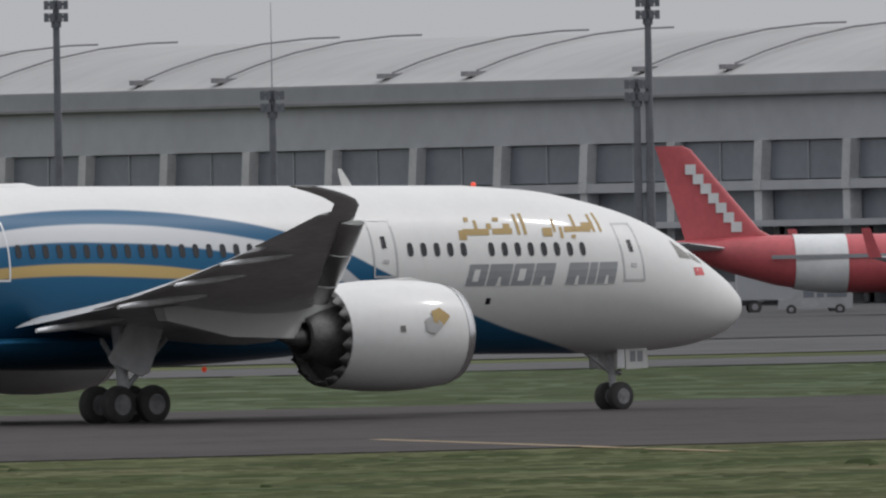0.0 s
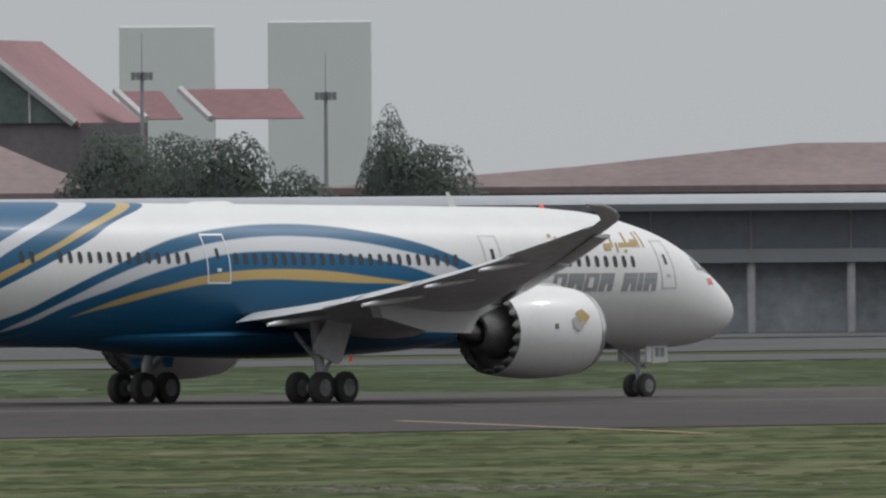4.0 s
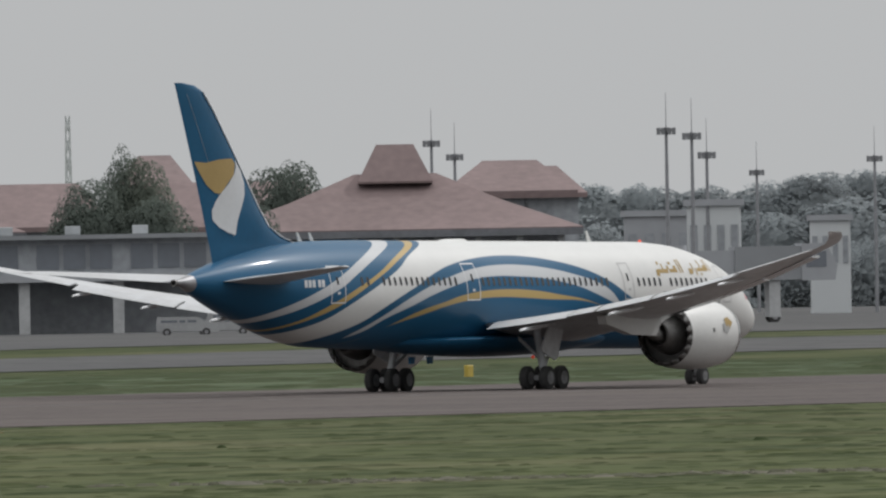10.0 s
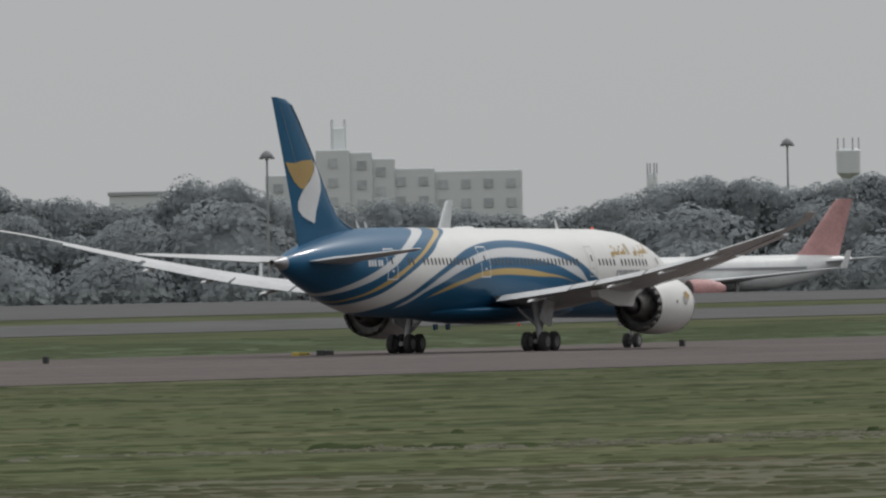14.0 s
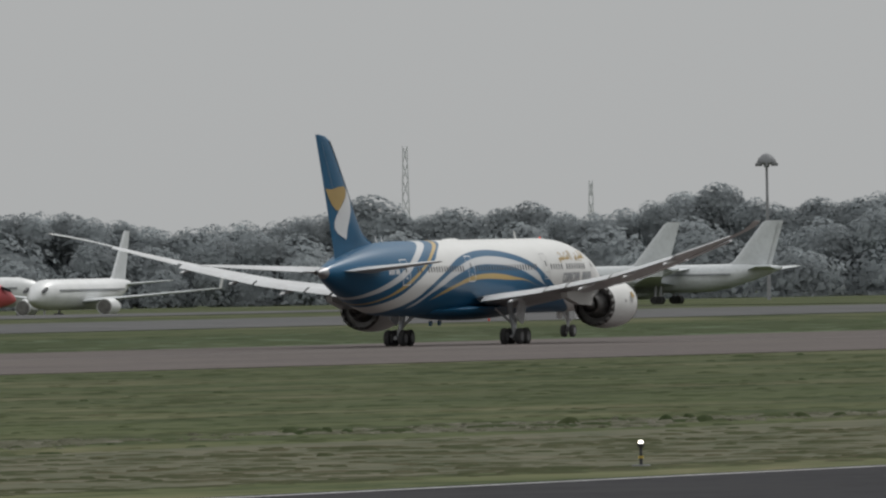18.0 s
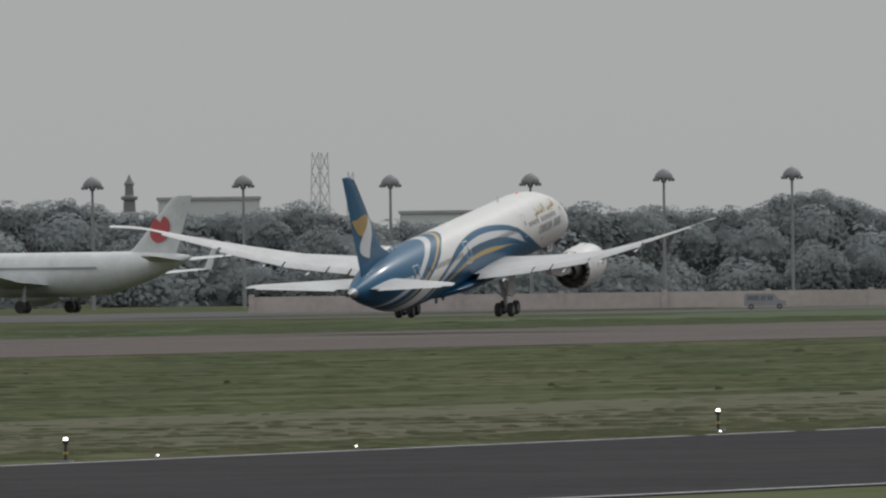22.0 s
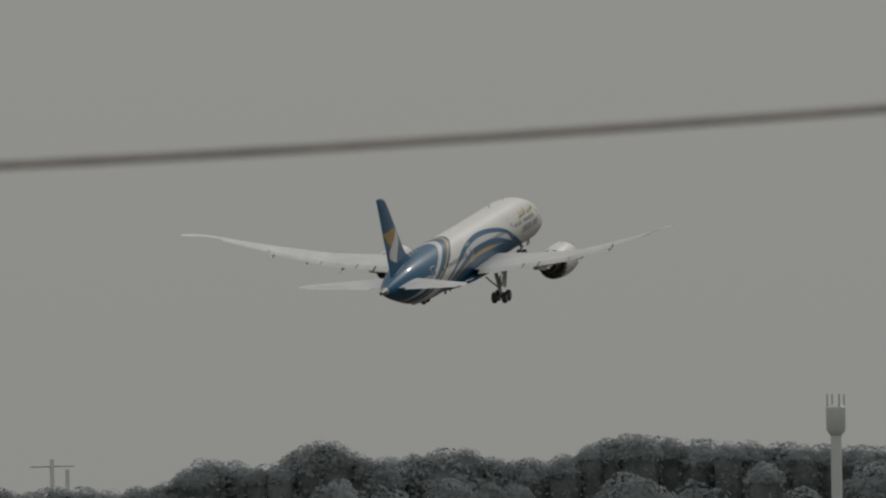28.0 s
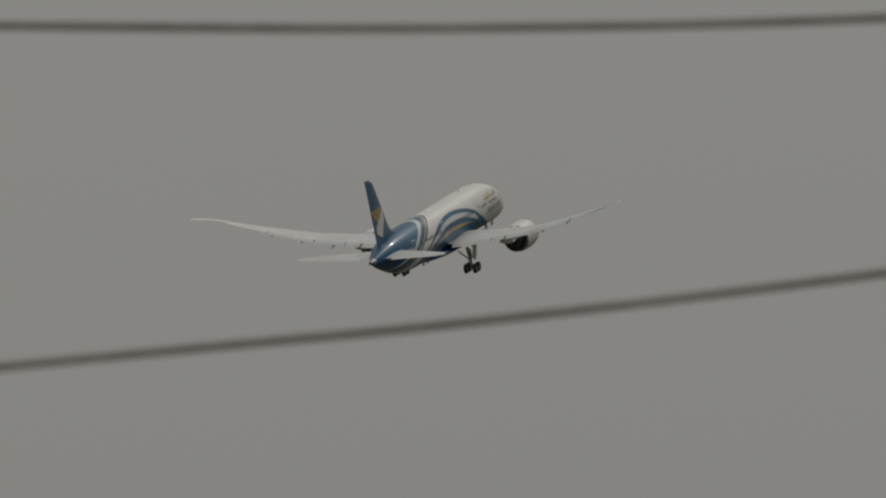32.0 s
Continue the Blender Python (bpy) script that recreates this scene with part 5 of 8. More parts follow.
# ---- the long terminal with a row of gables ----
def build_gabled_terminal():
    d = 2250.0
    b0 = 36.7605
    t = thing("gabled_terminal", b0, d, "long two-storey terminal with a row of tiled gables", "terminal")
    X = lambda b: off(b0, b, d)
    zp, ze, zw = 20.96, 18.91, 14.81
    zr, zb = 14.39, 10.61
    peaks = [X(b) for b in (39.18, 38.88, 38.58, 38.285, 37.99, 37.697, 37.402, 37.114, 36.826, 36.576, 36.305, 36.065, 35.83, 35.615, 35.395, 35.2)]
    xl = peaks[0] - 6
    for k, x in enumerate(peaks):
        step = peaks[k + 1] - x if k == 0 else x - peaks[k - 1] if k == len(peaks) - 1 else (peaks[k + 1] - peaks[k - 1]) / 2
        b = bmesh.new()
        gable(b, x, step * 0.54, 0, 13, ze, zp, 0.5, -9.0)
        part("gable_roof", b, M_TILE, t, smooth=False)
        v = bmesh.new()
        prism(v, [(x - step * 0.54, ze), (x, zp), (x + step * 0.54, ze), (x + step * 0.54, ze - 0.8), (x, zp - 1.1), (x - step * 0.54, ze - 0.8)], -0.6, 0.0)
        part("barge_board", v, M_EAVE, t, smooth=False)
        w = bmesh.new()
        prism(w, [(x - step * 0.42, zw), (x - step * 0.42, ze - 0.3), (x, zp - 1.0), (x + step * 0.42, ze - 0.3), (x + step * 0.42, zw)], 1.5, 2.0)
        bay = part("bay_wall", w, M_PALEWALL, t, "weathered pale bay wall", smooth=False)
        part("pier", boxed((x + step * 0.41, 0.6, zw), (x + step * 0.63, 2.2, ze - 0.2)), M_EAVE, t, smooth=False)
        for dx, wd in ((0.0, 0.95), (step * 0.27, 0.75), (-step * 0.27, 0.75)):
            part("window", boxed((x + dx - wd, 1.3, zw + 0.5), (x + dx + wd, 1.45, zw + 2.2)), M_SHADE, bay, smooth=False)
        part("balcony", boxed((x - step * 0.5, -0.6, zw - 0.5), (x + step * 0.5, 2.4, zw + 0.25)), M_PALEWALL, t, smooth=False)
        for q in range(9):
            xx = x - step * 0.5 + step * (q + 0.5) / 9
            part("baluster", boxed((xx - 0.18, -0.65, zw + 0.25), (xx + 0.18, -0.45, zw + 0.9)), M_FASCIA, t, smooth=False)
    # skirt roof and undercroft
    xe = X(34.2669)
    s = bmesh.new()
    prism(s, [(-14, zb), (0, zr), (3, zr), (3, zr - 0.4), (-14, zb - 0.5)], xl, xe, "x")
    part("skirt_roof", s, M_TILE, t, "broad sloping red tile roof", smooth=False)
    part("ridge_trim", boxed((xl, -0.3, zr), (xe, 0.3, zr + 0.35)), M_TRIM, t, smooth=False)
    step = 203 * d / 42800
    n = int((xe - xl) / (step * 0.5))
    part("undercroft", boxed((xl, -4, 0), (xe, 20, zb - 0.5)), M_SHADE, t, smooth=False)
    part("core_wall", boxed((xl, 2.1, zb - 0.5), (X(35.0859), 20, zw)), M_PALEWALL, t, smooth=False)
    for i in range(n):
        x = xl + (i + 0.5) * step * 0.5
        part("undercroft_column", boxed((x - 0.35, -13, 0), (x + 0.35, -12.3, zb - 0.4)), M_COLUMN, t, smooth=False)
        if i % 2:
            part("shop_front", boxed((x - 1.8, -4.4, 0.3), (x + 1.6, -4.1, 3.2)), M_GLASSW, t, smooth=False)
    # roofs behind: long red roof with cross gables
    for xa_, xb_, zt, zo, crosses, trim in ((37.9689, 36.9733, 92, 150, 5, True), (37.7413, 37.2193, 140, 178, 3, True), (37.2411, 36.7391, 136, 178, 0, True), (36.2304, 35.8557, 133, 178, 0, True), (35.5975, 35.4502, 135, 178, 0, True)):
        xa, xb = X(xa_), X(xb_)
        z1, z0 = 6.6 + (457 - zt) * d / 42800, 6.6 + (457 - zo) * d / 42800
        r = bmesh.new()
        skin(r, [[Vector((xa, 24, z0)), Vector((xa + 1.8, 32, z1)), Vector((xa, 40, z0))], [Vector((xb, 24, z0)), Vector((xb - 1.5, 32, z1)), Vector((xb, 40, z0))]])
        bmesh.ops.recalc_face_normals(r, faces=r.faces)
        part("upper_roof", r, M_TILE_RED, t, "painted red roof", smooth=False)
        part("upper_wall", boxed((xa, 25, zw), (xb, 40, z0)), M_PALEWALL, t, smooth=False)
        part("ridge_trim", rod(bmesh.new(), (xa + 1.8, 32, z1), (xb - 1.5, 32, z1), 0.25, 0.25, 5), M_TRIM, t)
        if crosses == 0:
            part("barge_board", rod(bmesh.new(), (xb - 1.5, 31.8, z1), (xb + 0.2, 23.8, z0), 0.4, 0.4, 5), M_TRIM, t)
        for c in range(crosses):
            cx = xb - 1.5 - c * (xb - xa) / (crosses + (0.8 if crosses == 5 else 0.3))
            h = z1 - z0
            g = bmesh.new()
            gable(g, cx, 2.9, 20, 32, z0 + 0.2, z1 - 0.1, 0.4, -5.0)
            part("cross_gable", g, M_TILE_RED, t, smooth=False)
            v = bmesh.new()
            prism(v, [(cx - 2.9, z0 + 0.2), (cx, z1 - 0.1), (cx + 2.9, z0 + 0.2), (cx + 2.1, z0 + 0.2), (cx, z1 - 1.0), (cx - 2.1, z0 + 0.2)], 19.7, 20.0)
            part("barge_board", v, M_TRIM, t, smooth=False)
            e = bmesh.new()
            prism(e, [(cx - 2.1, z0 + 0.2), (cx, z1 - 1.0), (cx + 2.1, z0 + 0.2)], 20.4, 20.6)
            part("gable_end", e, M_EAVE, t, smooth=False)
    # tall gabled hall
    xa, xp, xb = X(36.0192), X(35.6872), X(35.5707)
    z1, z0 = 26.44, 20.92
    xw = X(35.8050)
    g = bmesh.new()
    prism(g, [(xw, z0), (xp, z1), (xb, z0)], 18, 18.4)
    part("hall_gable", g, M_GREENGLASS, t, "green glass gable", smooth=False)
    for p, q in (((xw, z0), (xp, z1)), ((xp, z1), (xb, z0))):
        part("barge_board", rod(bmesh.new(), (p[0], 17.6, p[1]), (q[0], 17.6, q[1]), 0.5, 0.5, 6), M_TRIM, t)
    sl = X(35.9589) - xp
    s = bmesh.new()
    skin(s, [[Vector((xp, 18, z1)), Vector((xw - 0.4, 18, z0)), Vector((xw - 0.4, 18, z0 - 0.4)), Vector((xp, 18, z1 - 0.5))], [Vector((xp + sl, 44, z1)), Vector((xa, 44, z0)), Vector((xa, 44, z0 - 0.4)), Vector((xp + sl, 44, z1 - 0.5))]])
    bmesh.ops.recalc_face_normals(s, faces=s.faces)
    part("hall_roof", s, M_TILE_RED, t, "steep red roof", smooth=False)
    # barrel roof among the red roofs
    ba, bb = X(38.2165), X(37.7480)
    sh = bmesh.new()
    zt, z0 = 23.09, 20.30
    skin(sh, [[Vector((ba + (bb - ba) * 0.42 * (1 - math.cos(math.pi * i / 10)) / 2 + yy * 0.25, 24 + yy, z0 + (zt - z0) * math.sin(math.pi * i / 10))) for i in range(11)] for yy in (0, 16)], cap=False, close=False)
    part("barrel_roof", sh, M_ROOFMETAL, t, "pale barrel-vaulted roof")
    # the sawtooth wing that runs away
    xs = X(35.0725)
    xe = X(33.8611)
    zt, z0, zw2 = 20.79, 18.53, 15.16
    part("wing_wall", boxed((xs, 8, 0), (xe, 26, z0)), M_PALEWALL, t, smooth=False)
    r = bmesh.new()
    prism(r, [(3, z0 + 0.4), (14, zt), (26, z0), (26, z0 - 0.4), (3, z0)], xs, xe, "x")
    part("wing_roof", r, M_TILE, t, smooth=False)
    xx, gap = X(34.6910), 115 * d / 42800
    i = 0
    while xx < xe and i < 14:
        g = bmesh.new()
        gable(g, xx, gap * 0.42, 3.0, 9, z0 - 0.2, zt - 0.1, 0.4, -4.0)
        part("dormer_roof", g, M_TILE, t, smooth=False)
        e = bmesh.new()
        prism(e, [(xx - gap * 0.42, z0 - 0.4), (xx, zt - 0.5), (xx + gap * 0.42, z0 - 0.4)], 2.6, 2.9)
        part("dormer_end", e, M_EAVE, t, smooth=False)
        part("bay_wall", boxed((xx + gap * 0.28, 2.7, zw2), (xx + gap * 0.72, 3.4, z0 - 1.2)), M_PALEWALL, t, smooth=False)
        part("bay_window", boxed((xx + gap * 0.42, 2.55, zw2 + 0.6), (xx + gap * 0.58, 2.68, z0 - 1.7)), M_FASCIA, t, smooth=False)
        xx += gap
        gap *= 0.91
        i += 1
    for q in range(12):
        x = X(35.1233) + q * (X(34.8382) - X(35.1233)) / 11
        part("screen_panel", boxed((x - 0.42, 1.2, zw2 - 0.4), (x + 0.42, 1.5, zw2 + (300 - 258) * d / 42800)), M_TRIM if q % 3 else M_PALEWALL, t, smooth=False)
    return t


build_gabled_terminal()


# ---- great grey hangar and the pavilions with pyramid roofs ----
def build_grey_hangar():
    d, b0 = 3300.0, 33.1302
    t = thing("great_grey_hangar", b0, d, "very long pale grey hangar behind the pavilions", "hangar")
    xl, xr = off(b0, 35.4436, d), off(b0, 32.1585, d)
    zt, zm = 28.38, 20.67
    b = bmesh.new()
    prism(b, [(xl, 0), (xl, zt - 0.5), (xl + 10, zt), (xr + 1.5, zt - 0.3), (xr - 0.5, zm), (xr - 0.5, 0)], 0, 60)
    part("shell", b, M_HANGAR_PALE, t, "pale grey metal cladding", smooth=False)
    part("eave_trim", boxed((xl, -1, zt - 1.1), (xr + 1.5, 0, zt - 0.2)), M_HANGAR, t, smooth=False)
    part("lean_to", boxed((off(b0, 33.4167, d), -12, 0), (off(b0, 32.1719, d), -0.5, zm + 0.4)), M_HANGAR, t, "bluish lower annexe", smooth=False)
    for i in range(30):
        x = xl + (i + 0.5) * (xr - xl) / 30
        part("cladding_seam", boxed((x - 0.12, -0.25, zm), (x + 0.12, 0.0, zt - 1.2)), M_HANGAR, t, smooth=False)


build_grey_hangar()


def build_pavilion(bearing, half, d, y_top, y_cap, y_eave, yh, seed, ridge=0.5):
    """A pavilion with a flared hip roof and a raised pyramid cap."""
    t = thing("pyramid_roofed_pavilion", bearing, d, "boarding pavilion under a two-tier weathered tile roof", "pavilion", "pavilions along the apron")
    z = lambda y: 6.6 + (yh - y) * d / 42800
    w = half * d / 42800
    r = bmesh.new()
    roof_hip(r, -w, w, -w * 0.7, w * 0.7, z(y_eave), z(y_cap), w * 0.22, flare=0.05)
    part("lower_roof", r, M_TILE, t, "weathered tile roof", smooth=False)
    c = bmesh.new()
    cw = w * 0.2
    roof_hip(c, -cw, cw, -cw, cw, z(y_cap) - 0.7, z(y_top), cw * ridge, 0.2)
    part("cap_roof", c, M_TILE, t, smooth=False)
    part("eave_board", boxed((-w, -w * 0.71, z(y_eave) - 0.75), (w, -w * 0.68, z(y_eave) - 0.1)), M_EAVE, t, smooth=False)
    part("hall", boxed((-w * 0.9, -w * 0.55, 0), (w * 0.9, w * 0.6, z(y_eave) - 0.4)), M_SHADE, t, "dim glazed hall", smooth=False)
    rnd = random.Random(seed)
    for i in range(9):
        x = -w * 0.88 + i * w * 1.76 / 8
        part("post", boxed((x - 0.28, -w * 0.66, 0), (x + 0.28, -w * 0.63, z(y_eave) - 0.5)), M_COLUMN, t, smooth=False)
        if i < 8:
            part("pane", boxed((x + 0.5, -w * 0.56, 2.6 + rnd.random()), (x + w * 0.2, -w * 0.552, z(y_eave) - 1.4)), M_GLASSW, t, smooth=False)
    part("gallery_floor", boxed((-w * 0.92, -w * 0.64, 3.6), (w * 0.92, -w * 0.5, 4.3)), M_PANEL, t, smooth=False)
    return t


for q, (bb, half, yt, yc, ye, yh) in enumerate(((33.8050, 350, 234, 292, 385, 466), (32.5159, 285, 236, 292, 388, 471), (31.2827, 290, 252, 308, 403, 486), (30.0165, 330, 254, 306, 405, 480))):
    build_pavilion(bb, half, 2250.0, yt, yc, ye, yh, q, (0.25, 0.06, 0.06, 0.5)[q])
for q, (bb, half, yt, yc, ye, yh) in enumerate(((38.3142, 280, 222, 280, 386, 457), (38.7385, 330, 218, 276, 384, 457))):
    build_pavilion(bb, half, 2110.0, yt, yc, ye, yh, q)
# the boarding concourse that links the pavilions
def build_link():
    d, b0 = 2190.0, 31.4420
    t = thing("linking_concourse", b0, d, "two-storey grey boarding concourse on concrete columns", "concourse")
    xl, xr = off(b0, 33.3700, d), off(b0, 30.4381, d)
    part("upper_wall", boxed((xl, 0, 6.9), (xr, 1.0, 10.1)), M_SHADE, t, "dim glazed upper storey", smooth=False)
    part("roof_slab", boxed((xl, -1.2, 10.1), (xr, 12, 10.5)), M_FASCIA, t, smooth=False)
    part("floor_slab", boxed((xl, -1.6, 6.25), (xr, 12, 6.9)), M_PANEL, t, smooth=False)
    part("lower_wall", boxed((xl, 5.0, 0), (xr, 12, 6.25)), M_SHADE, t, smooth=False)
    n = int((xr - xl) / 8.5)
    for i in range(n + 1):
        x = xl + 0.6 + i * (xr - xl - 1.2) / n
        part("column", boxed((x - 0.5, -0.9, 0), (x + 0.5, 0.1, 6.25)), M_COLUMN, t, smooth=False)
        for q in range(3):
            part("window_pane", boxed((x + 1.2 + q * 2.4, -0.1, 7.4), (x + 3.2 + q * 2.4, 0.0, 9.6)), M_GLASSW, t, smooth=False) if x + 8 < xr else None
            if x + 8 < xr and (i + q) % 3 == 0:
                part("air_unit", boxed((x + 1.4 + q * 2.4, 1.5, 10.5), (x + 2.8 + q * 2.4, 2.8, 11.3), bevel=0.05), M_PALEWALL, t, smooth=False)


build_link()
# further tiled roofs that close the gaps between them
for bb, half, yt, ye, yh, dd in ((33.2427, 330, 312, 392, 471, 2420), (31.9468, 330, 316, 405, 480, 2420), (31.8623, 270, 318, 410, 486, 2420), (30.9521, 200, 318, 395, 486, 2440), (30.4034, 190, 320, 400, 486, 2400), (31.5169, 75, 272, 322, 486, 2600), (30.5855, 70, 268, 322, 483, 2600), (29.6819, 90, 296, 345, 480, 2600), (29.7451, 120, 275, 330, 470, 2600)):
    t = thing("tiled_hall", bb, dd, "long hall under a weathered red tile roof", "building", "tiled halls")
    w, z1, z0 = half * dd / 42800, 6.6 + (yh - yt) * dd / 42800, 6.6 + (yh - ye) * dd / 42800
    r = bmesh.new()
    roof_hip(r, -w, w, 0, 20, z0, z1, w - 3.5 if half > 150 else w * 0.4)
    part("hip_roof", r, M_TILE, t, smooth=False)
    part("wall", boxed((-w + 1, 1, 0), (w - 1, 19, z0 - 0.4)), M_SHADE, t, smooth=False)


# ---- lamp masts ----
def mast(name, bearing, d, z, heads, label, group, lattice=False, spike=0.0, r=0.22, k=1.0):
    t = thing(name, bearing, d, label, "lamp mast" if heads else "mast", group)
    b = bmesh.new()
    if lattice:
        for sx, sy in ((-1, -1), (1, -1), (1, 1), (-1, 1)):
            rod(b, (sx * r * 4, sy * r * 4, 0), (sx * r * 1.6, sy * r * 1.6, z), 0.16, 0.12, 4)
        n = int(z / 3)
        for i in range(n):
            k0, k1 = r * (4 - 2.4 * i / n), r * (4 - 2.4 * (i + 1) / n)
            rod(b, (-k0, -k0, z * i / n), (k1, -k1, z * (i + 1) / n), 0.1, 0.1, 4)
            rod(b, (k0, k0, z * i / n), (-k1, k1, z * (i + 1) / n), 0.1, 0.1, 4)
    else:
        rod(b, (0, 0, 0), (0, 0, z), r, r * 0.6, 8)
    steel, box = (M_DARKPOLE, M_DARKPOLE) if heads == 2 else (M_POLE, M_LAMPBOX)
    # lattice masts take the haze-paled concrete colour instead of steel grey
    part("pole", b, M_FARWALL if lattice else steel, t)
    if spike:
        part("lightning_rod", rod(bmesh.new(), (0, 0, z), (0, 0, z + spike), 0.045, 0.02, 5), M_POLE, t)
    if heads == "ring":
        g = bmesh.new()
        skin(g, [circle((0, 0, z + dz * k), r_ * k, "z", 16) for dz, r_ in ((1.0, 0.16), (0.7, 0.75), (0.2, 1.25), (-0.35, 1.5), (-0.55, 1.45), (-0.75, 0.5), (-1.2, 0.35))])
        part("lamp_crown", g, M_LAMPBOX, t, "round crown of floodlights")
        for i in range(8):
            a = 2 * math.pi * i / 8
            part("floodlight", boxed((-0.3 * k, -0.2 * k, -0.25 * k), (0.3 * k, 0.2 * k, 0.2 * k), Matrix.Translation((1.45 * k * math.cos(a), 1.45 * k * math.sin(a), z - 0.75 * k)) @ Matrix.Rotation(a, 4, "Z")), M_LAMPBOX, t, smooth=False)
    elif heads:
        for row in range(heads):
            zz = z - 0.3 - row * 0.85
            part("cross_arm", boxed((-0.8, -0.1, zz - 0.08), (0.8, 0.1, zz + 0.08)), box, t, smooth=False)
            for sx in (-0.66, -0.28, 0.28, 0.66):
                part("floodlight", boxed((sx - 0.17, -0.4, zz - 0.36), (sx + 0.17, 0.1, zz + 0.24)), box, t, smooth=False)
        if heads == 2:
            part("head_ring", lofted([circle((0, 0, z - 1.9 + q), 0.34, "z", 12) for q in (0, 0.45)]), box, t)
    return t


G1, G2, G3 = "floodlight masts of the apron", "round floodlight masts", "radio masts on the skyline"
for bb, zz, sp in ((52.0154, 22.65, 0), (51.5069, 16.18, 6), (50.6436, 16.50, 0), (50.6142, 22.11, 3), (49.7549, 16.83, 8), (48.8360, 17.33, 0), (47.8655, 17.60, 5), (46.4446, 16.06, 0)):
    mast("floodlight_mast", bb, 1660, zz, 2, "tall grey floodlight mast on the apron", G1, spike=sp, r=0.36)
for bb, zz, dd in ((45.0953, 18.04, 1740), (44.9171, 16.79, 1800), (41.7058, 19.84, 1850), (41.2708, 18.21, 1850), (38.7519, 25.88, 2000), (32.6952, 19.51, 2150), (31.8371, 19.55, 2500), (31.4473, 19.44, 2150), (31.0378, 19.98, 2500), (31.0819, 20.08, 2700), (29.9295, 19.10, 2300), (29.8747, 17.77, 2300), (29.3728, 18.77, 2100), (29.3125, 18.29, 2100), (29.2777, 17.07, 2200), (29.1600, 16.94, 2600), (28.8803, 17.78, 2500)):
    mast("floodlight_mast", bb, dd, zz, 1, "grey floodlight mast beside the terminal", G1, spike=3)
for bb, zz, dd in ((28.1575, 17.71, 2800), (26.9674, 17.39, 2600), (25.9479, 19.18, 3000), (24.8732, 19.28, 3000), (23.6401, 20.84, 3300), (19.4641, 21.43, 3700), (19.0800, 20.92, 3700), (18.6799, 20.57, 3750), (18.2939, 20.15, 3750), (17.9245, 19.60, 3750), (17.5672, 19.59, 3750), (17.2188, 19.54, 3800), (16.8869, 19.49, 3800), (16.5708, 20.12, 3850), (16.2670, 20.22, 3850)):
    mast("round_floodlight_mast", bb, dd, zz, "ring", "slim mast with a round floodlight crown", G2, r=0.3 if bb < 22 else 0.2, k=1.0 if bb < 22 else 0.55)
for bb, zz, dd, w in ((30.7901, 30.10, 3500, 0.3), (25.7164, 26.16, 3600, 0.55), (23.0634, 31.71, 4200, 0.3), (21.3162, 32.73, 3700, 0.55), (20.3204, 27.82, 4400, 0.4), (19.8815, 20.96, 4400, 0.3), (18.9649, 27.04, 4400, 0.5), (19.0452, 20.49, 4400, 0.5), (17.3955, 26.51, 4300, 0.6), (17.3741, 26.48, 4300, 0.6), (17.3125, 23.36, 4400, 0.5), (30.7902, 33.31, 4000, 0.3)):
    mast("radio_mast", bb, dd, zz, 0, "pale lattice radio mast on the skyline", G3, lattice=True, r=w * 0.6)


# ---- hangars and plain buildings of the far apron ----
def build_hangar(name, bearing, d, x0, x1, z0, z1, ridge, label, material):
    t = thing(name, bearing, d, label, "hangar", "hangars of the far apron")
    b = bmesh.new()
    prism(b, [(x0, 0), (x0, z0), (ridge, z1), (x1, z0), (x1, 0)], 0, 50)
    part("shell", b, material, t, smooth=False)
    part("roof_edge", rod(bmesh.new(), (x0, -0.4, z0), (ridge, -0.4, z1), 0.3, 0.3, 5), M_FASCIA, t)
    part("roof_edge", rod(bmesh.new(), (ridge, -0.4, z1), (x1, -0.4, z0), 0.3, 0.3, 5), M_FASCIA, t)
    part("door_opening", boxed((x0 + (x1 - x0) * 0.12, -0.3, 0), (x1 - (x1 - x0) * 0.12, -0.05, z0 * 0.82)), M_SHADE, t, "dark hangar doorway", smooth=False)
    return t


for bb, half, yt, ye in ((28.3489, 120, 333, 372), (27.9875, 120, 325, 368), (27.6396, 120, 322, 365), (27.6985, 130, 372, 405), (27.3221, 150, 322, 352)):
    dd = 2500.0
    w = half * dd / 42800
    build_hangar("maintenance_hangar", bb, dd, -w, w, 6.6 + (440 - ye) * dd / 42800, 6.6 + (440 - yt) * dd / 42800, 0.0, "grey-fronted hangar with a shallow gabled roof", M_HANGAR_PALE)
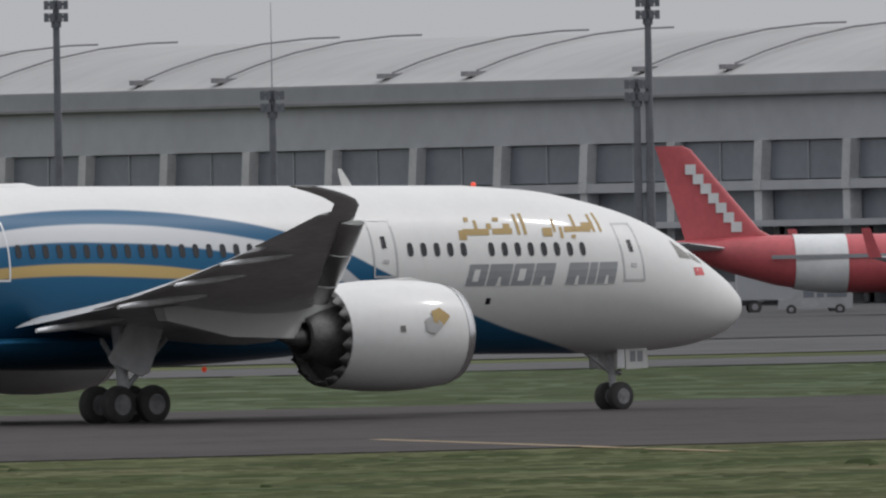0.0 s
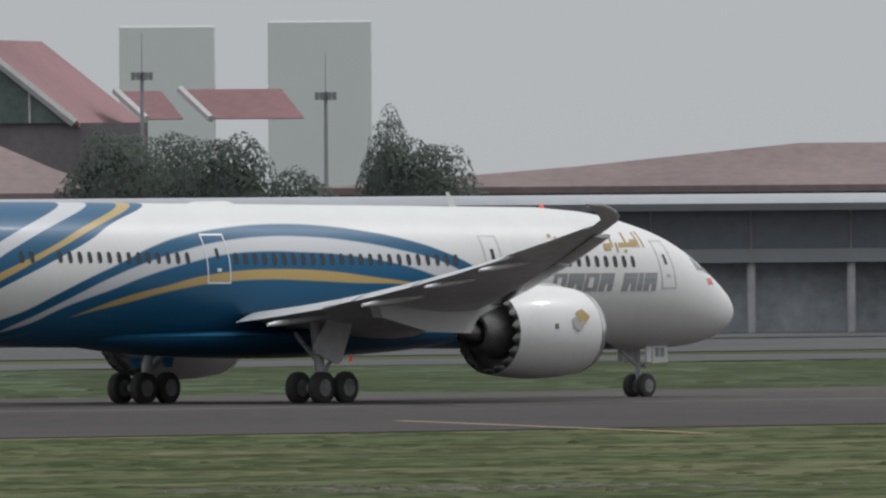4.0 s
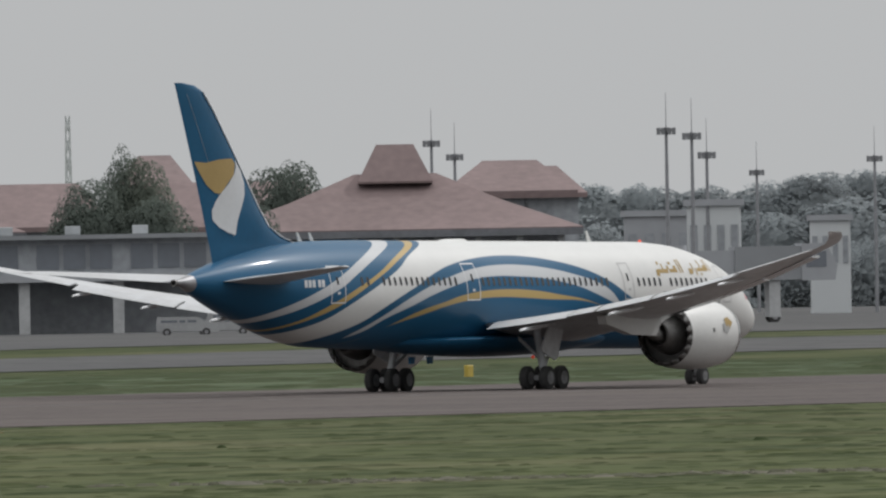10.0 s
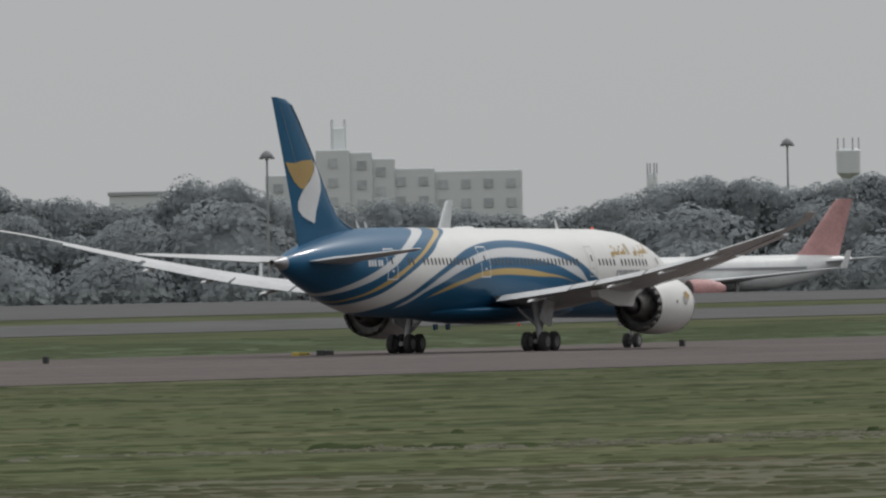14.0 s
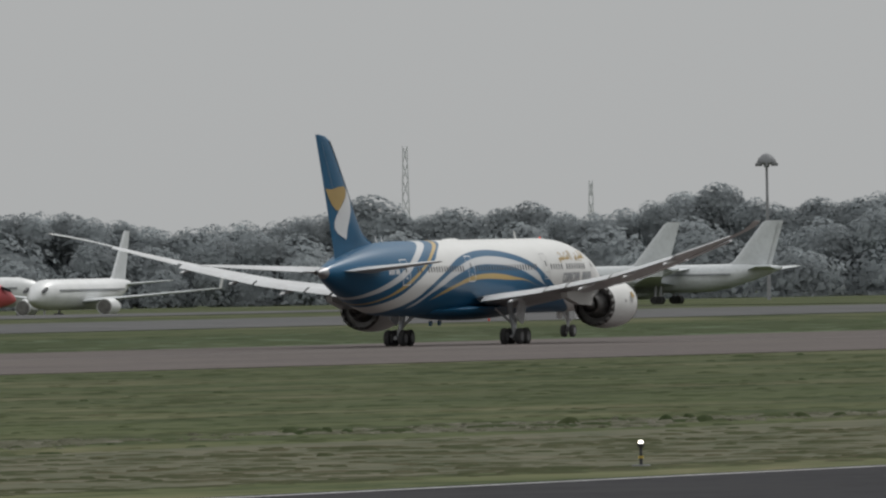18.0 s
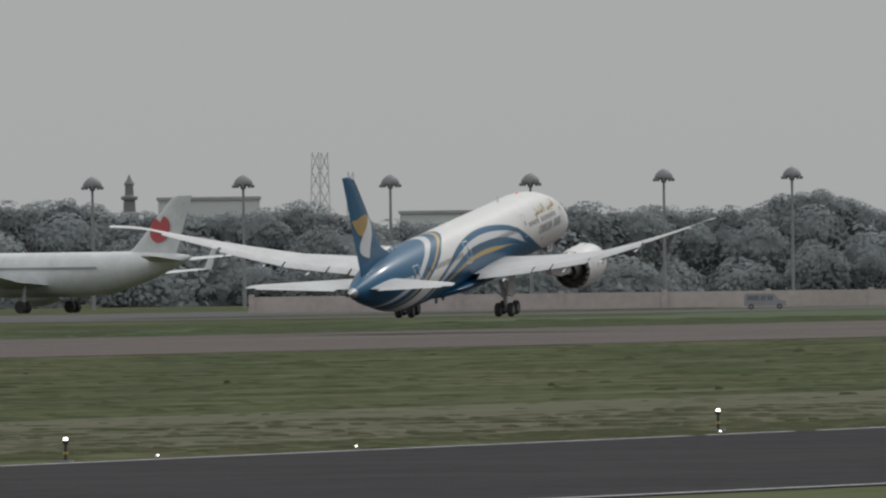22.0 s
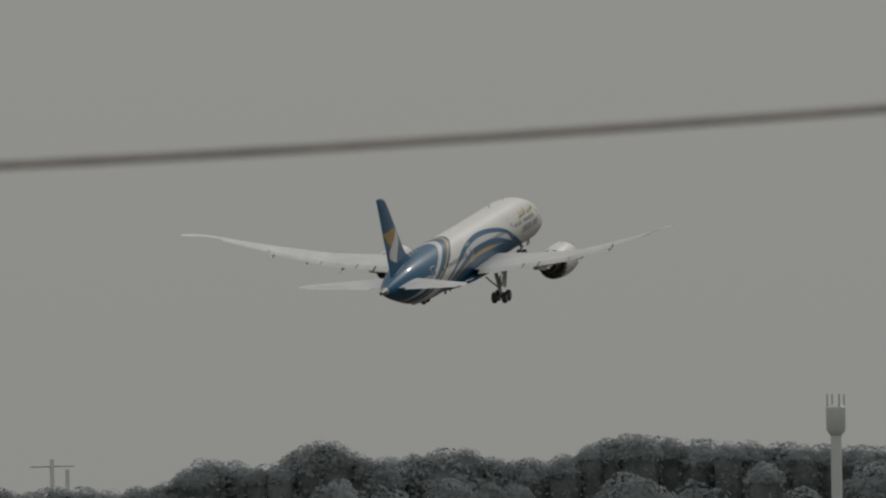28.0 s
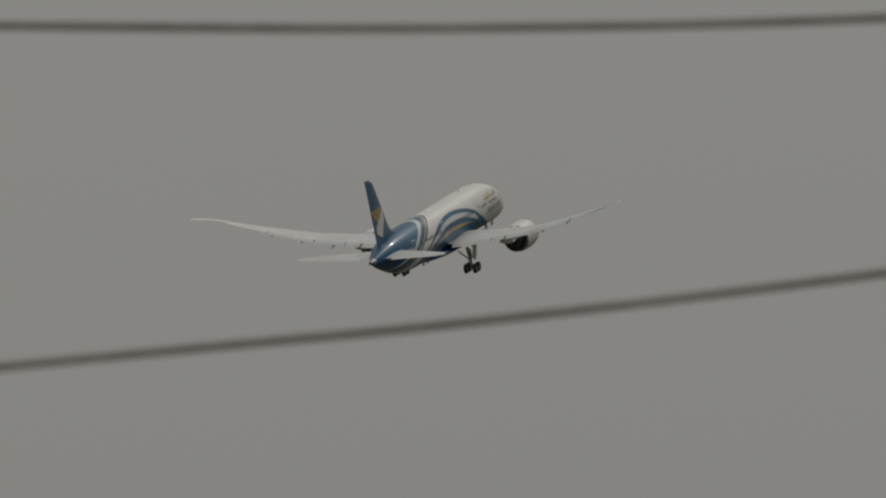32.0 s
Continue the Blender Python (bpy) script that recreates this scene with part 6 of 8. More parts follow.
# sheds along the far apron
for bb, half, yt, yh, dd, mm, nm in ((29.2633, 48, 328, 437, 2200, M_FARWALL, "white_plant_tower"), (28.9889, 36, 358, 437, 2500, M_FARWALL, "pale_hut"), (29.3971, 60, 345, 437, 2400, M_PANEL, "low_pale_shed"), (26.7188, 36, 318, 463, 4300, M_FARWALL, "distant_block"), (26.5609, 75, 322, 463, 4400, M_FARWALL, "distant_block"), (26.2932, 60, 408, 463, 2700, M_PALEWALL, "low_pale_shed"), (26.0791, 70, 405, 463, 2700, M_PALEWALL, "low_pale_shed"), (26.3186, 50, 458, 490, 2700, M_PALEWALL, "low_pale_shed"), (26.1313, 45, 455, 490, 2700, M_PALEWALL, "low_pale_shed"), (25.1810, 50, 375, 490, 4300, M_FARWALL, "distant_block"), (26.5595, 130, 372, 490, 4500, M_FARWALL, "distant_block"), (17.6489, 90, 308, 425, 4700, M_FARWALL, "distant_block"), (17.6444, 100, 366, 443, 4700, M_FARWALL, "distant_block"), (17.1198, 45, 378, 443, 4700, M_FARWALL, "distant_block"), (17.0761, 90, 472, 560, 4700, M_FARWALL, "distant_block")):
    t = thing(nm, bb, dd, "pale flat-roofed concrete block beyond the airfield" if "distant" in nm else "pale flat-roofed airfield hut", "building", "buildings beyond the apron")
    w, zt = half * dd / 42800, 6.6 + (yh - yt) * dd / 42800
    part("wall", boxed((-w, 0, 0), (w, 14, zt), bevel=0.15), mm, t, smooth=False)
    part("parapet", boxed((-w - 0.3, -0.3, zt - 0.1), (w + 0.3, 14.3, zt + 0.5)), M_PANEL, t, smooth=False)
    for i in range(4):
        x = -w + (i + 0.5) * w / 2
        part("window", boxed((x - w * 0.13, -0.12, zt * 0.6), (x + w * 0.13, 0.02, zt * 0.85)), M_SHADE, t, smooth=False)


# white hotel block with stepped towers
def build_hotel():
    d, b0 = 4000.0, 24.5167
    t = thing("stepped_white_hotel", b0, d, "stepped white concrete hotel block behind trees", "building")
    yh = 463
    for q, (xa, xb, yt) in enumerate(((24.7576, 24.6773, 275), (24.7241, 24.6237, 280), (24.6371, 24.5702, 292), (24.5836, 24.4765, 310), (24.4832, 24.2691, 316), (24.8780, 24.7576, 318))):
        x0, x1 = off(b0, xa, d), off(b0, xb, d)
        z = 6.6 + (yh - yt) * d / 42800
        w = part("tower", boxed((x0, 0.8 * q, 0), (x1, 18 + q, z), bevel=0.2), M_FARWALL, t, smooth=False)
        n = max(1, int((x1 - x0) / 3.2))
        for i in range(n):
            for k in range(4):
                xx = x0 + (i + 0.5) * (x1 - x0) / n
                part("window", boxed((xx - 0.8, 0.8 * q - 0.15, z - 3.0 - k * 3.2), (xx + 0.8, 0.8 * q, z - 1.5 - k * 3.2)), M_PALEWALL, w, smooth=False)
    part("lift_tower", boxed((off(b0, 24.7174, d), 5, 20), (off(b0, 24.6880, d), 8, 6.6 + (yh - 236) * d / 42800), bevel=0.2), M_FARTOWER, t, smooth=False)
    for xx in (24.7174, 24.6880):
        part("roof_mast", rod(bmesh.new(), (off(b0, xx, d), 6, 20), (off(b0, xx, d), 6, 6.6 + (yh - 222) * d / 42800), 0.35, 0.25, 5), M_FARWALL, t)
    return t


build_hotel()
for bb, yt, yh, dd in ((23.9612, 328, 463, 3900), (23.4956, 291, 463, 3700), (12.7700, 852, 1133, 3600)):
    zt = 6.6 + (yh - yt) * dd / 42800
    t = thing("water_tower", bb, dd, "pale water tank on a slim tower", "water tower", "water towers")
    w = 20 * dd / 42800 if yt == 291 else (16 if yt == 852 else 9) * dd / 42800
    part("shaft", lofted([circle((0, 0, 0), w * 0.6, "z", 14), circle((0, 0, zt - 4.5), w * 0.6, "z", 14)]), M_FARWALL, t)
    part("tank", lofted([circle((0, 0, zt - 4.6), w * 0.6, "z", 16), circle((0, 0, zt - 3.8), w * 1.05, "z", 16), circle((0, 0, zt - 0.4), w * 1.1, "z", 16), circle((0, 0, zt), w * 0.8, "z", 16)]), M_FARWALL, t)
    for i in range(4):
        a = math.pi * i / 2 + 0.4
        part("aerial", rod(bmesh.new(), (w * math.cos(a), w * math.sin(a), zt - 1), (w * math.cos(a), w * math.sin(a), zt + 1.6), 0.12, 0.1, 4), M_PANEL, t)


def build_big_hangar():
    """The maintenance hangar with a sign board on its side."""
    d, b0 = 3450.0, 22.3267
    t = thing("maintenance_base_hangar", b0, d, "large dark grey maintenance hangar with white sign board", "hangar")
    z = lambda y: 6.6 + (455 - y) * d / 42800
    X = lambda b: off(b0, b, d)
    x0, xk, xd, x1 = X(23.0206), X(22.3447), X(22.0965), X(21.4206)
    b = bmesh.new()
    prism(b, [(x0, 0), (x0, z(288)), (xk, z(225)), (X(21.6576), z(221)), (x1, z(250)), (x1, 0)], 0, 70)
    part("shell", b, M_HANGAR_DARK, t, "dark grey ribbed cladding", smooth=False)
    e = bmesh.new()
    for p, q in (((x0 - 0.5, z(284)), (xk, z(222))), ((xk, z(222)), (X(21.6576), z(218))), ((X(21.6576), z(218)), (x1 + 0.5, z(246)))):
        rod(e, (p[0], -0.8, p[1]), (q[0], -0.8, q[1]), 0.7, 0.7, 5)
    part("roof_edge", e, M_HANGARDIM, t)
    sb = part("sign_board", boxed((X(22.7751), -0.6, z(432)), (X(22.3776), -0.1, z(322))), M_BOARD, t, "white sign board with dark bars", smooth=False)
    xs = X(22.7443)
    for i, w in enumerate((10, 10, 22, 26, 18, 24, 26, 26, 10, 22, 22)):
        ww = w * d / 42800
        part("sign_bar", boxed((xs, -0.75, z(396)), (xs + ww, -0.6, z(368))), M_INK, sb, smooth=False)
        xs += ww + 3.4 * 0.08
    em = bmesh.new()
    cx, cz = X(22.4311), z(347)
    skin(em, [circle((cx, -0.62, cz), 1.7, "y", 18), circle((cx, -0.75, cz), 1.7, "y", 18)])
    part("sign_emblem", em, M_INK, sb)
    part("sign_emblem_gap", boxed((cx - 1.2, -0.82, cz - 1.0), (cx - 0.1, -0.76, cz + 0.8)), M_BOARD, sb, smooth=False)
    fr = bmesh.new()
    box(fr, (xd, -1.6, 0), (xd + 38 * d / 42800, -0.1, z(246)))
    box(fr, (xd, -1.6, z(296)), (x1 + 0.6, -0.1, z(246)))
    box(fr, (x1 - 30 * d / 42800, -1.6, 0), (x1 + 0.6, -0.1, z(280)))
    part("door_frame", fr, M_HANGAR_PALE, t, "pale door surround", smooth=False)
    part("door_opening", boxed((xd + 3.2, -0.6, 0), (x1 - 2.5, -0.2, z(298))), M_HANGARDIM, t, "dark hangar doorway", smooth=False)
    part("door_sign", boxed((X(21.8315), -1.8, z(290)), (X(21.7379), -1.65, z(264))), M_LAMPBOX, t, smooth=False)
    part("annexe", boxed((X(23.3819), 4, 0), (x0, 40, z(345))), M_HANGAR_DARK, t, "low grey annexe", smooth=False)
    part("annexe_roof", boxed((X(23.3886), 1, z(345)), (x0 + 0.5, 42, z(337))), M_HANGARDIM, t, smooth=False)
    for i in range(16):
        x = x0 + (i + 0.5) * (xd - x0) / 16
        part("cladding_rib", boxed((x - 0.1, -0.12, 0), (x + 0.1, 0, z(300))), M_HANGARDIM, t, smooth=False)


build_big_hangar()


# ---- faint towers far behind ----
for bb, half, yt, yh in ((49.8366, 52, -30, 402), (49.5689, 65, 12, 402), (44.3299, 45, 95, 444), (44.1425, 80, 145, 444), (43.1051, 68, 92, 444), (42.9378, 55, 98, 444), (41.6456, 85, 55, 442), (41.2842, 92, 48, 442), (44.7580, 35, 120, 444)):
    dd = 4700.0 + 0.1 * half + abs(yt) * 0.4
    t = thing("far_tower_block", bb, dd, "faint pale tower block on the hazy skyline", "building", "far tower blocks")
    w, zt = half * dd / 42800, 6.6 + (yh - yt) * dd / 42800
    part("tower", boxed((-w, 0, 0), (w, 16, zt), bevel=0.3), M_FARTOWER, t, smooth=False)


# minaret and crane on the skyline
def build_minaret():
    t = thing("minaret", 17.8372, 4200, "slim dark stone minaret behind the trees", "minaret")
    z = lambda y: 6.6 + (459 - y) * 4200 / 42800
    prof = [(0, 1.5), (z(400), 1.4), (z(372), 1.2), (z(370), 1.6), (z(364), 1.6), (z(362), 1.1), (z(342), 1.0), (z(340), 1.45), (z(335), 1.45), (z(333), 0.8), (z(318), 0.7), (z(312), 0.9), (z(306), 0.5), (z(296), 0.06)]
    part("shaft", lofted([circle((0, 0, zz), r, "z", 14) for zz, r in prof]), M_LAMPBOX, t)


build_minaret()
tc = thing("tower_crane", 14.6061, 4700, "distant tower crane over the trees", "crane")
zc = 6.6 + (637 - 443) * 4700 / 42800
cb = bmesh.new()
for dx in (-1.8, 1.2):
    rod(cb, (dx, 0, 0), (dx, 0, zc + (1 if dx < 0 else -1)), 0.45, 0.45, 5)
part("mast", cb, M_FARTOWER, tc)
part("jib", rod(bmesh.new(), (-6, 0, zc - 0.3), (2.5, 0, zc - 0.2), 0.22, 0.22, 4), M_FARTOWER, tc)


# ---- parked aircraft ----
def build_jet(bearing, d, yaw, length, label, body=M_JETWHITE, fin=M_JETWHITE, rear=None, fin_mark=None, engine=None, group="parked airliners", wide=False, bars=None, lamp=False, by_fin=False, z=0.0, band=None, fin_bars=None):
    """A twin-jet standing at the apron. yaw 0: nose to the right, across the line of sight; by_fin: the bearing is the fin tip's."""
    k = length / 37.6
    t = empty("parked_airliner", spot(bearing, d, yaw, z) @ Matrix.Translation((18.4 * k if by_fin else 0, 0, 0)), label, "airliner", group)
    R = 2.0 * k * (1.05 if wide else 1.0)
    zc = 3.6 * k
    tall = 0.76 if wide else 0.91
    mw = 1.35 if wide else 1.0
    st = [(18.8, 0.03, -0.35), (18.5, 0.22, -0.3), (17.6, 0.52, -0.18), (16, 0.82, -0.06), (14, 0.98, 0), (12, 1, 0), (3, 1, 0), (-5, 1, 0), (-8, 0.97, 0.03), (-11, 0.85, 0.16), (-14, 0.62, 0.36), (-17, 0.32, 0.58), (-18.8, 0.08, 0.72)]
    ring = lambda x, r, up: circle((x * k, 0, zc + up * R), r * R, "x", 20)
    part("fuselage", lofted([ring(*q) for q in st]), body, t)
    if rear:
        part("rear_paint", lofted([circle((x * k, 0, zc + up * R), r * R + 0.03, "x", 20) for x, r, up in st[7:]], cap=False), rear, t, "coloured rear fuselage")
    if band:
        part("white_band", lofted([circle((x * k, 0, zc + up * R), r * R + 0.04, "x", 20) for x, r, up in ((-6.2, 0.99, 0.01), (-8, 0.97, 0.03), (-9.8, 0.91, 0.1))], cap=False), band, t, "white painted band")
    f = [[Vector((p.x, p.z, z)) for p in foil(0, le * k, te * k, 0, 0.09)] for z, le, te in ((zc + 0.7 * R, -10.2, -17.0), (zc + R + 0.4 * k, -12.0, -17.3), (zc + R + 6.5 * k * tall, -16.6, -19.0), (zc + R + 6.8 * k * tall, -17.2, -19.1))]
    fn = part("vertical_fin", lofted(f), fin, t)
    if fin_mark:
        for s in (1, -1):
            m = bmesh.new()
            zz = zc + R + 2.6 * k
            crest = [(1.0 + 0.10 * math.sin(2 * a + 0.9) - (0.45 if 0.9 < a < 1.5 else 0.0), a) for a in (2 * math.pi * q / 22 for q in range(22))]
            skin(m, [[Vector((-15.3 * k + 0.8 * k * mw * r * math.cos(a) - 0.35 * k * mw * r * math.sin(a) * 0.8, s * y * k, zz - 0.4 * k * mw + k * mw * r * math.sin(a))) for r, a in crest] for y in (0.22, 0.30)])
            part("fin_emblem", m, fin_mark, fn)
    if fin_bars:
        for s in (1, -1):
            for i in range(7):
                u = (i + 0.5) / 7
                bx, bz = (-16.9 + 3.6 * u) * k, zc + R + (4.9 - 4.6 * u) * k
                part("fin_bar", boxed((bx - 0.42 * k, s * 0.24 * k - 0.05, bz - 0.34 * k), (bx + 0.30 * k, s * 0.24 * k + 0.05, bz + 0.34 * k)), fin_bars, fn, smooth=False)
    for s in (1, -1):
        part("wing", lofted(mirrored([foil(y * k, le * k, te * k, zc - 0.55 * R + 0.09 * y * k, 0.11) for y, le, te in ((1.0, 4.6, -3.0), (6.0, 1.2, -2.4), (16.4, -5.2, -6.8), (17.0, -6.2, -7.1))], s)), M_JETGREY, t)
        part("winglet", lofted(mirrored([[Vector((x * k, 17.0 * k + 0.1 * h, zc - 0.55 * R + 1.5 * k + h)) for x, h in ((a, 0.0 if i < 2 else 2.0 * k) for i, a in enumerate((-6.2, -7.1, -7.6, -7.0)))], [Vector((x * k, 17.1 * k + 0.1 * h, zc - 0.55 * R + 1.5 * k + h)) for x, h in ((a, 0.0 if i < 2 else 2.0 * k) for i, a in enumerate((-6.2, -7.1, -7.6, -7.0)))]], s)), body, t, smooth=False)
        part("tailplane", lofted(mirrored([foil(y * k, le * k, te * k, zc + 0.55 * R + 0.08 * y * k, 0.09) for y, le, te in ((0.5, -14.2, -18.2), (6.1, -17.8, -19.3))], s)), M_JETGREY, t)
        e = part("engine", lofted([circle((x * k, s * 5.7 * k, zc - 0.85 * R), r * k, "x", 18) for x, r in ((6.6, 0.95), (6.7, 1.05), (5.6, 1.2), (4.0, 1.15), (2.6, 0.8), (2.0, 0.5))]), engine or body, t)
        part("engine_inlet", lofted([circle((x * k, s * 5.7 * k, zc - 0.85 * R), r * k, "x", 18) for x, r in ((6.72, 0.92), (6.74, 0.9))]), M_NOZZLE, e)
        g = part("main_gear", rod(bmesh.new(), (-1.2 * k, s * 3.6 * k, 0.5 * k), (-1.2 * k, s * 3.3 * k, zc - 0.4 * R), 0.18 * k, 0.2 * k, 6), M_STEEL, t)
        for wy in (-0.4, 0.4):
            w = bmesh.new()
            skin(w, [circle((-1.2 * k, s * 3.6 * k + wy * k + q, 0.58 * k), 0.58 * k, "y", 14) for q in (-0.18 * k, 0.18 * k)])
            part("tyre", w, M_RUBBER, g)
        part("cabin_glazing", boxed((-11.5 * k, s * (R + 0.0) - 0.05, zc + 0.2 * R), (13.2 * k, s * R + 0.05, zc + 0.33 * R)) if not wide else boxed((-9 * k, s * R - 0.05, zc + 0.25 * R), (12 * k, s * R + 0.05, zc + 0.33 * R)), M_FASCIA, t, "dark cabin glazing", smooth=False)
        c = bmesh.new()
        prism(c, [(16.3 * k, zc + 0.28 * R), (17.6 * k, zc + 0.1 * R), (17.3 * k, zc + 0.3 * R), (16.2 * k, zc + 0.5 * R)], s * 0.66 * R - 0.3, s * 0.66 * R + 0.12)
        part("cockpit_window", c, M_DARK, t, smooth=False)
        if bars:
            n = 5
            for i in range(n):
                x = 11.5 - i * 1.5
                part("title_bar", boxed(((x - 0.5) * k, s * R * 0.98 - 0.04, zc - 0.22 * R), ((x + 0.5) * k, s * R * 0.98 + 0.1, zc + 0.12 * R)), bars, t, smooth=False)
    n = part("nose_gear", rod(bmesh.new(), (14.0 * k, 0, 0.4 * k), (13.8 * k, 0, zc - 0.7 * R), 0.13 * k, 0.14 * k, 6), M_STEEL, t)
    for wy in (-0.25, 0.25):
        w = bmesh.new()
        skin(w, [circle((14.0 * k, wy * k + q, 0.42 * k), 0.42 * k, "y", 12) for q in (-0.11 * k, 0.11 * k)])
        part("tyre", w, M_RUBBER, n)
    if lamp:
        l = bmesh.new()
        bmesh.ops.create_uvsphere(l, u_segments=10, v_segments=6, radius=0.22, matrix=Matrix.Translation((14.4 * k, 0, 1.5 * k)))
        part("taxi_lamp", l, M_LANDLAMP, n, "glowing taxi lamp")
    return t


RISE = 1.5
build_jet(50.5794, 1640, 8, 37.6, "red and white single-aisle airliner at the gate", M_JETRED, M_JETRED, None, None, M_JETWHITE, bars=M_JETWHITE, by_fin=True, band=M_JETWHITE, fin_bars=M_JETWHITE)
build_jet(49.0804, 1660, 14, 41, "white single-aisle airliner with patterned maroon tail", M_JETWHITE, M_JETMAROON, M_JETMAROON, None, M_JETWHITE, by_fin=True)
build_jet(44.6140, 1760, 130, 58, "white wide-body with a plain grey fin", M_JETWHITE, M_JETGREY, None, None, wide=True, by_fin=True)
build_jet(42.9044, 1770, 122, 58, "white wide-body with a red emblem on its fin", M_JETWHITE, M_JETWHITE, None, M_JETRED, wide=True, by_fin=True)
build_jet(43.4798, 1775, 40, 38.5, "white single-aisle airliner behind the concourse", M_JETWHITE, M_JETWHITE, by_fin=True)
build_jet(38.9191, 2080, 160, 38, "white airliner with a navy fin", M_JETWHITE, M_JETNAVY)
build_jet(36.5718, 2010, 128, 37, "white airliner with a faded maroon fin", M_JETWHITE, M_JETMAROON, by_fin=True, z=RISE * 0.6)
build_jet(36.3803, 1960, 128, 37, "white airliner with plain white fin", M_JETWHITE, M_JETWHITE, None, M_JETRED, by_fin=True, z=RISE * 0.6)
build_jet(35.9293, 1900, 134, 39, "grimy airliner with patterned maroon tail", M_JETGREY, M_JETMAROON, M_JETMAROON, by_fin=True, z=RISE * 0.6)
taxiing = build_jet(32.5841, 1650, 237, 38, "white airliner with green titles taxiing, lamp lit", M_JETWHITE, M_JETGREEN, None, None, M_JETGREEN, bars=M_JETGREEN, lamp=True, by_fin=True)
build_jet(28.1642, 2330, -36, 36, "white airliner with red title bars and red engines", M_JETWHITE, M_JETHAZED, None, None, M_JETRED, bars=M_JETRED, z=0.0, by_fin=True)
build_jet(28.69, 2330, -50, 34, "white airliner with red title bars and red engines", M_JETWHITE, M_JETHAZED, None, None, M_JETRED, bars=M_JETRED, z=0.0, by_fin=True)
build_jet(27.8242, 2330, 148, 38, "white airliner with a red emblem on its fin", M_JETWHITE, M_JETWHITE, None, M_JETHAZED, M_JETHAZED, by_fin=True, z=RISE)
build_jet(27.5325, 2330, 148, 38, "white airliner with a red emblem on its fin", M_JETWHITE, M_JETWHITE, None, M_JETHAZED, M_JETHAZED, by_fin=True, z=RISE)
build_jet(27.7399, 2500, 150, 39, "white airliner with a faded maroon fin", M_JETWHITE, M_JETMAROON, by_fin=True, z=RISE)
build_jet(27.4924, 2500, 150, 39, "white airliner with a faded maroon fin", M_JETWHITE, M_JETMAROON, by_fin=True, z=RISE)
build_jet(24.44, 2700, 250, 40, "pale grey airliner stored on the grass apron", M_JETGREY, M_JETGREY, by_fin=True)
build_jet(23.50, 2750, 213, 38, "white airliner with a red fin on the far apron", M_JETWHITE, M_JETHAZED, None, None, M_JETHAZED, by_fin=True)
build_jet(21.7964, 3250, 15, 38, "red and white airliner before the maintenance hangar", M_JETWHITE, M_JETRED, M_JETRED, None, M_JETWHITE, by_fin=True)
build_jet(21.5812, 2950, 25, 38, "red and white airliner parked on the far apron", M_JETRED, M_JETRED, None, None, M_JETWHITE, band=M_JETWHITE)
build_jet(20.9802, 3050, 250, 36, "white airliner parked on the far apron", M_JETWHITE, M_JETGREY, by_fin=True)
build_jet(19.6819, 3480, 158, 37.6, "stored pale grey airliner by the trees", M_JETGREY, M_JETGREY, by_fin=True)
build_jet(19.4370, 3480, 158, 37.6, "stored pale grey airliner by the trees", M_JETGREY, M_JETGREY, by_fin=True)
build_jet(19.4489, 3480, 158, 37.6, "stored pale grey airliner by the trees", M_JETGREY, M_JETGREY, by_fin=True)
build_jet(17.7019, 3500, 140, 58, "stored white wide-body with a red disc on its fin", M_JETGREY, M_JETGREY, None, M_JETRED, wide=True, by_fin=True)
for i, (bb, fm) in enumerate(((14.8411, M_JETWHITE), (14.9777, M_JETHAZED), (15.1169, M_JETWHITE), (15.2507, M_JETWHITE), (15.5398, M_JETHAZED), (15.7011, M_JETGREY))):
    build_jet(bb, 4300 + 26 * i, 254, 36, "stored white and red single-aisle airliner in a row", M_JETWHITE if i != 1 else M_JETHAZED, fm, None, None, M_JETHAZED, group="row of stored airliners", by_fin=True)


# ---- trees ----
def tri_mesh(name, verts, tris, m, normals=None):
    """A mesh from arrays of points and triangles, with the leaves' own smooth normals where given."""
    me = bpy.data.meshes.new(name)
    me.vertices.add(len(verts))
    me.vertices.foreach_set("co", np.asarray(verts, np.float32).ravel())
    k = len(tris)
    me.loops.add(k * 3)
    me.loops.foreach_set("vertex_index", np.asarray(tris, np.int32).ravel())
    me.polygons.add(k)
    me.polygons.foreach_set("loop_start", np.arange(0, k * 3, 3, dtype=np.int32))
    me.update(calc_edges=True)
    me.materials.append(m)
    if normals is not None:
        me.shade_smooth()
        me.normals_split_custom_set_from_vertices(np.asarray(normals, np.float32))
    return me


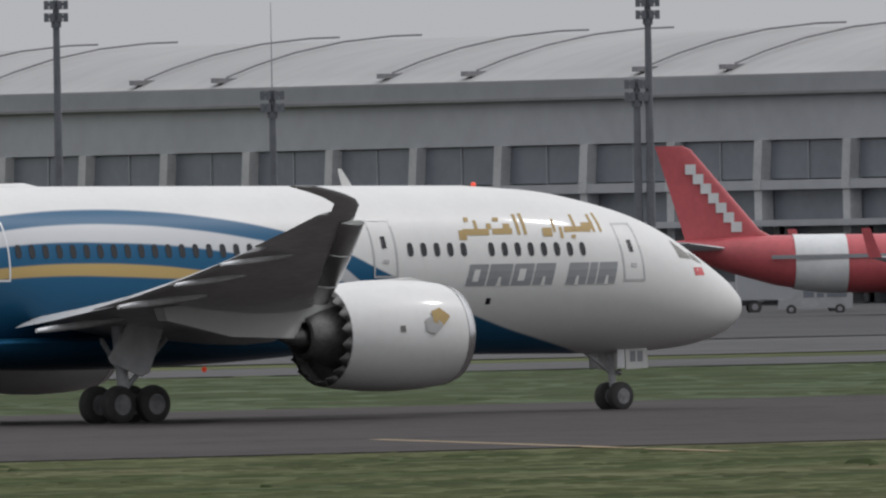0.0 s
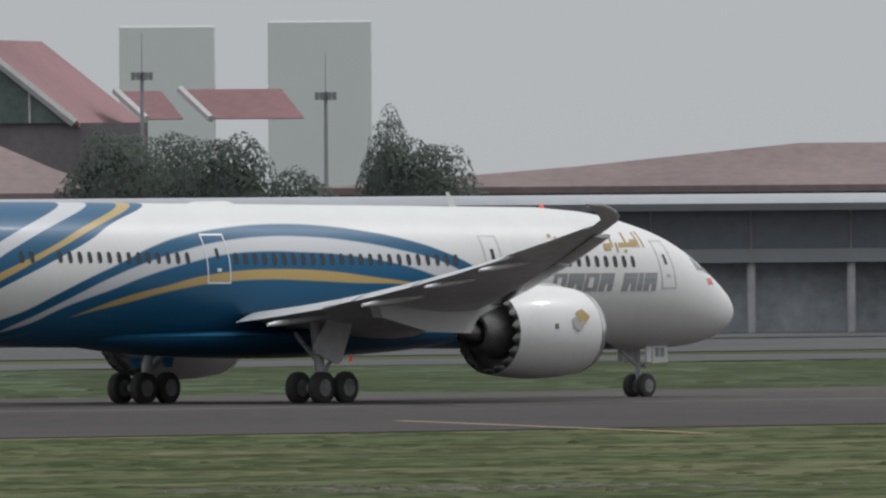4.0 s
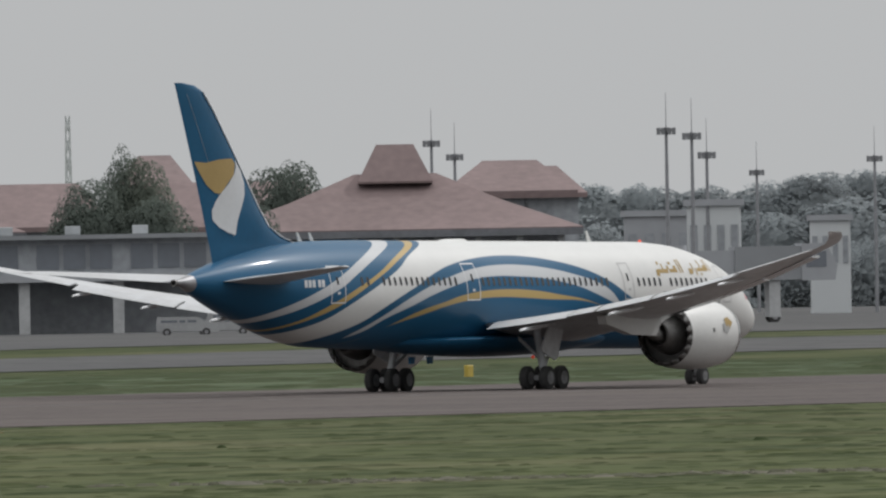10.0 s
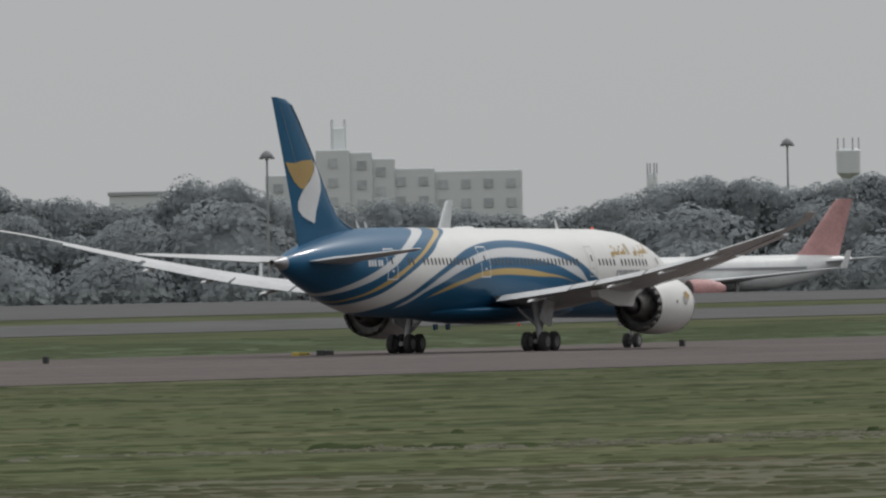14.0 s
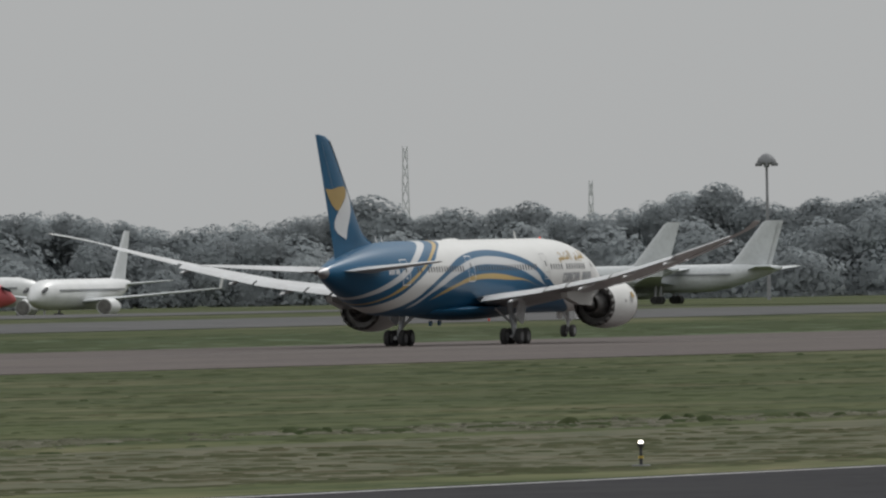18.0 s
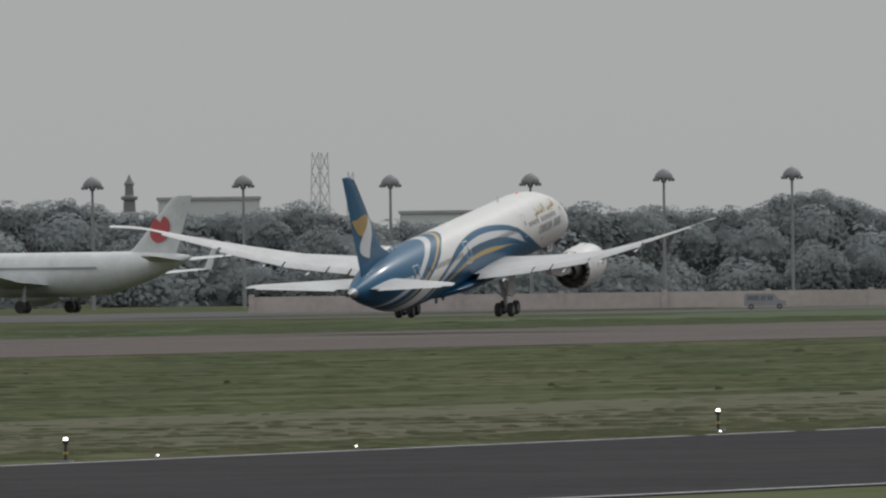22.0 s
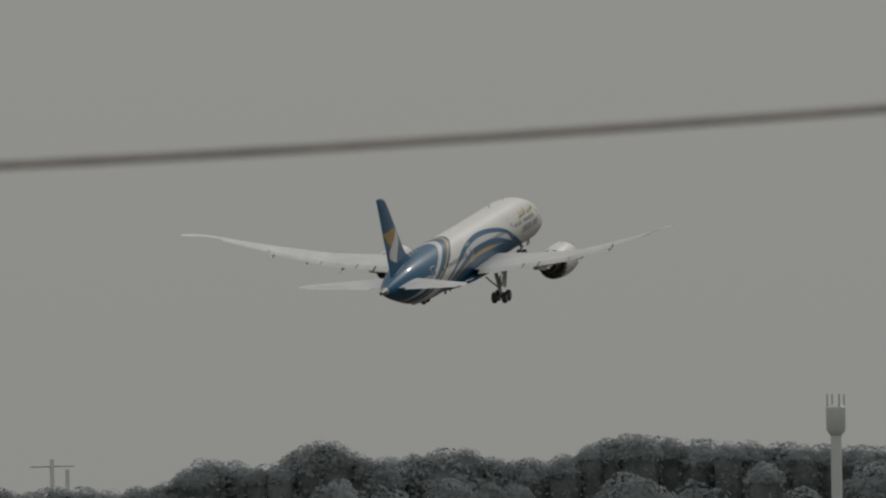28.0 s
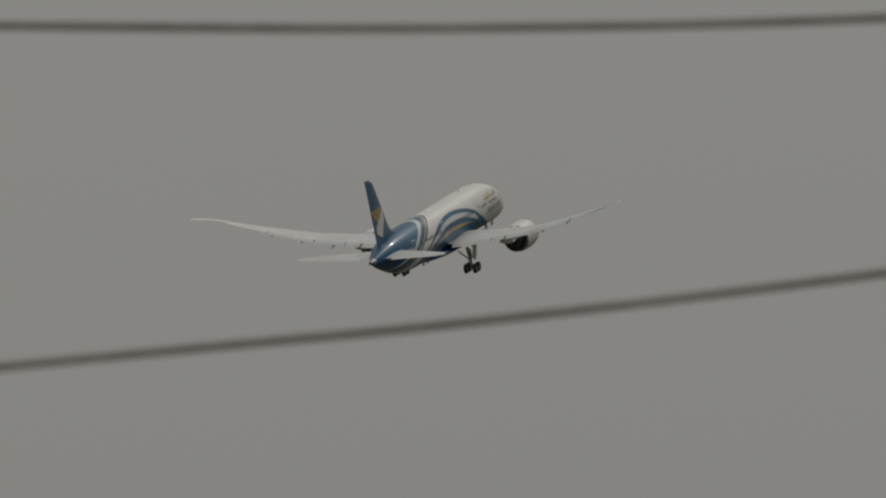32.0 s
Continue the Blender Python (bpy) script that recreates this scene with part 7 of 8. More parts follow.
def crown(seed, leaves, leaf, skirt):
    """An uneven broadleaf crown, 1 high and 1 across: boughs as clumps of small leaves round a dim core; skirt: share of leaves hanging below."""
    rng = np.random.default_rng(seed)
    n = 15
    ang, rad = 2.399 * np.arange(n) + rng.random(n), 0.34 * np.sqrt((np.arange(n) + 0.4) / n)
    c = np.stack([rad * np.cos(ang), rad * np.sin(ang), 0.82 - 0.95 * rad ** 2 / 0.34 - 0.10 * rng.random(n)], 1)
    r = rng.uniform(0.175, 0.225, n)
    pick = rng.integers(0, n, leaves)
    v = rng.normal(size=(leaves, 3)) + (0, 0, 0.25)
    v /= np.linalg.norm(v, axis=1, keepdims=True)
    p = c[pick] + v * (r[pick] * rng.uniform(0.95, 1.03, leaves))[:, None]
    low = rng.random(leaves) < skirt
    a, q = rng.random(leaves) * 6.283, 0.30 + 0.16 * rng.random(leaves)
    hang = np.stack([q * np.cos(a), q * np.sin(a), 0.03 + 0.55 * rng.random(leaves)], 1)
    p[low] = hang[low]
    nv = v + rng.normal(0, 0.22, (leaves, 3)) + (0, 0, 0.2)
    nv[low] = np.stack([np.cos(a), np.sin(a), 0.3 + 0 * a], 1)[low] + rng.normal(0, 0.4, (low.sum(), 3))
    nv /= np.linalg.norm(nv, axis=1, keepdims=True)
    u = np.cross(nv, rng.normal(size=(leaves, 3)))
    u /= np.linalg.norm(u, axis=1, keepdims=True)
    w = np.cross(nv, u)
    g = (leaf * rng.uniform(0.6, 1.4, leaves) * np.where(low, 1.6, 1.0))[:, None]
    tri = np.stack([p + u * g - w * g * 0.3, p + w * g * 1.2, p - u * g], 1).reshape(-1, 3)
    out = (p - (0, 0, 0.35)) * 2.2 + v * 0.35 + nv * 0.15  # leaves face outwards from crown and bough
    out[low] = nv[low]
    ico = bmesh.new()
    bmesh.ops.create_icosphere(ico, subdivisions=2, radius=1.0)
    core = np.array([tuple(x.co) for x in ico.verts]) * (0.36, 0.36, 0.33) + (0, 0, 0.46)
    core_f = np.array([[x.index for x in f.verts] for f in ico.faces])
    ico.free()
    nrm = np.concatenate([np.repeat(out, 3, 0), core - (0, 0, 0.46)])
    nrm /= np.linalg.norm(nrm, axis=1, keepdims=True)
    vs = np.concatenate([tri, core])
    vs[:, 2] = np.maximum(0.01, vs[:, 2] / vs[:, 2].max())
    mid = vs[:, 2].copy()  # the height of the leaf that a point belongs to
    mid[:3 * leaves] = np.repeat(vs[:3 * leaves, 2].reshape(-1, 3).mean(1), 3)
    return vs, mid, np.concatenate([np.arange(3 * leaves).reshape(-1, 3), core_f + 3 * leaves]), nrm


def tree_mesh(seed, height, spread, trunk_h, leaves, leaf, material=M_LEAF_C):
    """A tapered trunk with limbs under a crown of many small leaves."""
    rnd = random.Random(seed)
    t = empty("broadleaf_tree", Matrix.Translation((0, -900 - 60 * seed, 0)), "dense grey-green broadleaf tree", "tree", "trees round the airfield")
    b = bmesh.new()
    rod(b, (0, 0, 0), (0.2, 0.1, trunk_h + height * 0.3), height * 0.03, height * 0.018, 8)
    for i in range(6):
        a = i * 1.05
        rod(b, (0.15, 0.1, trunk_h), (spread * 0.5 * math.cos(a), spread * 0.5 * math.sin(a), height * rnd.uniform(0.45, 0.7)), height * 0.012, height * 0.004, 5)
    part("trunk", b, M_BARK, t, "grey tapered trunk with limbs")
    vs, mid, fs, nrm = crown(seed, leaves, leaf, 0.22)
    cr = new("crown", tri_mesh("crown", vs * (2.1 * spread, 2.1 * spread, height), fs, material, nrm))
    cr.parent = t
    cr["label"] = "uneven crown of small leaves"
    return t, height


TREES = [tree_mesh(1, 14, 4.6, 1.4, 9000, 0.0135), tree_mesh(2, 17, 4.8, 1.8, 9500, 0.013, M_LEAF_B), tree_mesh(3, 12, 4.4, 1.0, 8500, 0.014), tree_mesh(4, 20, 4.0, 2.0, 9500, 0.0125), tree_mesh(5, 15, 5.4, 1.4, 9500, 0.013, M_LEAF_B), tree_mesh(6, 9, 3.2, 0.5, 7000, 0.016)]
used_first = set()
tree_rnd = random.Random(77)


def plant(kind, bearing, d, height, wide=1.0):
    """Sets a tree of that kind with its top at height."""
    src, h = TREES[kind]
    k = height / h
    m = spot(bearing, d, tree_rnd.uniform(0, 360)) @ Matrix.Diagonal((k * wide, k * wide, k, 1))
    if kind not in used_first:
        used_first.add(kind)
        src.matrix_basis = m
        return src
    return copy_thing(src, m @ Matrix.Diagonal((1 / src.scale.x, 1 / src.scale.y, 1 / src.scale.z, 1)))


CROWNS = [crown(40 + q, 2300, 0.028, 0.36) for q in range(6)]
FINE_CROWNS = [crown(50 + q, 3300, 0.0225, 0.32) for q in range(6)]


def woodland(name, label, rows, d):
    """One wood seen from afar: crowns under a skyline, rows of (bearing, height of the tops), with lower trees before them."""
    rnd = random.Random(len(rows) * 7 + int(d))
    bs, hs = np.array([-r[0] for r in rows]), np.array([r[1] for r in rows])
    bow = [(u, 1 - math.sqrt(1 - u * u)) for u in (-0.95, -0.8, -0.6, -0.3, 0, 0.3, 0.6, 0.8, 0.95)]
    verts, faces, norms, base = [], [], [], 0
    for dep, wide, step, share in ((0, 14.0, 0.5, 1.0), (-3, 8.5, 0.55, 1.0), (-15, 13.0, 0.7, 0.78), (-28, 12.0, 0.8, 0.5)):
        b = rows[0][0]
        while b > rows[-1][0]:
            w = wide * (rnd.uniform(0.75, 1.3) if share == 1.0 else rnd.uniform(0.55, 1.75))
            r = math.degrees(0.5 * w / d)
            h = min(float(np.interp(-(b - u * r), bs, hs)) + 0.5 * w * k for u, k in bow) + 0.04 * w
            h *= share if share == 1.0 else share * rnd.uniform(0.85, 1.15)
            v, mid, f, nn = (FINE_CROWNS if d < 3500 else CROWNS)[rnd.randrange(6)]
            a, dd = rnd.uniform(0, 6.28), d + dep + rnd.uniform(-5, 5)
            c, s = math.cos(a), math.sin(a)
            x, y = dd * math.cos(radians(b)), dd * math.sin(radians(b))
            foot = max(0.5, h - 0.5 * w)  # the crown keeps its shape, the leaves below it reach down to the ground
            z = np.where(mid > 0.4, foot + (mid - 0.4) / 0.6 * (h - foot), foot * mid / 0.4) + (v[:, 2] - mid) * w * 0.85
            verts.append(np.stack([x + w * (v[:, 0] * c - v[:, 1] * s), y + w * (v[:, 0] * s + v[:, 1] * c), z], 1))
            norms.append(np.stack([nn[:, 0] * c - nn[:, 1] * s, nn[:, 0] * s + nn[:, 1] * c, nn[:, 2]], 1))
            faces.append(f + base)
            base += len(v)
            b -= math.degrees(step * w / d)
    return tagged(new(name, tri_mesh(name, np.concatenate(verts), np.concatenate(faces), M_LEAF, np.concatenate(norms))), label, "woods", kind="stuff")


# single trees between the buildings
for kind, bb, dd, zz, wd in ((0, 45.0175, 1950, 17.30, 1.3), (1, 44.8569, 1950, 17.49, 1.3), (4, 44.4285, 1980, 17.12, 1.2), (0, 44.6427, 1980, 16.26, 1.2), (4, 44.2679, 1980, 15.88, 1.1), (1, 44.0537, 1960, 17.01, 1.0), (2, 44.1474, 1960, 15.43, 1.0), (0, 44.2764, 1970, 16.24, 1.3),
                         (2, 41.7660, 1760, 15.22, 1.2), (0, 41.6322, 1770, 14.99, 1.2), (2, 41.4983, 1760, 14.83, 1.1), (5, 41.3377, 1750, 12.29, 1.3), (3, 41.1236, 1770, 16.85, 1.0), (2, 41.0433, 1770, 14.35, 1.2), (5, 41.3110, 1660, 4.23, 1.4), (5, 41.2039, 1660, 3.82, 1.3),
                         (2, 35.1089, 2120, 12.96, 1.2), (0, 34.9885, 2110, 13.78, 1.3), (2, 35.1759, 2100, 11.60, 1.1), (5, 35.0554, 2060, 7.86, 1.4), (3, 34.0953, 2080, 5.58, 1.0), (3, 34.0017, 2080, 5.30, 1.0),
                         (5, 33.5173, 3100, 21.74, 1.1), (0, 33.3433, 2214, 12.54, 1.3), (5, 33.1826, 2214, 11.71, 1.2), (1, 33.0756, 2214, 13.84, 1.0), (1, 32.9551, 2214, 14.41, 1.1), (2, 33.2828, 2214, 12.28, 1.4), (0, 33.0285, 2214, 14.24, 1.2), (2, 32.9482, 2214, 13.79, 1.0), (0, 32.3191, 2310, 16.80, 1.0), (1, 32.2388, 2310, 16.39, 1.0), (2, 32.1451, 2310, 14.02, 1.0),
                         (1, 32.3039, 2350, 17.32, 1.1), (2, 32.2236, 2350, 16.72, 1.0), (5, 31.7150, 2450, 18.09, 1.0), (5, 31.4005, 2500, 18.70, 1.1), (0, 31.6213, 2216, 14.76, 1.1), (0, 31.0458, 2350, 15.56, 1.0), (3, 30.6710, 2220, 18.89, 1.0), (1, 30.6175, 2220, 17.72, 1.1), (0, 30.7380, 2216, 15.80, 1.2), (0, 30.7781, 2214, 13.23, 1.3), (2, 30.5907, 2214, 14.16, 1.2), (2, 30.2709, 2300, 17.42, 1.1), (5, 30.3646, 2214, 13.35, 1.2), (2, 29.8158, 3000, 19.16, 1.0), (3, 30.2708, 2400, 18.00, 1.2)):
    plant(kind, bb, dd, zz, wd * 0.76)
H_ = lambda y, yh, d: 6.6 + (yh - y) * d / 42800


def build_palm(bearing, d, z):
    """A coconut palm: ringed trunk, drooping fronds with narrow leaflets."""
    t = thing("palm_tree", bearing, d, "tall palm with drooping green fronds", "palm")
    part("trunk", lofted([circle((0.4 * math.sin(q * 0.3), 0, z * 0.84 * q / 8), 0.3 - 0.015 * q, "z", 8) for q in range(9)]), M_BARK, t)
    rnd = random.Random(3)
    x0, z0 = 0.4 * math.sin(2.4), z * 0.84
    for i in range(14):
        a, up, reach = 2.4 * i, rnd.uniform(0.4, 1.0), rnd.uniform(2.6, 3.4)
        b = bmesh.new()
        rib = [Vector((x0 + math.cos(a) * reach * u, math.sin(a) * reach * u, z0 + z * 0.16 * up * math.sin(2.6 * u) - 1.2 * u * u)) for u in (0, 0.15, 0.3, 0.45, 0.6, 0.75, 0.9, 1.0)]
        side = Vector((-math.sin(a), math.cos(a), 0))
        for p, q in zip(rib, rib[1:]):
            rod(b, p, q, 0.05, 0.04, 4)
            for s in (1, -1):
                for m in (0.0, 0.5):
                    o = p.lerp(q, m)
                    v = [b.verts.new(c) for c in (o, o + (q - p) * 0.35, o + (q - p) * 0.5 + side * s * 0.75 - Vector((0, 0, 0.45)))]
                    b.faces.new(v)
        part("frond", b, M_LEAF_C, t, smooth=False)


build_palm(31.177, 2500, 19.6)
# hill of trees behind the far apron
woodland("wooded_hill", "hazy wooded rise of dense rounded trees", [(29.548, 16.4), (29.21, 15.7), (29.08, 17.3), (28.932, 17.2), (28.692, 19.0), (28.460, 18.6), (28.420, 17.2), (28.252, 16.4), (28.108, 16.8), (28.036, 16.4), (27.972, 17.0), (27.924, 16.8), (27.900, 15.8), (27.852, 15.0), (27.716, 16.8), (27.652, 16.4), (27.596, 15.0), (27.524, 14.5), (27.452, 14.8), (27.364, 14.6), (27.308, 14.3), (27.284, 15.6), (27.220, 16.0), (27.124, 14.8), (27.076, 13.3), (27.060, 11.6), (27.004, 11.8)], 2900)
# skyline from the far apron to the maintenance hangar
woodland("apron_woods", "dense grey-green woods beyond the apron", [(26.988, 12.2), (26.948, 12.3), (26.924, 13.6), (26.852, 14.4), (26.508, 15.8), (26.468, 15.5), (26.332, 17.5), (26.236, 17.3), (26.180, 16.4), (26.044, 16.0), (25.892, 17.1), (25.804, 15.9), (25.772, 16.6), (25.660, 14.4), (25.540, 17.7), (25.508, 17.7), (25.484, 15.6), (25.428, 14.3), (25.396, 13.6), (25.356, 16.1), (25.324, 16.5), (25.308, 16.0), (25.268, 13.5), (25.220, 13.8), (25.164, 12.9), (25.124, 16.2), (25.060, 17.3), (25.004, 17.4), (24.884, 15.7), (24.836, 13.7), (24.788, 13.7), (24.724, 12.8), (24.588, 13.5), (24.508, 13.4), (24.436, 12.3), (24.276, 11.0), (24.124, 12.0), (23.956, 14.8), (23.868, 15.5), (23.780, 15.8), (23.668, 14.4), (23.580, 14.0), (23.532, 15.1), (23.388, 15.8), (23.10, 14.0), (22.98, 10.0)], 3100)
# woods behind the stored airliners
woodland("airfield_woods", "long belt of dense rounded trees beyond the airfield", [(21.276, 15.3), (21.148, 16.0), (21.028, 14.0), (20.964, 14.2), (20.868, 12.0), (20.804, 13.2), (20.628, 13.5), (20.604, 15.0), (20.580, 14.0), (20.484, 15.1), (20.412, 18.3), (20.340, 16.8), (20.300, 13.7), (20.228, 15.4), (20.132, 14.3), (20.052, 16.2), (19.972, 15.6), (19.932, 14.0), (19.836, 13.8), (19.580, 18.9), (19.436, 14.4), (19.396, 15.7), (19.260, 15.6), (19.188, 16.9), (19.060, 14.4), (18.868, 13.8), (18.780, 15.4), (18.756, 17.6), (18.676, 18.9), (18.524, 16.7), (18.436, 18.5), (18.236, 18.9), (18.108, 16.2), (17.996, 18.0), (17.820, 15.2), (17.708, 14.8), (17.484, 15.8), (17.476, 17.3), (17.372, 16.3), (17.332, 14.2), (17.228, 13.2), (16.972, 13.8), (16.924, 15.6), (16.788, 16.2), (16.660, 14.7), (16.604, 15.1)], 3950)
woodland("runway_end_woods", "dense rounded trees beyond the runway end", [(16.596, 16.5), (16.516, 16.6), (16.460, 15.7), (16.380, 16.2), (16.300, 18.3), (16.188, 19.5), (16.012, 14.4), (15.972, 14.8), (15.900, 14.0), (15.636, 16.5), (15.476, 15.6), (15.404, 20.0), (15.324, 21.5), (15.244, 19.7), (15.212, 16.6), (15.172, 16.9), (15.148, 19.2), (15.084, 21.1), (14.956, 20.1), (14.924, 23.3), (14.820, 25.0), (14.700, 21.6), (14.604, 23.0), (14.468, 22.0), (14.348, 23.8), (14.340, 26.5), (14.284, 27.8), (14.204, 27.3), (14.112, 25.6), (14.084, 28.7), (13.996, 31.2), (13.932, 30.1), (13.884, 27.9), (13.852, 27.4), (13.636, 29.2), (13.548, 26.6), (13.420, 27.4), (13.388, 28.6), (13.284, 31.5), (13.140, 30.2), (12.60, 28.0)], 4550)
for kind, bb, yt in ((3, 12.4171, 772), (2, 12.3676, 800), (1, 12.2538, 790), (3, 12.2070, 775), (3, 12.1401, 770), (2, 12.0798, 790), (1, 12.0129, 785)):
    plant(kind, bb, 3300, H_(yt, 1133, 3300), 0.8)


# ---- perimeter wall, shelter, apron strips ----
def strip_wall(name, b_a, b_b, d, z, m, label):
    t = thing(name, (b_a + b_b) / 2, d, label, "wall")
    w = d * math.tan(radians(abs(b_a - b_b) / 2))
    part("wall", boxed((-w, 0, 0), (w, 0.6, z)), m, t, smooth=False)
    n = max(2, int(2 * w / 12))
    for i in range(n):
        x = -w + 2 * w * i / (n - 1)
        part("pier", boxed((x - 0.4, -0.25, 0), (x + 0.4, 0.0, z + 0.3)), m, t, smooth=False)
    return t


strip_wall("perimeter_wall", 17.5507, 15.8376, 3300, 2.24, M_MASONRY, "long low pinkish perimeter wall")
sh = thing("open_shelter", 14.0270, 4050, "open shelter with a flat white roof", "shelter")
w_ = 130 * 4050 / 42800
part("roof", boxed((-w_, -4, H_(752, 737, 4050)), (w_, 6, H_(740, 737, 4050))), M_BOARD, sh, "flat white roof", smooth=False)
for i in range(5):
    part("post", boxed((-w_ + 0.5 + i * (2 * w_ - 1) / 4 - 0.2, -3, 0), (-w_ + 0.5 + i * (2 * w_ - 1) / 4 + 0.2, -2.6, H_(752, 737, 4050))), M_POLE, sh, smooth=False)
part("store_room", boxed((w_ * 0.25, 0, 0), (w_ * 0.95, 5, H_(756, 737, 4050))), M_HANGAR_PALE, sh, smooth=False)



# ---- airfield furniture ----
M_EDGEGLOW = mat("glowing_edge_lens", (1.0, 0.93, 0.8), 0.2, 0, 0.0, 1.0, emit=6.0)
M_CONC = mat("grey_precast_concrete", (0.20, 0.20, 0.205), 0.9, 0, 0.15, 0.8, fine=6)
M_SIGNYELLOW = mat("airfield_yellow_paint", (0.45, 0.33, 0.06), 0.6, 0, 0.1, 1.0)
M_SIGNBROWN = mat("weathered_ochre_panel", (0.17, 0.125, 0.075), 0.7, 0, 0.2, 1.0)
M_BLACKBOX = mat("dark_marker_plastic", (0.035, 0.035, 0.038), 0.7, 0, 0.15, 2.0)
M_BARRIER = mat("red_barrier_plastic", (0.40, 0.08, 0.07), 0.6, 0, 0.1, 1.0)


def edge_light(x, y):
    """A frangible edge light: stake, collar and lit lens, on a small concrete pad."""
    t = empty("taxiway_edge_light", Matrix.Translation((x, y, 0)), "slim dark edge light stake with lit lens", "edge light", "edge lights")
    part("pad", lofted([circle((0, 0, 0.0), 0.3, "z", 14), circle((0, 0, 0.06), 0.28, "z", 14)]), M_CONC, t)
    part("stake", rod(bmesh.new(), (0, 0, 0.05), (0, 0, 0.62), 0.055, 0.045, 10), M_BLACKBOX, t)
    part("collar", lofted([circle((0, 0, 0.26), 0.09, "z", 12), circle((0, 0, 0.34), 0.09, "z", 12)]), M_SIGNYELLOW, t)
    part("housing", lofted([circle((0, 0, z), r, "z", 14) for z, r in ((0.6, 0.05), (0.63, 0.1), (0.7, 0.11), (0.74, 0.09))]), M_BLACKBOX, t)
    part("lens", lofted([circle((0, 0, z), r, "z", 14) for z, r in ((0.73, 0.08), (0.79, 0.075), (0.83, 0.04))]), M_EDGEGLOW, t, "glowing glass lens")


for x, y in ((723.2, 260.0), (780.7, 253.6), (894.5, 264.1)):
    edge_light(x, y)
for x, y in ((762.3, 251.7), (791.9, 253.9), (822.5, 256.3), (876.5, 258.7), (911, 262)):  # flush reflectors along the line
    t = empty("edge_reflector", Matrix.Translation((x, y, 0.0)), "small white reflector with a glowing face beside the taxiway", "reflector", "edge reflectors")
    part("base", lofted([circle((0, 0, 0.0), 0.09, "z", 10), circle((0, 0, 0.09), 0.07, "z", 10)]), M_CONC, t)
    # the face is made to glow in place of light it would throw back
    part("face", lofted([circle((0, 0, 0.09), 0.04, "z", 10), circle((0, 0, 0.13), 0.03, "z", 10)]), M_EDGEGLOW, t)


def field_box(name, x, y, w, dep, h, m, label, category="box", lid=True):
    t = empty(name, Matrix.Translation((x, y, 0)), label, category)
    part("body", boxed((-w / 2, -dep / 2, 0), (w / 2, dep / 2, h), bevel=0.04), m, t, smooth=False)
    if lid:
        part("lid", boxed((-w / 2 - 0.06, -dep / 2 - 0.06, h), (w / 2 + 0.06, dep / 2 + 0.06, h + 0.09), bevel=0.02), m, t, smooth=False)
    return t


field_box("concrete_pit_cover", 1001, 548, 3.4, 1.6, 0.45, M_CONC, "low grey concrete pit cover beside the runway", "pit cover")
for x, y in ((942.4, 680.3), (1328, 662.9), (1404.1, 666.9), (1485, 658)):
    field_box("dark_field_marker", x, y, 0.35, 0.35, 0.5, M_BLACKBOX, "small dark marker at the runway edge", "marker", False)
for x, y in ((664.8, 463.7), (722.0, 469.8)):
    field_box("pale_field_slab", x, y, 0.6, 1.6, 0.12, M_CONC, "small pale concrete slab in the field grass", "slab", False)
field_box("yellow_field_marker", 1452, 671, 1.6, 0.6, 0.25, M_SIGNYELLOW, "low yellow marker board at the runway edge", "marker", False)
field_box("dark_field_marker", 1448.5, 667.6, 1.5, 0.6, 0.4, M_BLACKBOX, "low dark marker box at the runway edge", "marker", False)
field_box("field_cabinet", 985.4, 702.5, 0.4, 0.35, 0.4, M_BLACKBOX, "dark equipment cabinet in the grass strip", "cabinet")
field_box("field_cabinet", 1191.1, 728.5, 0.55, 0.4, 0.5, M_CONC, "grey equipment cabinet in the grass strip", "cabinet")
field_box("yellow_field_sign", 1300.1, 746.1, 0.7, 0.3, 0.75, M_SIGNYELLOW, "small yellow airfield sign in the grass strip", "sign", False)
field_box("yellow_field_marker", 839.2, 659.1, 1.2, 0.4, 0.25, M_SIGNYELLOW, "low yellow marker board at the runway edge", "marker", False)
field_box("dark_field_marker", 838.8, 657.1, 1.2, 0.4, 0.28, M_BLACKBOX, "low dark marker box at the runway edge", "marker", False)
field_box("field_cabinet", 871.5, 682.2, 0.5, 0.4, 0.55, M_CONC, "pale equipment cabinet in the grass strip", "cabinet")
gx, gy = 1151.9, 704.4
t = empty("airfield_sign", Matrix.Translation((gx, gy, 0)) @ Matrix.Rotation(radians(-58), 4, "Z"), "low airfield sign row of dark and ochre panels", "sign")
for i, m in enumerate((M_BLACKBOX, None, M_SIGNBROWN, M_BLACKBOX, M_SIGNBROWN, M_SIGNBROWN)):
    if m is None:
        continue
    part("panel", boxed((i * 0.75, -0.08, 0.12), (i * 0.75 + 0.7, 0.08, 0.62), bevel=0.02), m, t, smooth=False)
    part("foot", rod(bmesh.new(), (i * 0.75 + 0.35, 0, 0), (i * 0.75 + 0.35, 0, 0.12), 0.05, 0.05, 8), M_BLACKBOX, t)


# ---- service vehicles on the aprons ----
def wheels_on(t, xs, half, r):
    for x in xs:
        for s in (-1, 1):
            w = bmesh.new()
            skin(w, [circle((x, s * half + q, r), r, "y", 14) for q in (-0.14, 0.14)])
            wh = part("wheel", w, M_RUBBER, t)
            h = bmesh.new()
            skin(h, [circle((x, s * (half + 0.15), r), r * 0.5, "y", 10), circle((x, s * (half + 0.17), r), r * 0.45, "y", 10)])
            part("hub", h, M_STEEL, wh)


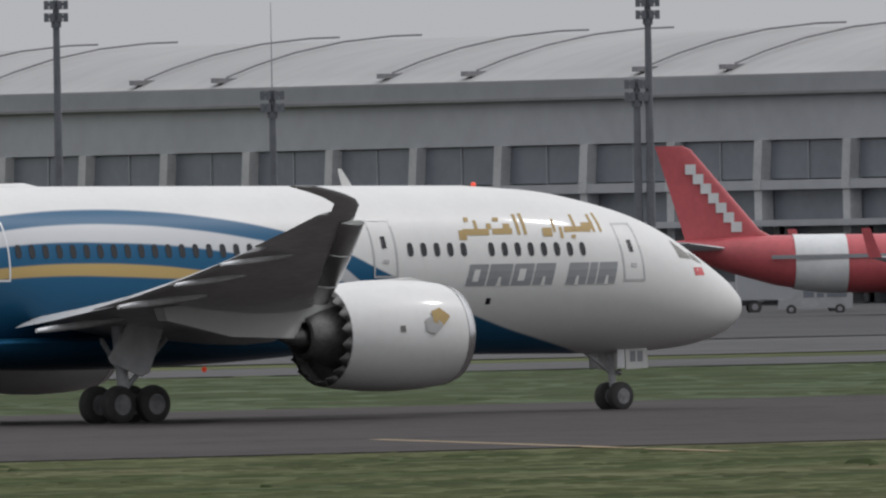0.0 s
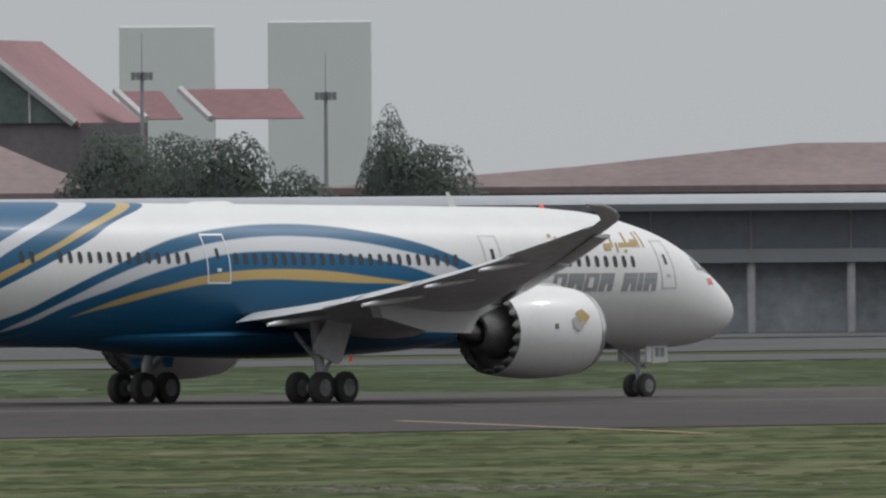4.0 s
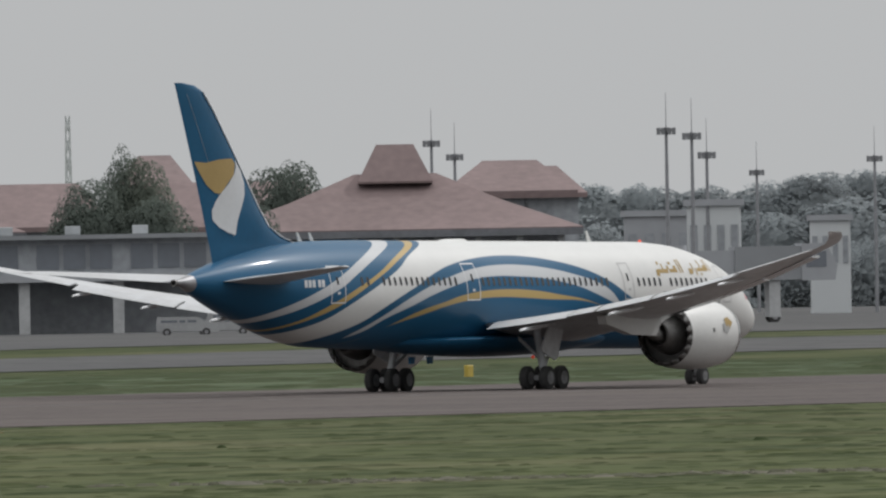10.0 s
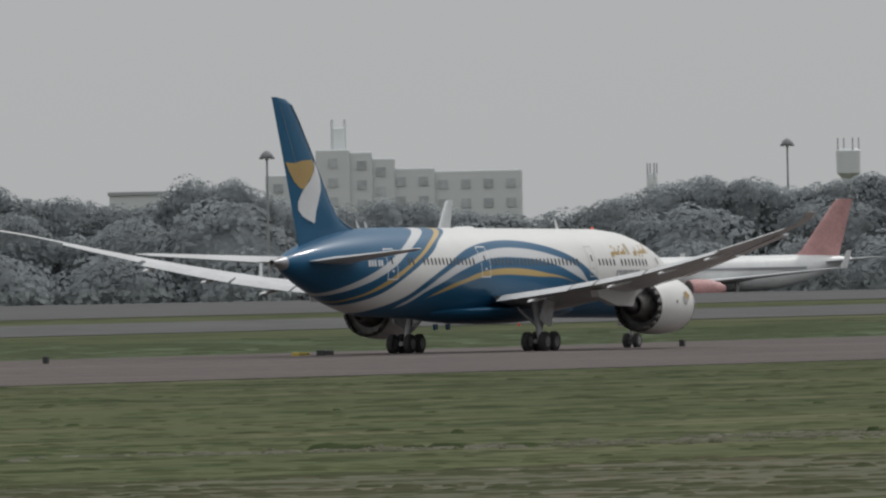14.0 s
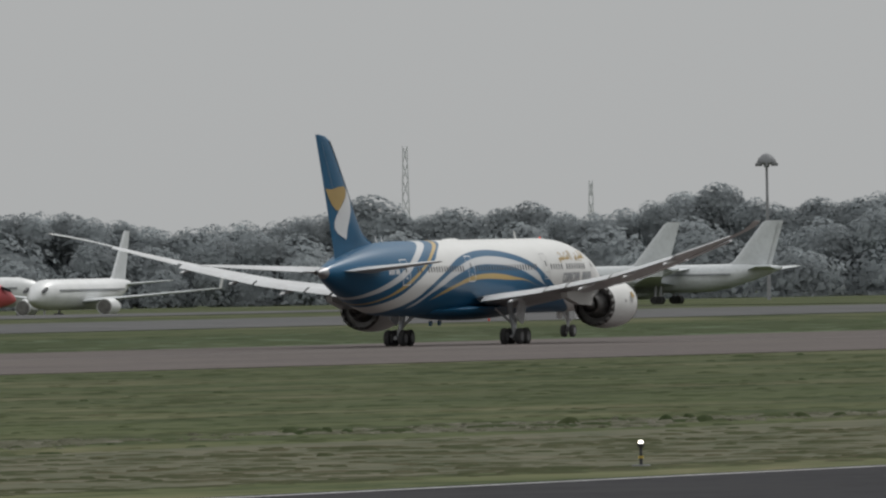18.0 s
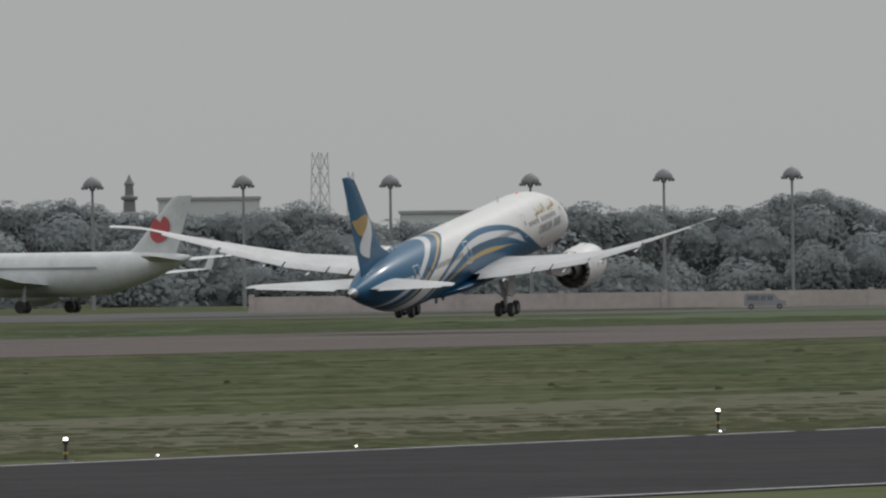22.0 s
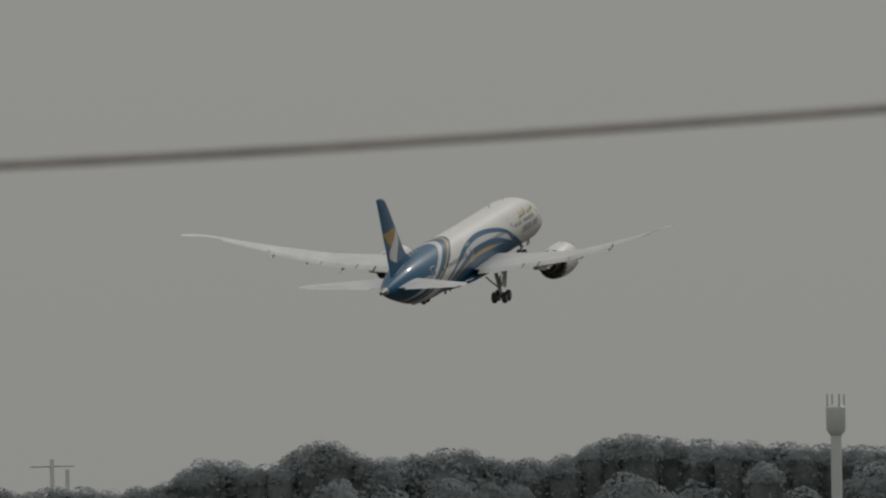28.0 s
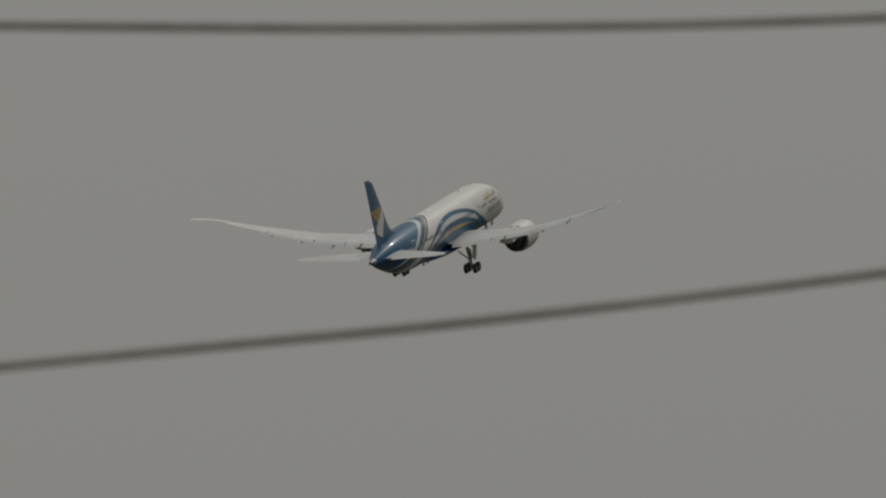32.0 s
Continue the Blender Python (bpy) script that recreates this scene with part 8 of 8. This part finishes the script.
def build_van(bearing, d, yaw, label, m=M_VEHICLE, length=5.2, high=2.1, z=0.0):
    t = empty("service_van", spot(bearing, d, yaw, z), label, "van", "service vehicles")
    b = bmesh.new()
    prism(b, [(-length / 2, 0.45), (length / 2, 0.45), (length / 2, 1.05), (length / 2 - 0.9, 1.2), (length / 2 - 1.6, high - 0.05), (-length / 2 + 0.1, high), (-length / 2, 1.3)], -0.95, 0.95)
    part("body", b, m, t, smooth=False)
    for s in (-1, 1):
        for x0, x1 in ((length / 2 - 2.5, length / 2 - 1.75), (-0.6, length / 2 - 2.7), (-length / 2 + 0.4, -0.8)):
            part("side_window", boxed((x0, s * 0.95 - 0.02, 1.2), (x1, s * 0.95 + 0.02, high - 0.3)), M_GLASSW, t, smooth=False)
    wheels_on(t, (-length / 2 + 0.9, length / 2 - 0.9), 0.9, 0.36)


def build_truck(bearing, d, yaw, label, box_m, cab_m=M_VEHICLE, length=7.5, high=3.4, lift=0.0, z=0.0):
    t = empty("catering_truck" if lift else "box_truck", spot(bearing, d, yaw, z), label, "truck", "service vehicles")
    part("chassis", boxed((-length / 2, -0.9, 0.6), (length / 2, 0.9, 0.85)), M_BLACKBOX, t, smooth=False)
    part("cargo_box", boxed((-length / 2, -1.2, 0.95 + lift), (length / 2 - 2.0, 1.2, high + lift), bevel=0.05), box_m, t, smooth=False)
    c = bmesh.new()
    prism(c, [(length / 2 - 1.8, 0.55), (length / 2, 0.55), (length / 2, 1.4), (length / 2 - 0.35, 2.35), (length / 2 - 1.8, 2.4)], -1.1, 1.1)
    cab = part("cab", c, cab_m, t, smooth=False)
    for s in (-1, 1):
        part("side_window", boxed((length / 2 - 1.4, s * 1.1 - 0.02, 1.45), (length / 2 - 0.5, s * 1.1 + 0.02, 2.1)), M_GLASSW, cab, smooth=False)
    if lift:
        sc = bmesh.new()
        rod(sc, (-length / 2 + 0.3, 0, 0.85), (length / 2 - 2.6, 0, 0.95 + lift), 0.12, 0.12, 6)
        rod(sc, (length / 2 - 2.6, 0, 0.85), (-length / 2 + 0.3, 0, 0.95 + lift), 0.12, 0.12, 6)
        part("scissor_lift", sc, M_STEEL, t)
    wheels_on(t, (-length / 2 + 1.2, length / 2 - 1.0), 0.95, 0.48)


def build_dolly(bearing, d, label):
    t = empty("covered_dolly", spot(bearing, d, 4), label, "dolly", "covered baggage dollies")
    c = bmesh.new()
    prism(c, [(-1.42, 0.7), (1.42, 0.7), (1.38, 1.6), (0.9, 2.15), (-0.9, 2.2), (-1.38, 1.65)], -1.1, 1.1)
    bmesh.ops.bevel(c, geom=list(c.edges), offset=0.12, segments=2, affect="EDGES")
    part("cover", c, M_TARP, t, "red tarpaulin cover")
    part("deck", boxed((-1.5, -1.1, 0.56), (1.5, 1.1, 0.69)), M_BLACKBOX, t, smooth=False)
    wheels_on(t, (-1.0, 1.0), 0.9, 0.28)


for bb in (45.1917, 45.0645, 44.9334, 44.8036, 44.6738):
    build_dolly(bb, 1340, "baggage dolly under a red tarpaulin")
build_van(35.9694, 1890, 0, "white van on the apron", z=0.9)
build_truck(35.8450, 1910, 0, "white box truck on the apron", M_VEHICLE, length=7.0, high=3.6, z=0.9)
build_truck(33.8678, 1990, 0, "white high catering truck beside the terminal", M_VEHICLE, length=9.0, high=4.6, lift=1.0, z=1.0)
build_van(30.5171, 2080, 0, "white pick-up by the pavilion", z=1.4, high=1.7)
build_van(30.4302, 2090, 180, "pale van by the pavilion", z=1.4)
build_van(50.2288, 1690, 180, "white service van at the gate")
build_truck(50.2823, 1720, 5, "pale grey truck at the gate", M_PANEL, length=8, high=3.3)
build_van(48.7927, 1650, 0, "dark blue service van at the gate", M_JETNAVY)
build_van(47.6581, 1660, 0, "white service van before the terminal")
build_truck(47.5377, 1670, 180, "white truck before the terminal", M_VEHICLE)
build_van(47.4172, 1660, 0, "white service van before the terminal")
build_van(42.6166, 1560, 180, "white van before the concourse", high=2.4)
build_van(22.5722, 3100, 0, "white van before the maintenance hangar", length=6)
build_van(22.2644, 3100, 180, "dark van before the maintenance hangar", M_BLACKBOX, length=6)
build_truck(22.3849, 3120, 0, "grey truck before the maintenance hangar", M_PANEL)
build_van(16.3339, 3150, 0, "grey van by the perimeter wall", M_FASCIA, length=5.5)
# plastic barriers, red and white by turns
for i in range(8):
    t = empty("road_barrier", spot(31.5654 - i * 0.043, 2060, 0, 1.4), "water-filled plastic road barrier", "barrier", "row of barriers")
    b = bmesh.new()
    prism(b, [(-0.3, 0), (0.3, 0), (0.12, 0.35), (0.09, 1.0), (-0.09, 1.0), (-0.12, 0.35)], -0.75, 0.75, "x")
    part("shell", b, (M_BARRIER, M_VEHICLE)[i % 2], t, smooth=False)


def build_bridge(bearing, d, yaw, z0, length, label, z=0.0):
    """A passenger boarding bridge: rotunda, two telescoping tunnels, cab and wheeled column."""
    t = empty("boarding_bridge", spot(bearing, d, yaw, z), label, "boarding bridge", "boarding bridges")
    part("rotunda", lofted([circle((0, 0, z0 - 0.3), 1.9, "z", 18), circle((0, 0, z0 + 3.0), 1.9, "z", 18)]), M_PANEL, t)
    part("rotunda_column", rod(bmesh.new(), (0, 0, 0), (0, 0, z0 - 0.3), 0.5, 0.5, 12), M_COLUMN, t)
    part("inner_tunnel", boxed((1.5, -1.25, z0), (length * 0.6, 1.25, z0 + 2.5)), M_PANEL, t, smooth=False)
    part("outer_tunnel", boxed((length * 0.5, -1.5, z0 - 0.2), (length, 1.5, z0 + 2.8)), M_FASCIA, t, smooth=False)
    c = bmesh.new()
    prism(c, [(length, z0 - 0.3), (length + 3.0, z0 - 0.3), (length + 3.2, z0 + 1.0), (length + 2.2, z0 + 3.0), (length, z0 + 3.0)], -1.7, 1.7)
    part("cab", c, M_PANEL, t, smooth=False)
    part("cab_window", boxed((length + 0.4, -1.76, z0 + 0.9), (length + 2.2, -1.7, z0 + 2.3)), M_GLASSW, t, smooth=False)
    part("drive_column", boxed((length * 0.8 - 0.5, -1.2, 0.5), (length * 0.8 + 0.5, 1.2, z0 - 0.2)), M_COLUMN, t, smooth=False)
    wheels_on(t, (length * 0.8,), 1.0, 0.5)


build_bridge(49.2226, 1715, 168, 4.2, 22, "grey boarding bridge at the terminal's gate")
build_bridge(49.2075, 1760, 12, 4.6, 22, "grey boarding bridge at the terminal's gate")
build_bridge(31.2509, 2120, 170, 4.0, 12, "pale boarding bridge at the pavilion", 1.4)
build_bridge(29.3794, 2150, 10, 4.0, 12, "pale boarding bridge at the pavilion", 1.5)


def build_walkway(b_a, b_b, d, z_a, z_b, label):
    """A raised walkway on piers, with a dark glazed band under its pale roof."""
    t = thing("gate_walkway", (b_a + b_b) / 2, d, label, "walkway", "raised gate walkways")
    w = d * math.tan(radians((b_a - b_b) / 2))
    for name, lo, hi, dy, m in (("roof", 2.6, 3.3, 2.2, M_PANEL), ("glazed_band", 1.5, 2.6, 1.9, M_GLASSW), ("lower_panel", 0.5, 1.5, 2.1, M_PANEL), ("floor_beam", 0.0, 0.5, 1.9, M_FASCIA)):
        b = bmesh.new()
        prism(b, [(-w, z_a + lo), (w, z_b + lo), (w, z_b + hi), (-w, z_a + hi)], -dy, dy)
        part(name, b, m, t, smooth=False)
    n = max(2, int(w / 5))
    for i in range(n):
        x = -w + (i + 0.5) * 2 * w / n
        part("pier", boxed((x - 0.4, -0.5, 0), (x + 0.4, 0.5, min(z_a, z_b))), M_COLUMN, t, smooth=False)


build_walkway(49.85, 49.05, 1712, 7.0, 6.2, "pale raised walkway with a dark glazed band at the gates")
build_walkway(49.02, 48.15, 1705, 6.3, 5.2, "pale sloping walkway with a dark glazed band at the gates")
build_walkway(49.3, 48.75, 1745, 7.4, 8.2, "pale raised walkway beside the terminal windows")


# ---- overhead wires close to the eye ----
def overhead_wire(name, label, points, d=11.0, r=0.0020):
    """A sagging wire across the line of sight; points: (bearing, rise per metre of distance)."""
    cu = bpy.data.curves.new(name, "CURVE")
    cu.dimensions, cu.bevel_depth, cu.bevel_resolution = "3D", r, 3
    sp = cu.splines.new("NURBS")
    pts = []
    for b, e in points:
        q = d / math.cos(radians(b - 13.0))
        pts.append((q * math.cos(radians(b)), q * math.sin(radians(b)), EYE_H + q * e, 1))
    sp.points.add(len(pts) - 1)
    for p, v in zip(sp.points, pts):
        p.co = v
    sp.use_endpoint_u, sp.order_u = True, 3
    cu.materials.append(M_CABLE)
    return tagged(new(name, cu), label, "wire")


wire_low = overhead_wire("service_wire", "dark sagging service wire close overhead", [(62, 0.105), (50, 0.075), (35, 0.041), (25, 0.0235), (20, 0.0182), (17, 0.0166), (15.6, 0.01675), (14.5, 0.0173), (13.45, 0.0182), (12.4, 0.0193), (11.9, 0.01975), (10.9, 0.02115), (9, 0.0243), (4, 0.036), (-6, 0.075)])
wire_high = overhead_wire("service_wire", "dark sagging service wire close overhead", [(62, 0.16), (50, 0.12), (35, 0.078), (25, 0.053), (20, 0.0435), (16, 0.0362), (14, 0.0338), (12.93, 0.0328), (11.88, 0.0320), (10.83, 0.0317), (8, 0.0325), (0, 0.048), (-6, 0.066)])
for b, h in ((62.3, 9.2), (-6.3, 8.2)):
    q = 11.0 / math.cos(radians(b - 13.0))
    t = empty("utility_pole", Matrix.Translation((q * math.cos(radians(b)), q * math.sin(radians(b)), 0)), "grey concrete utility pole carrying wires", "pole", "utility poles")
    part("pole", rod(bmesh.new(), (0, 0, 0), (0, 0, h), 0.14, 0.09, 12), M_CONC, t)
    part("cross_arm", boxed((-0.5, -0.05, h - 0.35), (0.5, 0.05, h - 0.25)), M_STEEL, t, smooth=False)


# ---- grass clumps ----
def clumps(name, label, m, count, seed, y0, y1, low, high, wide, b0=13.0, b1=53.0, track=None, spread=4.0, bunch=0.0):
    """Low grown-out clumps of grass between two lines along the runway, where the ground can be seen at a slant."""
    rng = np.random.default_rng(seed)
    b = np.radians(b0 + (b1 - b0) * rng.random(count))
    near, far = np.maximum(y0 / np.sin(b), 560.0), np.minimum(y1 / np.sin(b), 2700.0)
    keep = far > near
    b, near, far = b[keep], near[keep], far[keep]
    d = near * (far / near) ** rng.random(len(b))
    x, y = d * np.cos(b), d * np.sin(b)
    if track:  # along a line over the field instead, breaking off here and there
        tx, ty = np.array(track, float).T
        x = tx[0] + (tx[-1] - tx[0]) * rng.random(count)
        y = np.interp(x, tx, ty) + rng.normal(0, spread, count) + 2.5 * np.sin(x * 0.09)
        if bunch:
            x, y = bunch * np.round(x / bunch) + rng.normal(0, 1.1, count), y + 3.0 * np.sin(np.round(x / bunch) * 7.3)
        keep = np.sin(x * 0.13 + 2 * np.sin(x * 0.041)) > (-0.35 if bunch else -0.75)
        x, y = x[keep], y[keep]
    d = np.hypot(x, y)
    k = len(x)
    tall = 0.5 + 0.5 * np.sin(x * 0.21 + 1.7 * np.sin(y * 0.11)) * np.sin(y * 0.17 + 2.1 * np.sin(x * 0.05))
    h = (low + (high - low) * tall * rng.random(k) ** 1.5) * (0.7 + 0.3 * d / 700)
    w = wide * (0.4 + 1.2 * rng.random(k) ** 2) * (0.6 + 0.4 * d / 700)
    n = 5
    a = np.arange(n) * 6.283 / n + rng.random((k, 1)) * 6.283
    rim = w[:, None] * rng.uniform(0.65, 1.2, (k, n))
    mid = rim * rng.uniform(0.45, 0.7, (k, n))
    up = h[:, None] * rng.uniform(0.6, 1.05, (k, n))
    ring0 = np.stack([x[:, None] + rim * np.cos(a), y[:, None] + rim * np.sin(a), np.full((k, n), -0.01)], -1)
    ring1 = np.stack([x[:, None] + mid * np.cos(a), y[:, None] + mid * np.sin(a), up], -1)
    top = np.stack([x, y, h], -1)[:, None, :]
    verts = np.concatenate([ring0, ring1, top], 1).reshape(-1, 3)
    i = np.arange(n)
    q = (i + 1) % n
    one = np.concatenate([np.stack([i, q, n + q], 1), np.stack([i, n + q, n + i], 1), np.stack([n + i, n + q, np.full(n, 2 * n)], 1)])
    tris = (one[None] + (np.arange(k) * (2 * n + 1))[:, None, None]).reshape(-1, 3)
    me = tri_mesh(name, verts, tris, m)
    me.shade_smooth()
    return tagged(new(name, me), label, "grass", kind="stuff")


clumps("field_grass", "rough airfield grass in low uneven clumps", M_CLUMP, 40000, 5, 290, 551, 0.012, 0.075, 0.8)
clumps("verge_grass", "straw-coloured grass along the taxiway verge", M_CLUMP_DRY, 9000, 6, 256, 306, 0.02, 0.12, 0.9, 13.0, 27.0)
clumps("field_weeds", "scattered dark weeds standing above the mown grass", M_WEED, 170, 11, 300, 545, 0.06, 0.22, 0.5)
TRACK = ((480, 425), (590, 404), (640, 394), (715, 352), (760, 336), (830, 331), (960, 330))
clumps("dry_track_grass", "bleached dry grass along an old wheel track", M_BLEACHED, 5200, 21, 0, 0, 0.05, 0.14, 0.42, track=TRACK, spread=3.2)
clumps("track_bushes", "low dark green bushes beside the old wheel track", M_WEED, 150, 22, 0, 0, 0.10, 0.36, 0.7, track=TRACK[3:], spread=1.8, bunch=17.0)
clumps("strip_grass", "lush green grass strip beyond the runway", M_CLUMP_FAR, 16000, 7, 694, 849, 0.03, 0.16, 2.0)


def motions():
    """All that moves: the airliner rolls, rotates and climbs, its wings bending up; another airliner taxis; the wires sway."""
    rolls = [  # seconds, metres along the runway, height, nose-up degrees, crab into the wind
    (0, 515.2, 0, 0, 0), (0.5, 542.57, 0, 0, 0), (1, 570.43, 0, 0, 0), (1.5, 598.78, 0, 0, 0),
    (2, 627.57, 0, 0, 0), (2.5, 656.85, 0, 0, 0), (3, 686.65, 0, 0, 0), (3.5, 716.86, 0, 0, 0),
    (4, 747.49, 0, 0, 0), (4.5, 778.58, 0, 0, 0), (5, 810.16, 0, 0, 0), (5.5, 842.26, 0, 0, 0),
    (6, 874.86, 0, 0, 0), (6.5, 907.88, 0, 0, 0), (7, 941.39, 0, 0, 0), (7.5, 975.25, 0, 0, 0),
    (8, 1009.5, 0, 0, 0), (8.5, 1044.29, 0, 0, 0), (9, 1079.58, 0, 0, 0), (9.5, 1115.47, 0, 0, 0),
    (10, 1151.98, 0, 0, 0), (10.5, 1189, 0, 0, 0), (11, 1226.41, 0, 0, 0), (11.5, 1264.1, 0, 0, 0),
    (12, 1302.05, 0, 0, 0), (12.5, 1340.33, 0, 0, 0), (13, 1378.86, 0, 0, 0), (13.5, 1418.16, 0, 0, 0),
    (14, 1458.18, 0, 0, 0), (14.5, 1498.69, 0, 0, 0), (15, 1539.74, 0, 0, 0), (15.5, 1581.46, 0, 0, 0),
    (16, 1623.86, 0, 0, 0), (16.5, 1666.81, 0, 0, 0), (17, 1710.06, 0, 0, 0), (17.5, 1753.42, 0, -0.04, 0),
    (18, 1796.79, 0, 0.2, 0), (18.5, 1840.27, 0, 0.77, 0), (19, 1884.06, 0, 1.6, 0), (19.5, 1928.27, 0, 2.51, 0),
    (20, 1972.86, 0, 3.33, -0.12), (20.5, 2017.82, 0.19, 4.26, -0.38), (21, 2063.13, 0.54, 5.49, -0.69), (21.5, 2108.65, 1.09, 6.84, -0.94),
    (22, 2154.3, 1.9, 7.91, -1.28), (22.5, 2200.17, 3.02, 8.48, -1.55), (23, 2246.22, 4.48, 8.65, -1.8), (23.5, 2292.36, 6.3, 8.59, -1.98),
    (24, 2338.64, 8.46, 8.55, -2.12), (24.5, 2385.24, 10.94, 8.73, -2.27), (25, 2432.25, 13.69, 9.06, -2.45), (25.5, 2479.68, 16.74, 9.37, -2.63),
    (26, 2527.48, 20.11, 9.62, -2.79), (26.5, 2575.64, 23.86, 9.83, -2.82), (27, 2624.15, 28.05, 10, -2.8), (27.5, 2672.94, 32.67, 10.12, -2.81),
    (28, 2721.98, 37.69, 10.19, -2.89), (28.5, 2771.28, 43.02, 10.18, -3.07), (29, 2820.93, 48.55, 10.15, -3.35), (29.5, 2871.12, 54.1, 10.26, -3.58),
    (30, 2921.97, 59.6, 10.46, -3.78), (30.5, 2973.54, 65.04, 10.62, -3.88), (31, 3025.85, 70.42, 10.57, -3.9), (31.5, 3078.91, 75.74, 10.33, -3.86),
    (32, 3132.71, 81.01, 9.96, -3.77),
    ]
    rise = lambda t, full, t0=16.5, t1=20.0: full * ease((t - t0) / (t1 - t0))
    walk(airliner, [(t, pose(x, RWY_Y, z + rise(t, 0.3), 0, -up - rise(t, 0.6, 16.5, 18.5), crab)) for t, x, z, up, crab in rolls])
    for strut in airliner_struts:  # the legs stretch as the wings take the weight
        walk(strut, [(t, pose(0, 0, -rise(t, 0.3) - rise(t, 0.3, 20.2, 21.6))) for t in (0, 16.5, 17.2, 18, 18.8, 20, 20.8, 21.6, 24, 32)])
    lift = ((0, 0), (6, 0.1), (9, 0.4), (13, 1.5), (15, 1.9), (18, 3.0), (20, 3.8), (22, 4.3), (27, 4.3), (32, 4.3))
    for s, (w, o) in airliner_wings.items():
        hinge = lambda y, z, a: Matrix.Translation((0, y * s, z)) @ Matrix.Rotation(radians(a * s), 4, "X") @ Matrix.Translation((0, -y * s, -z))
        walk(w, [(t, hinge(2.8, 3.2, 0.4 * a)) for t, a in lift])
        walk(o, [(t, hinge(2.8, 3.2, 0.4 * a) @ hinge(15.0, wing_z(15.0), 1.08 * a)) for t, a in lift])
    stand = taxiing.matrix_basis.copy()
    walk(taxiing, [(t, stand @ Matrix.Translation((s, 0, 0))) for t, s in ((0, -66), (4, -33), (6, -16.6), (8, 0), (9, 8.2), (10, 15), (12, 25), (15, 34), (18, 38), (32, 39))])
    for w in (wire_low, wire_high):
        walk(w, [(t, pose(0, 0, dz)) for t, dz in ((0, 0.004), (22, 0.004), (25, -0.012), (26, -0.0116), (28.5, 0), (29, 0.003), (30.5, 0.0154), (32, 0.0138))])


motions()
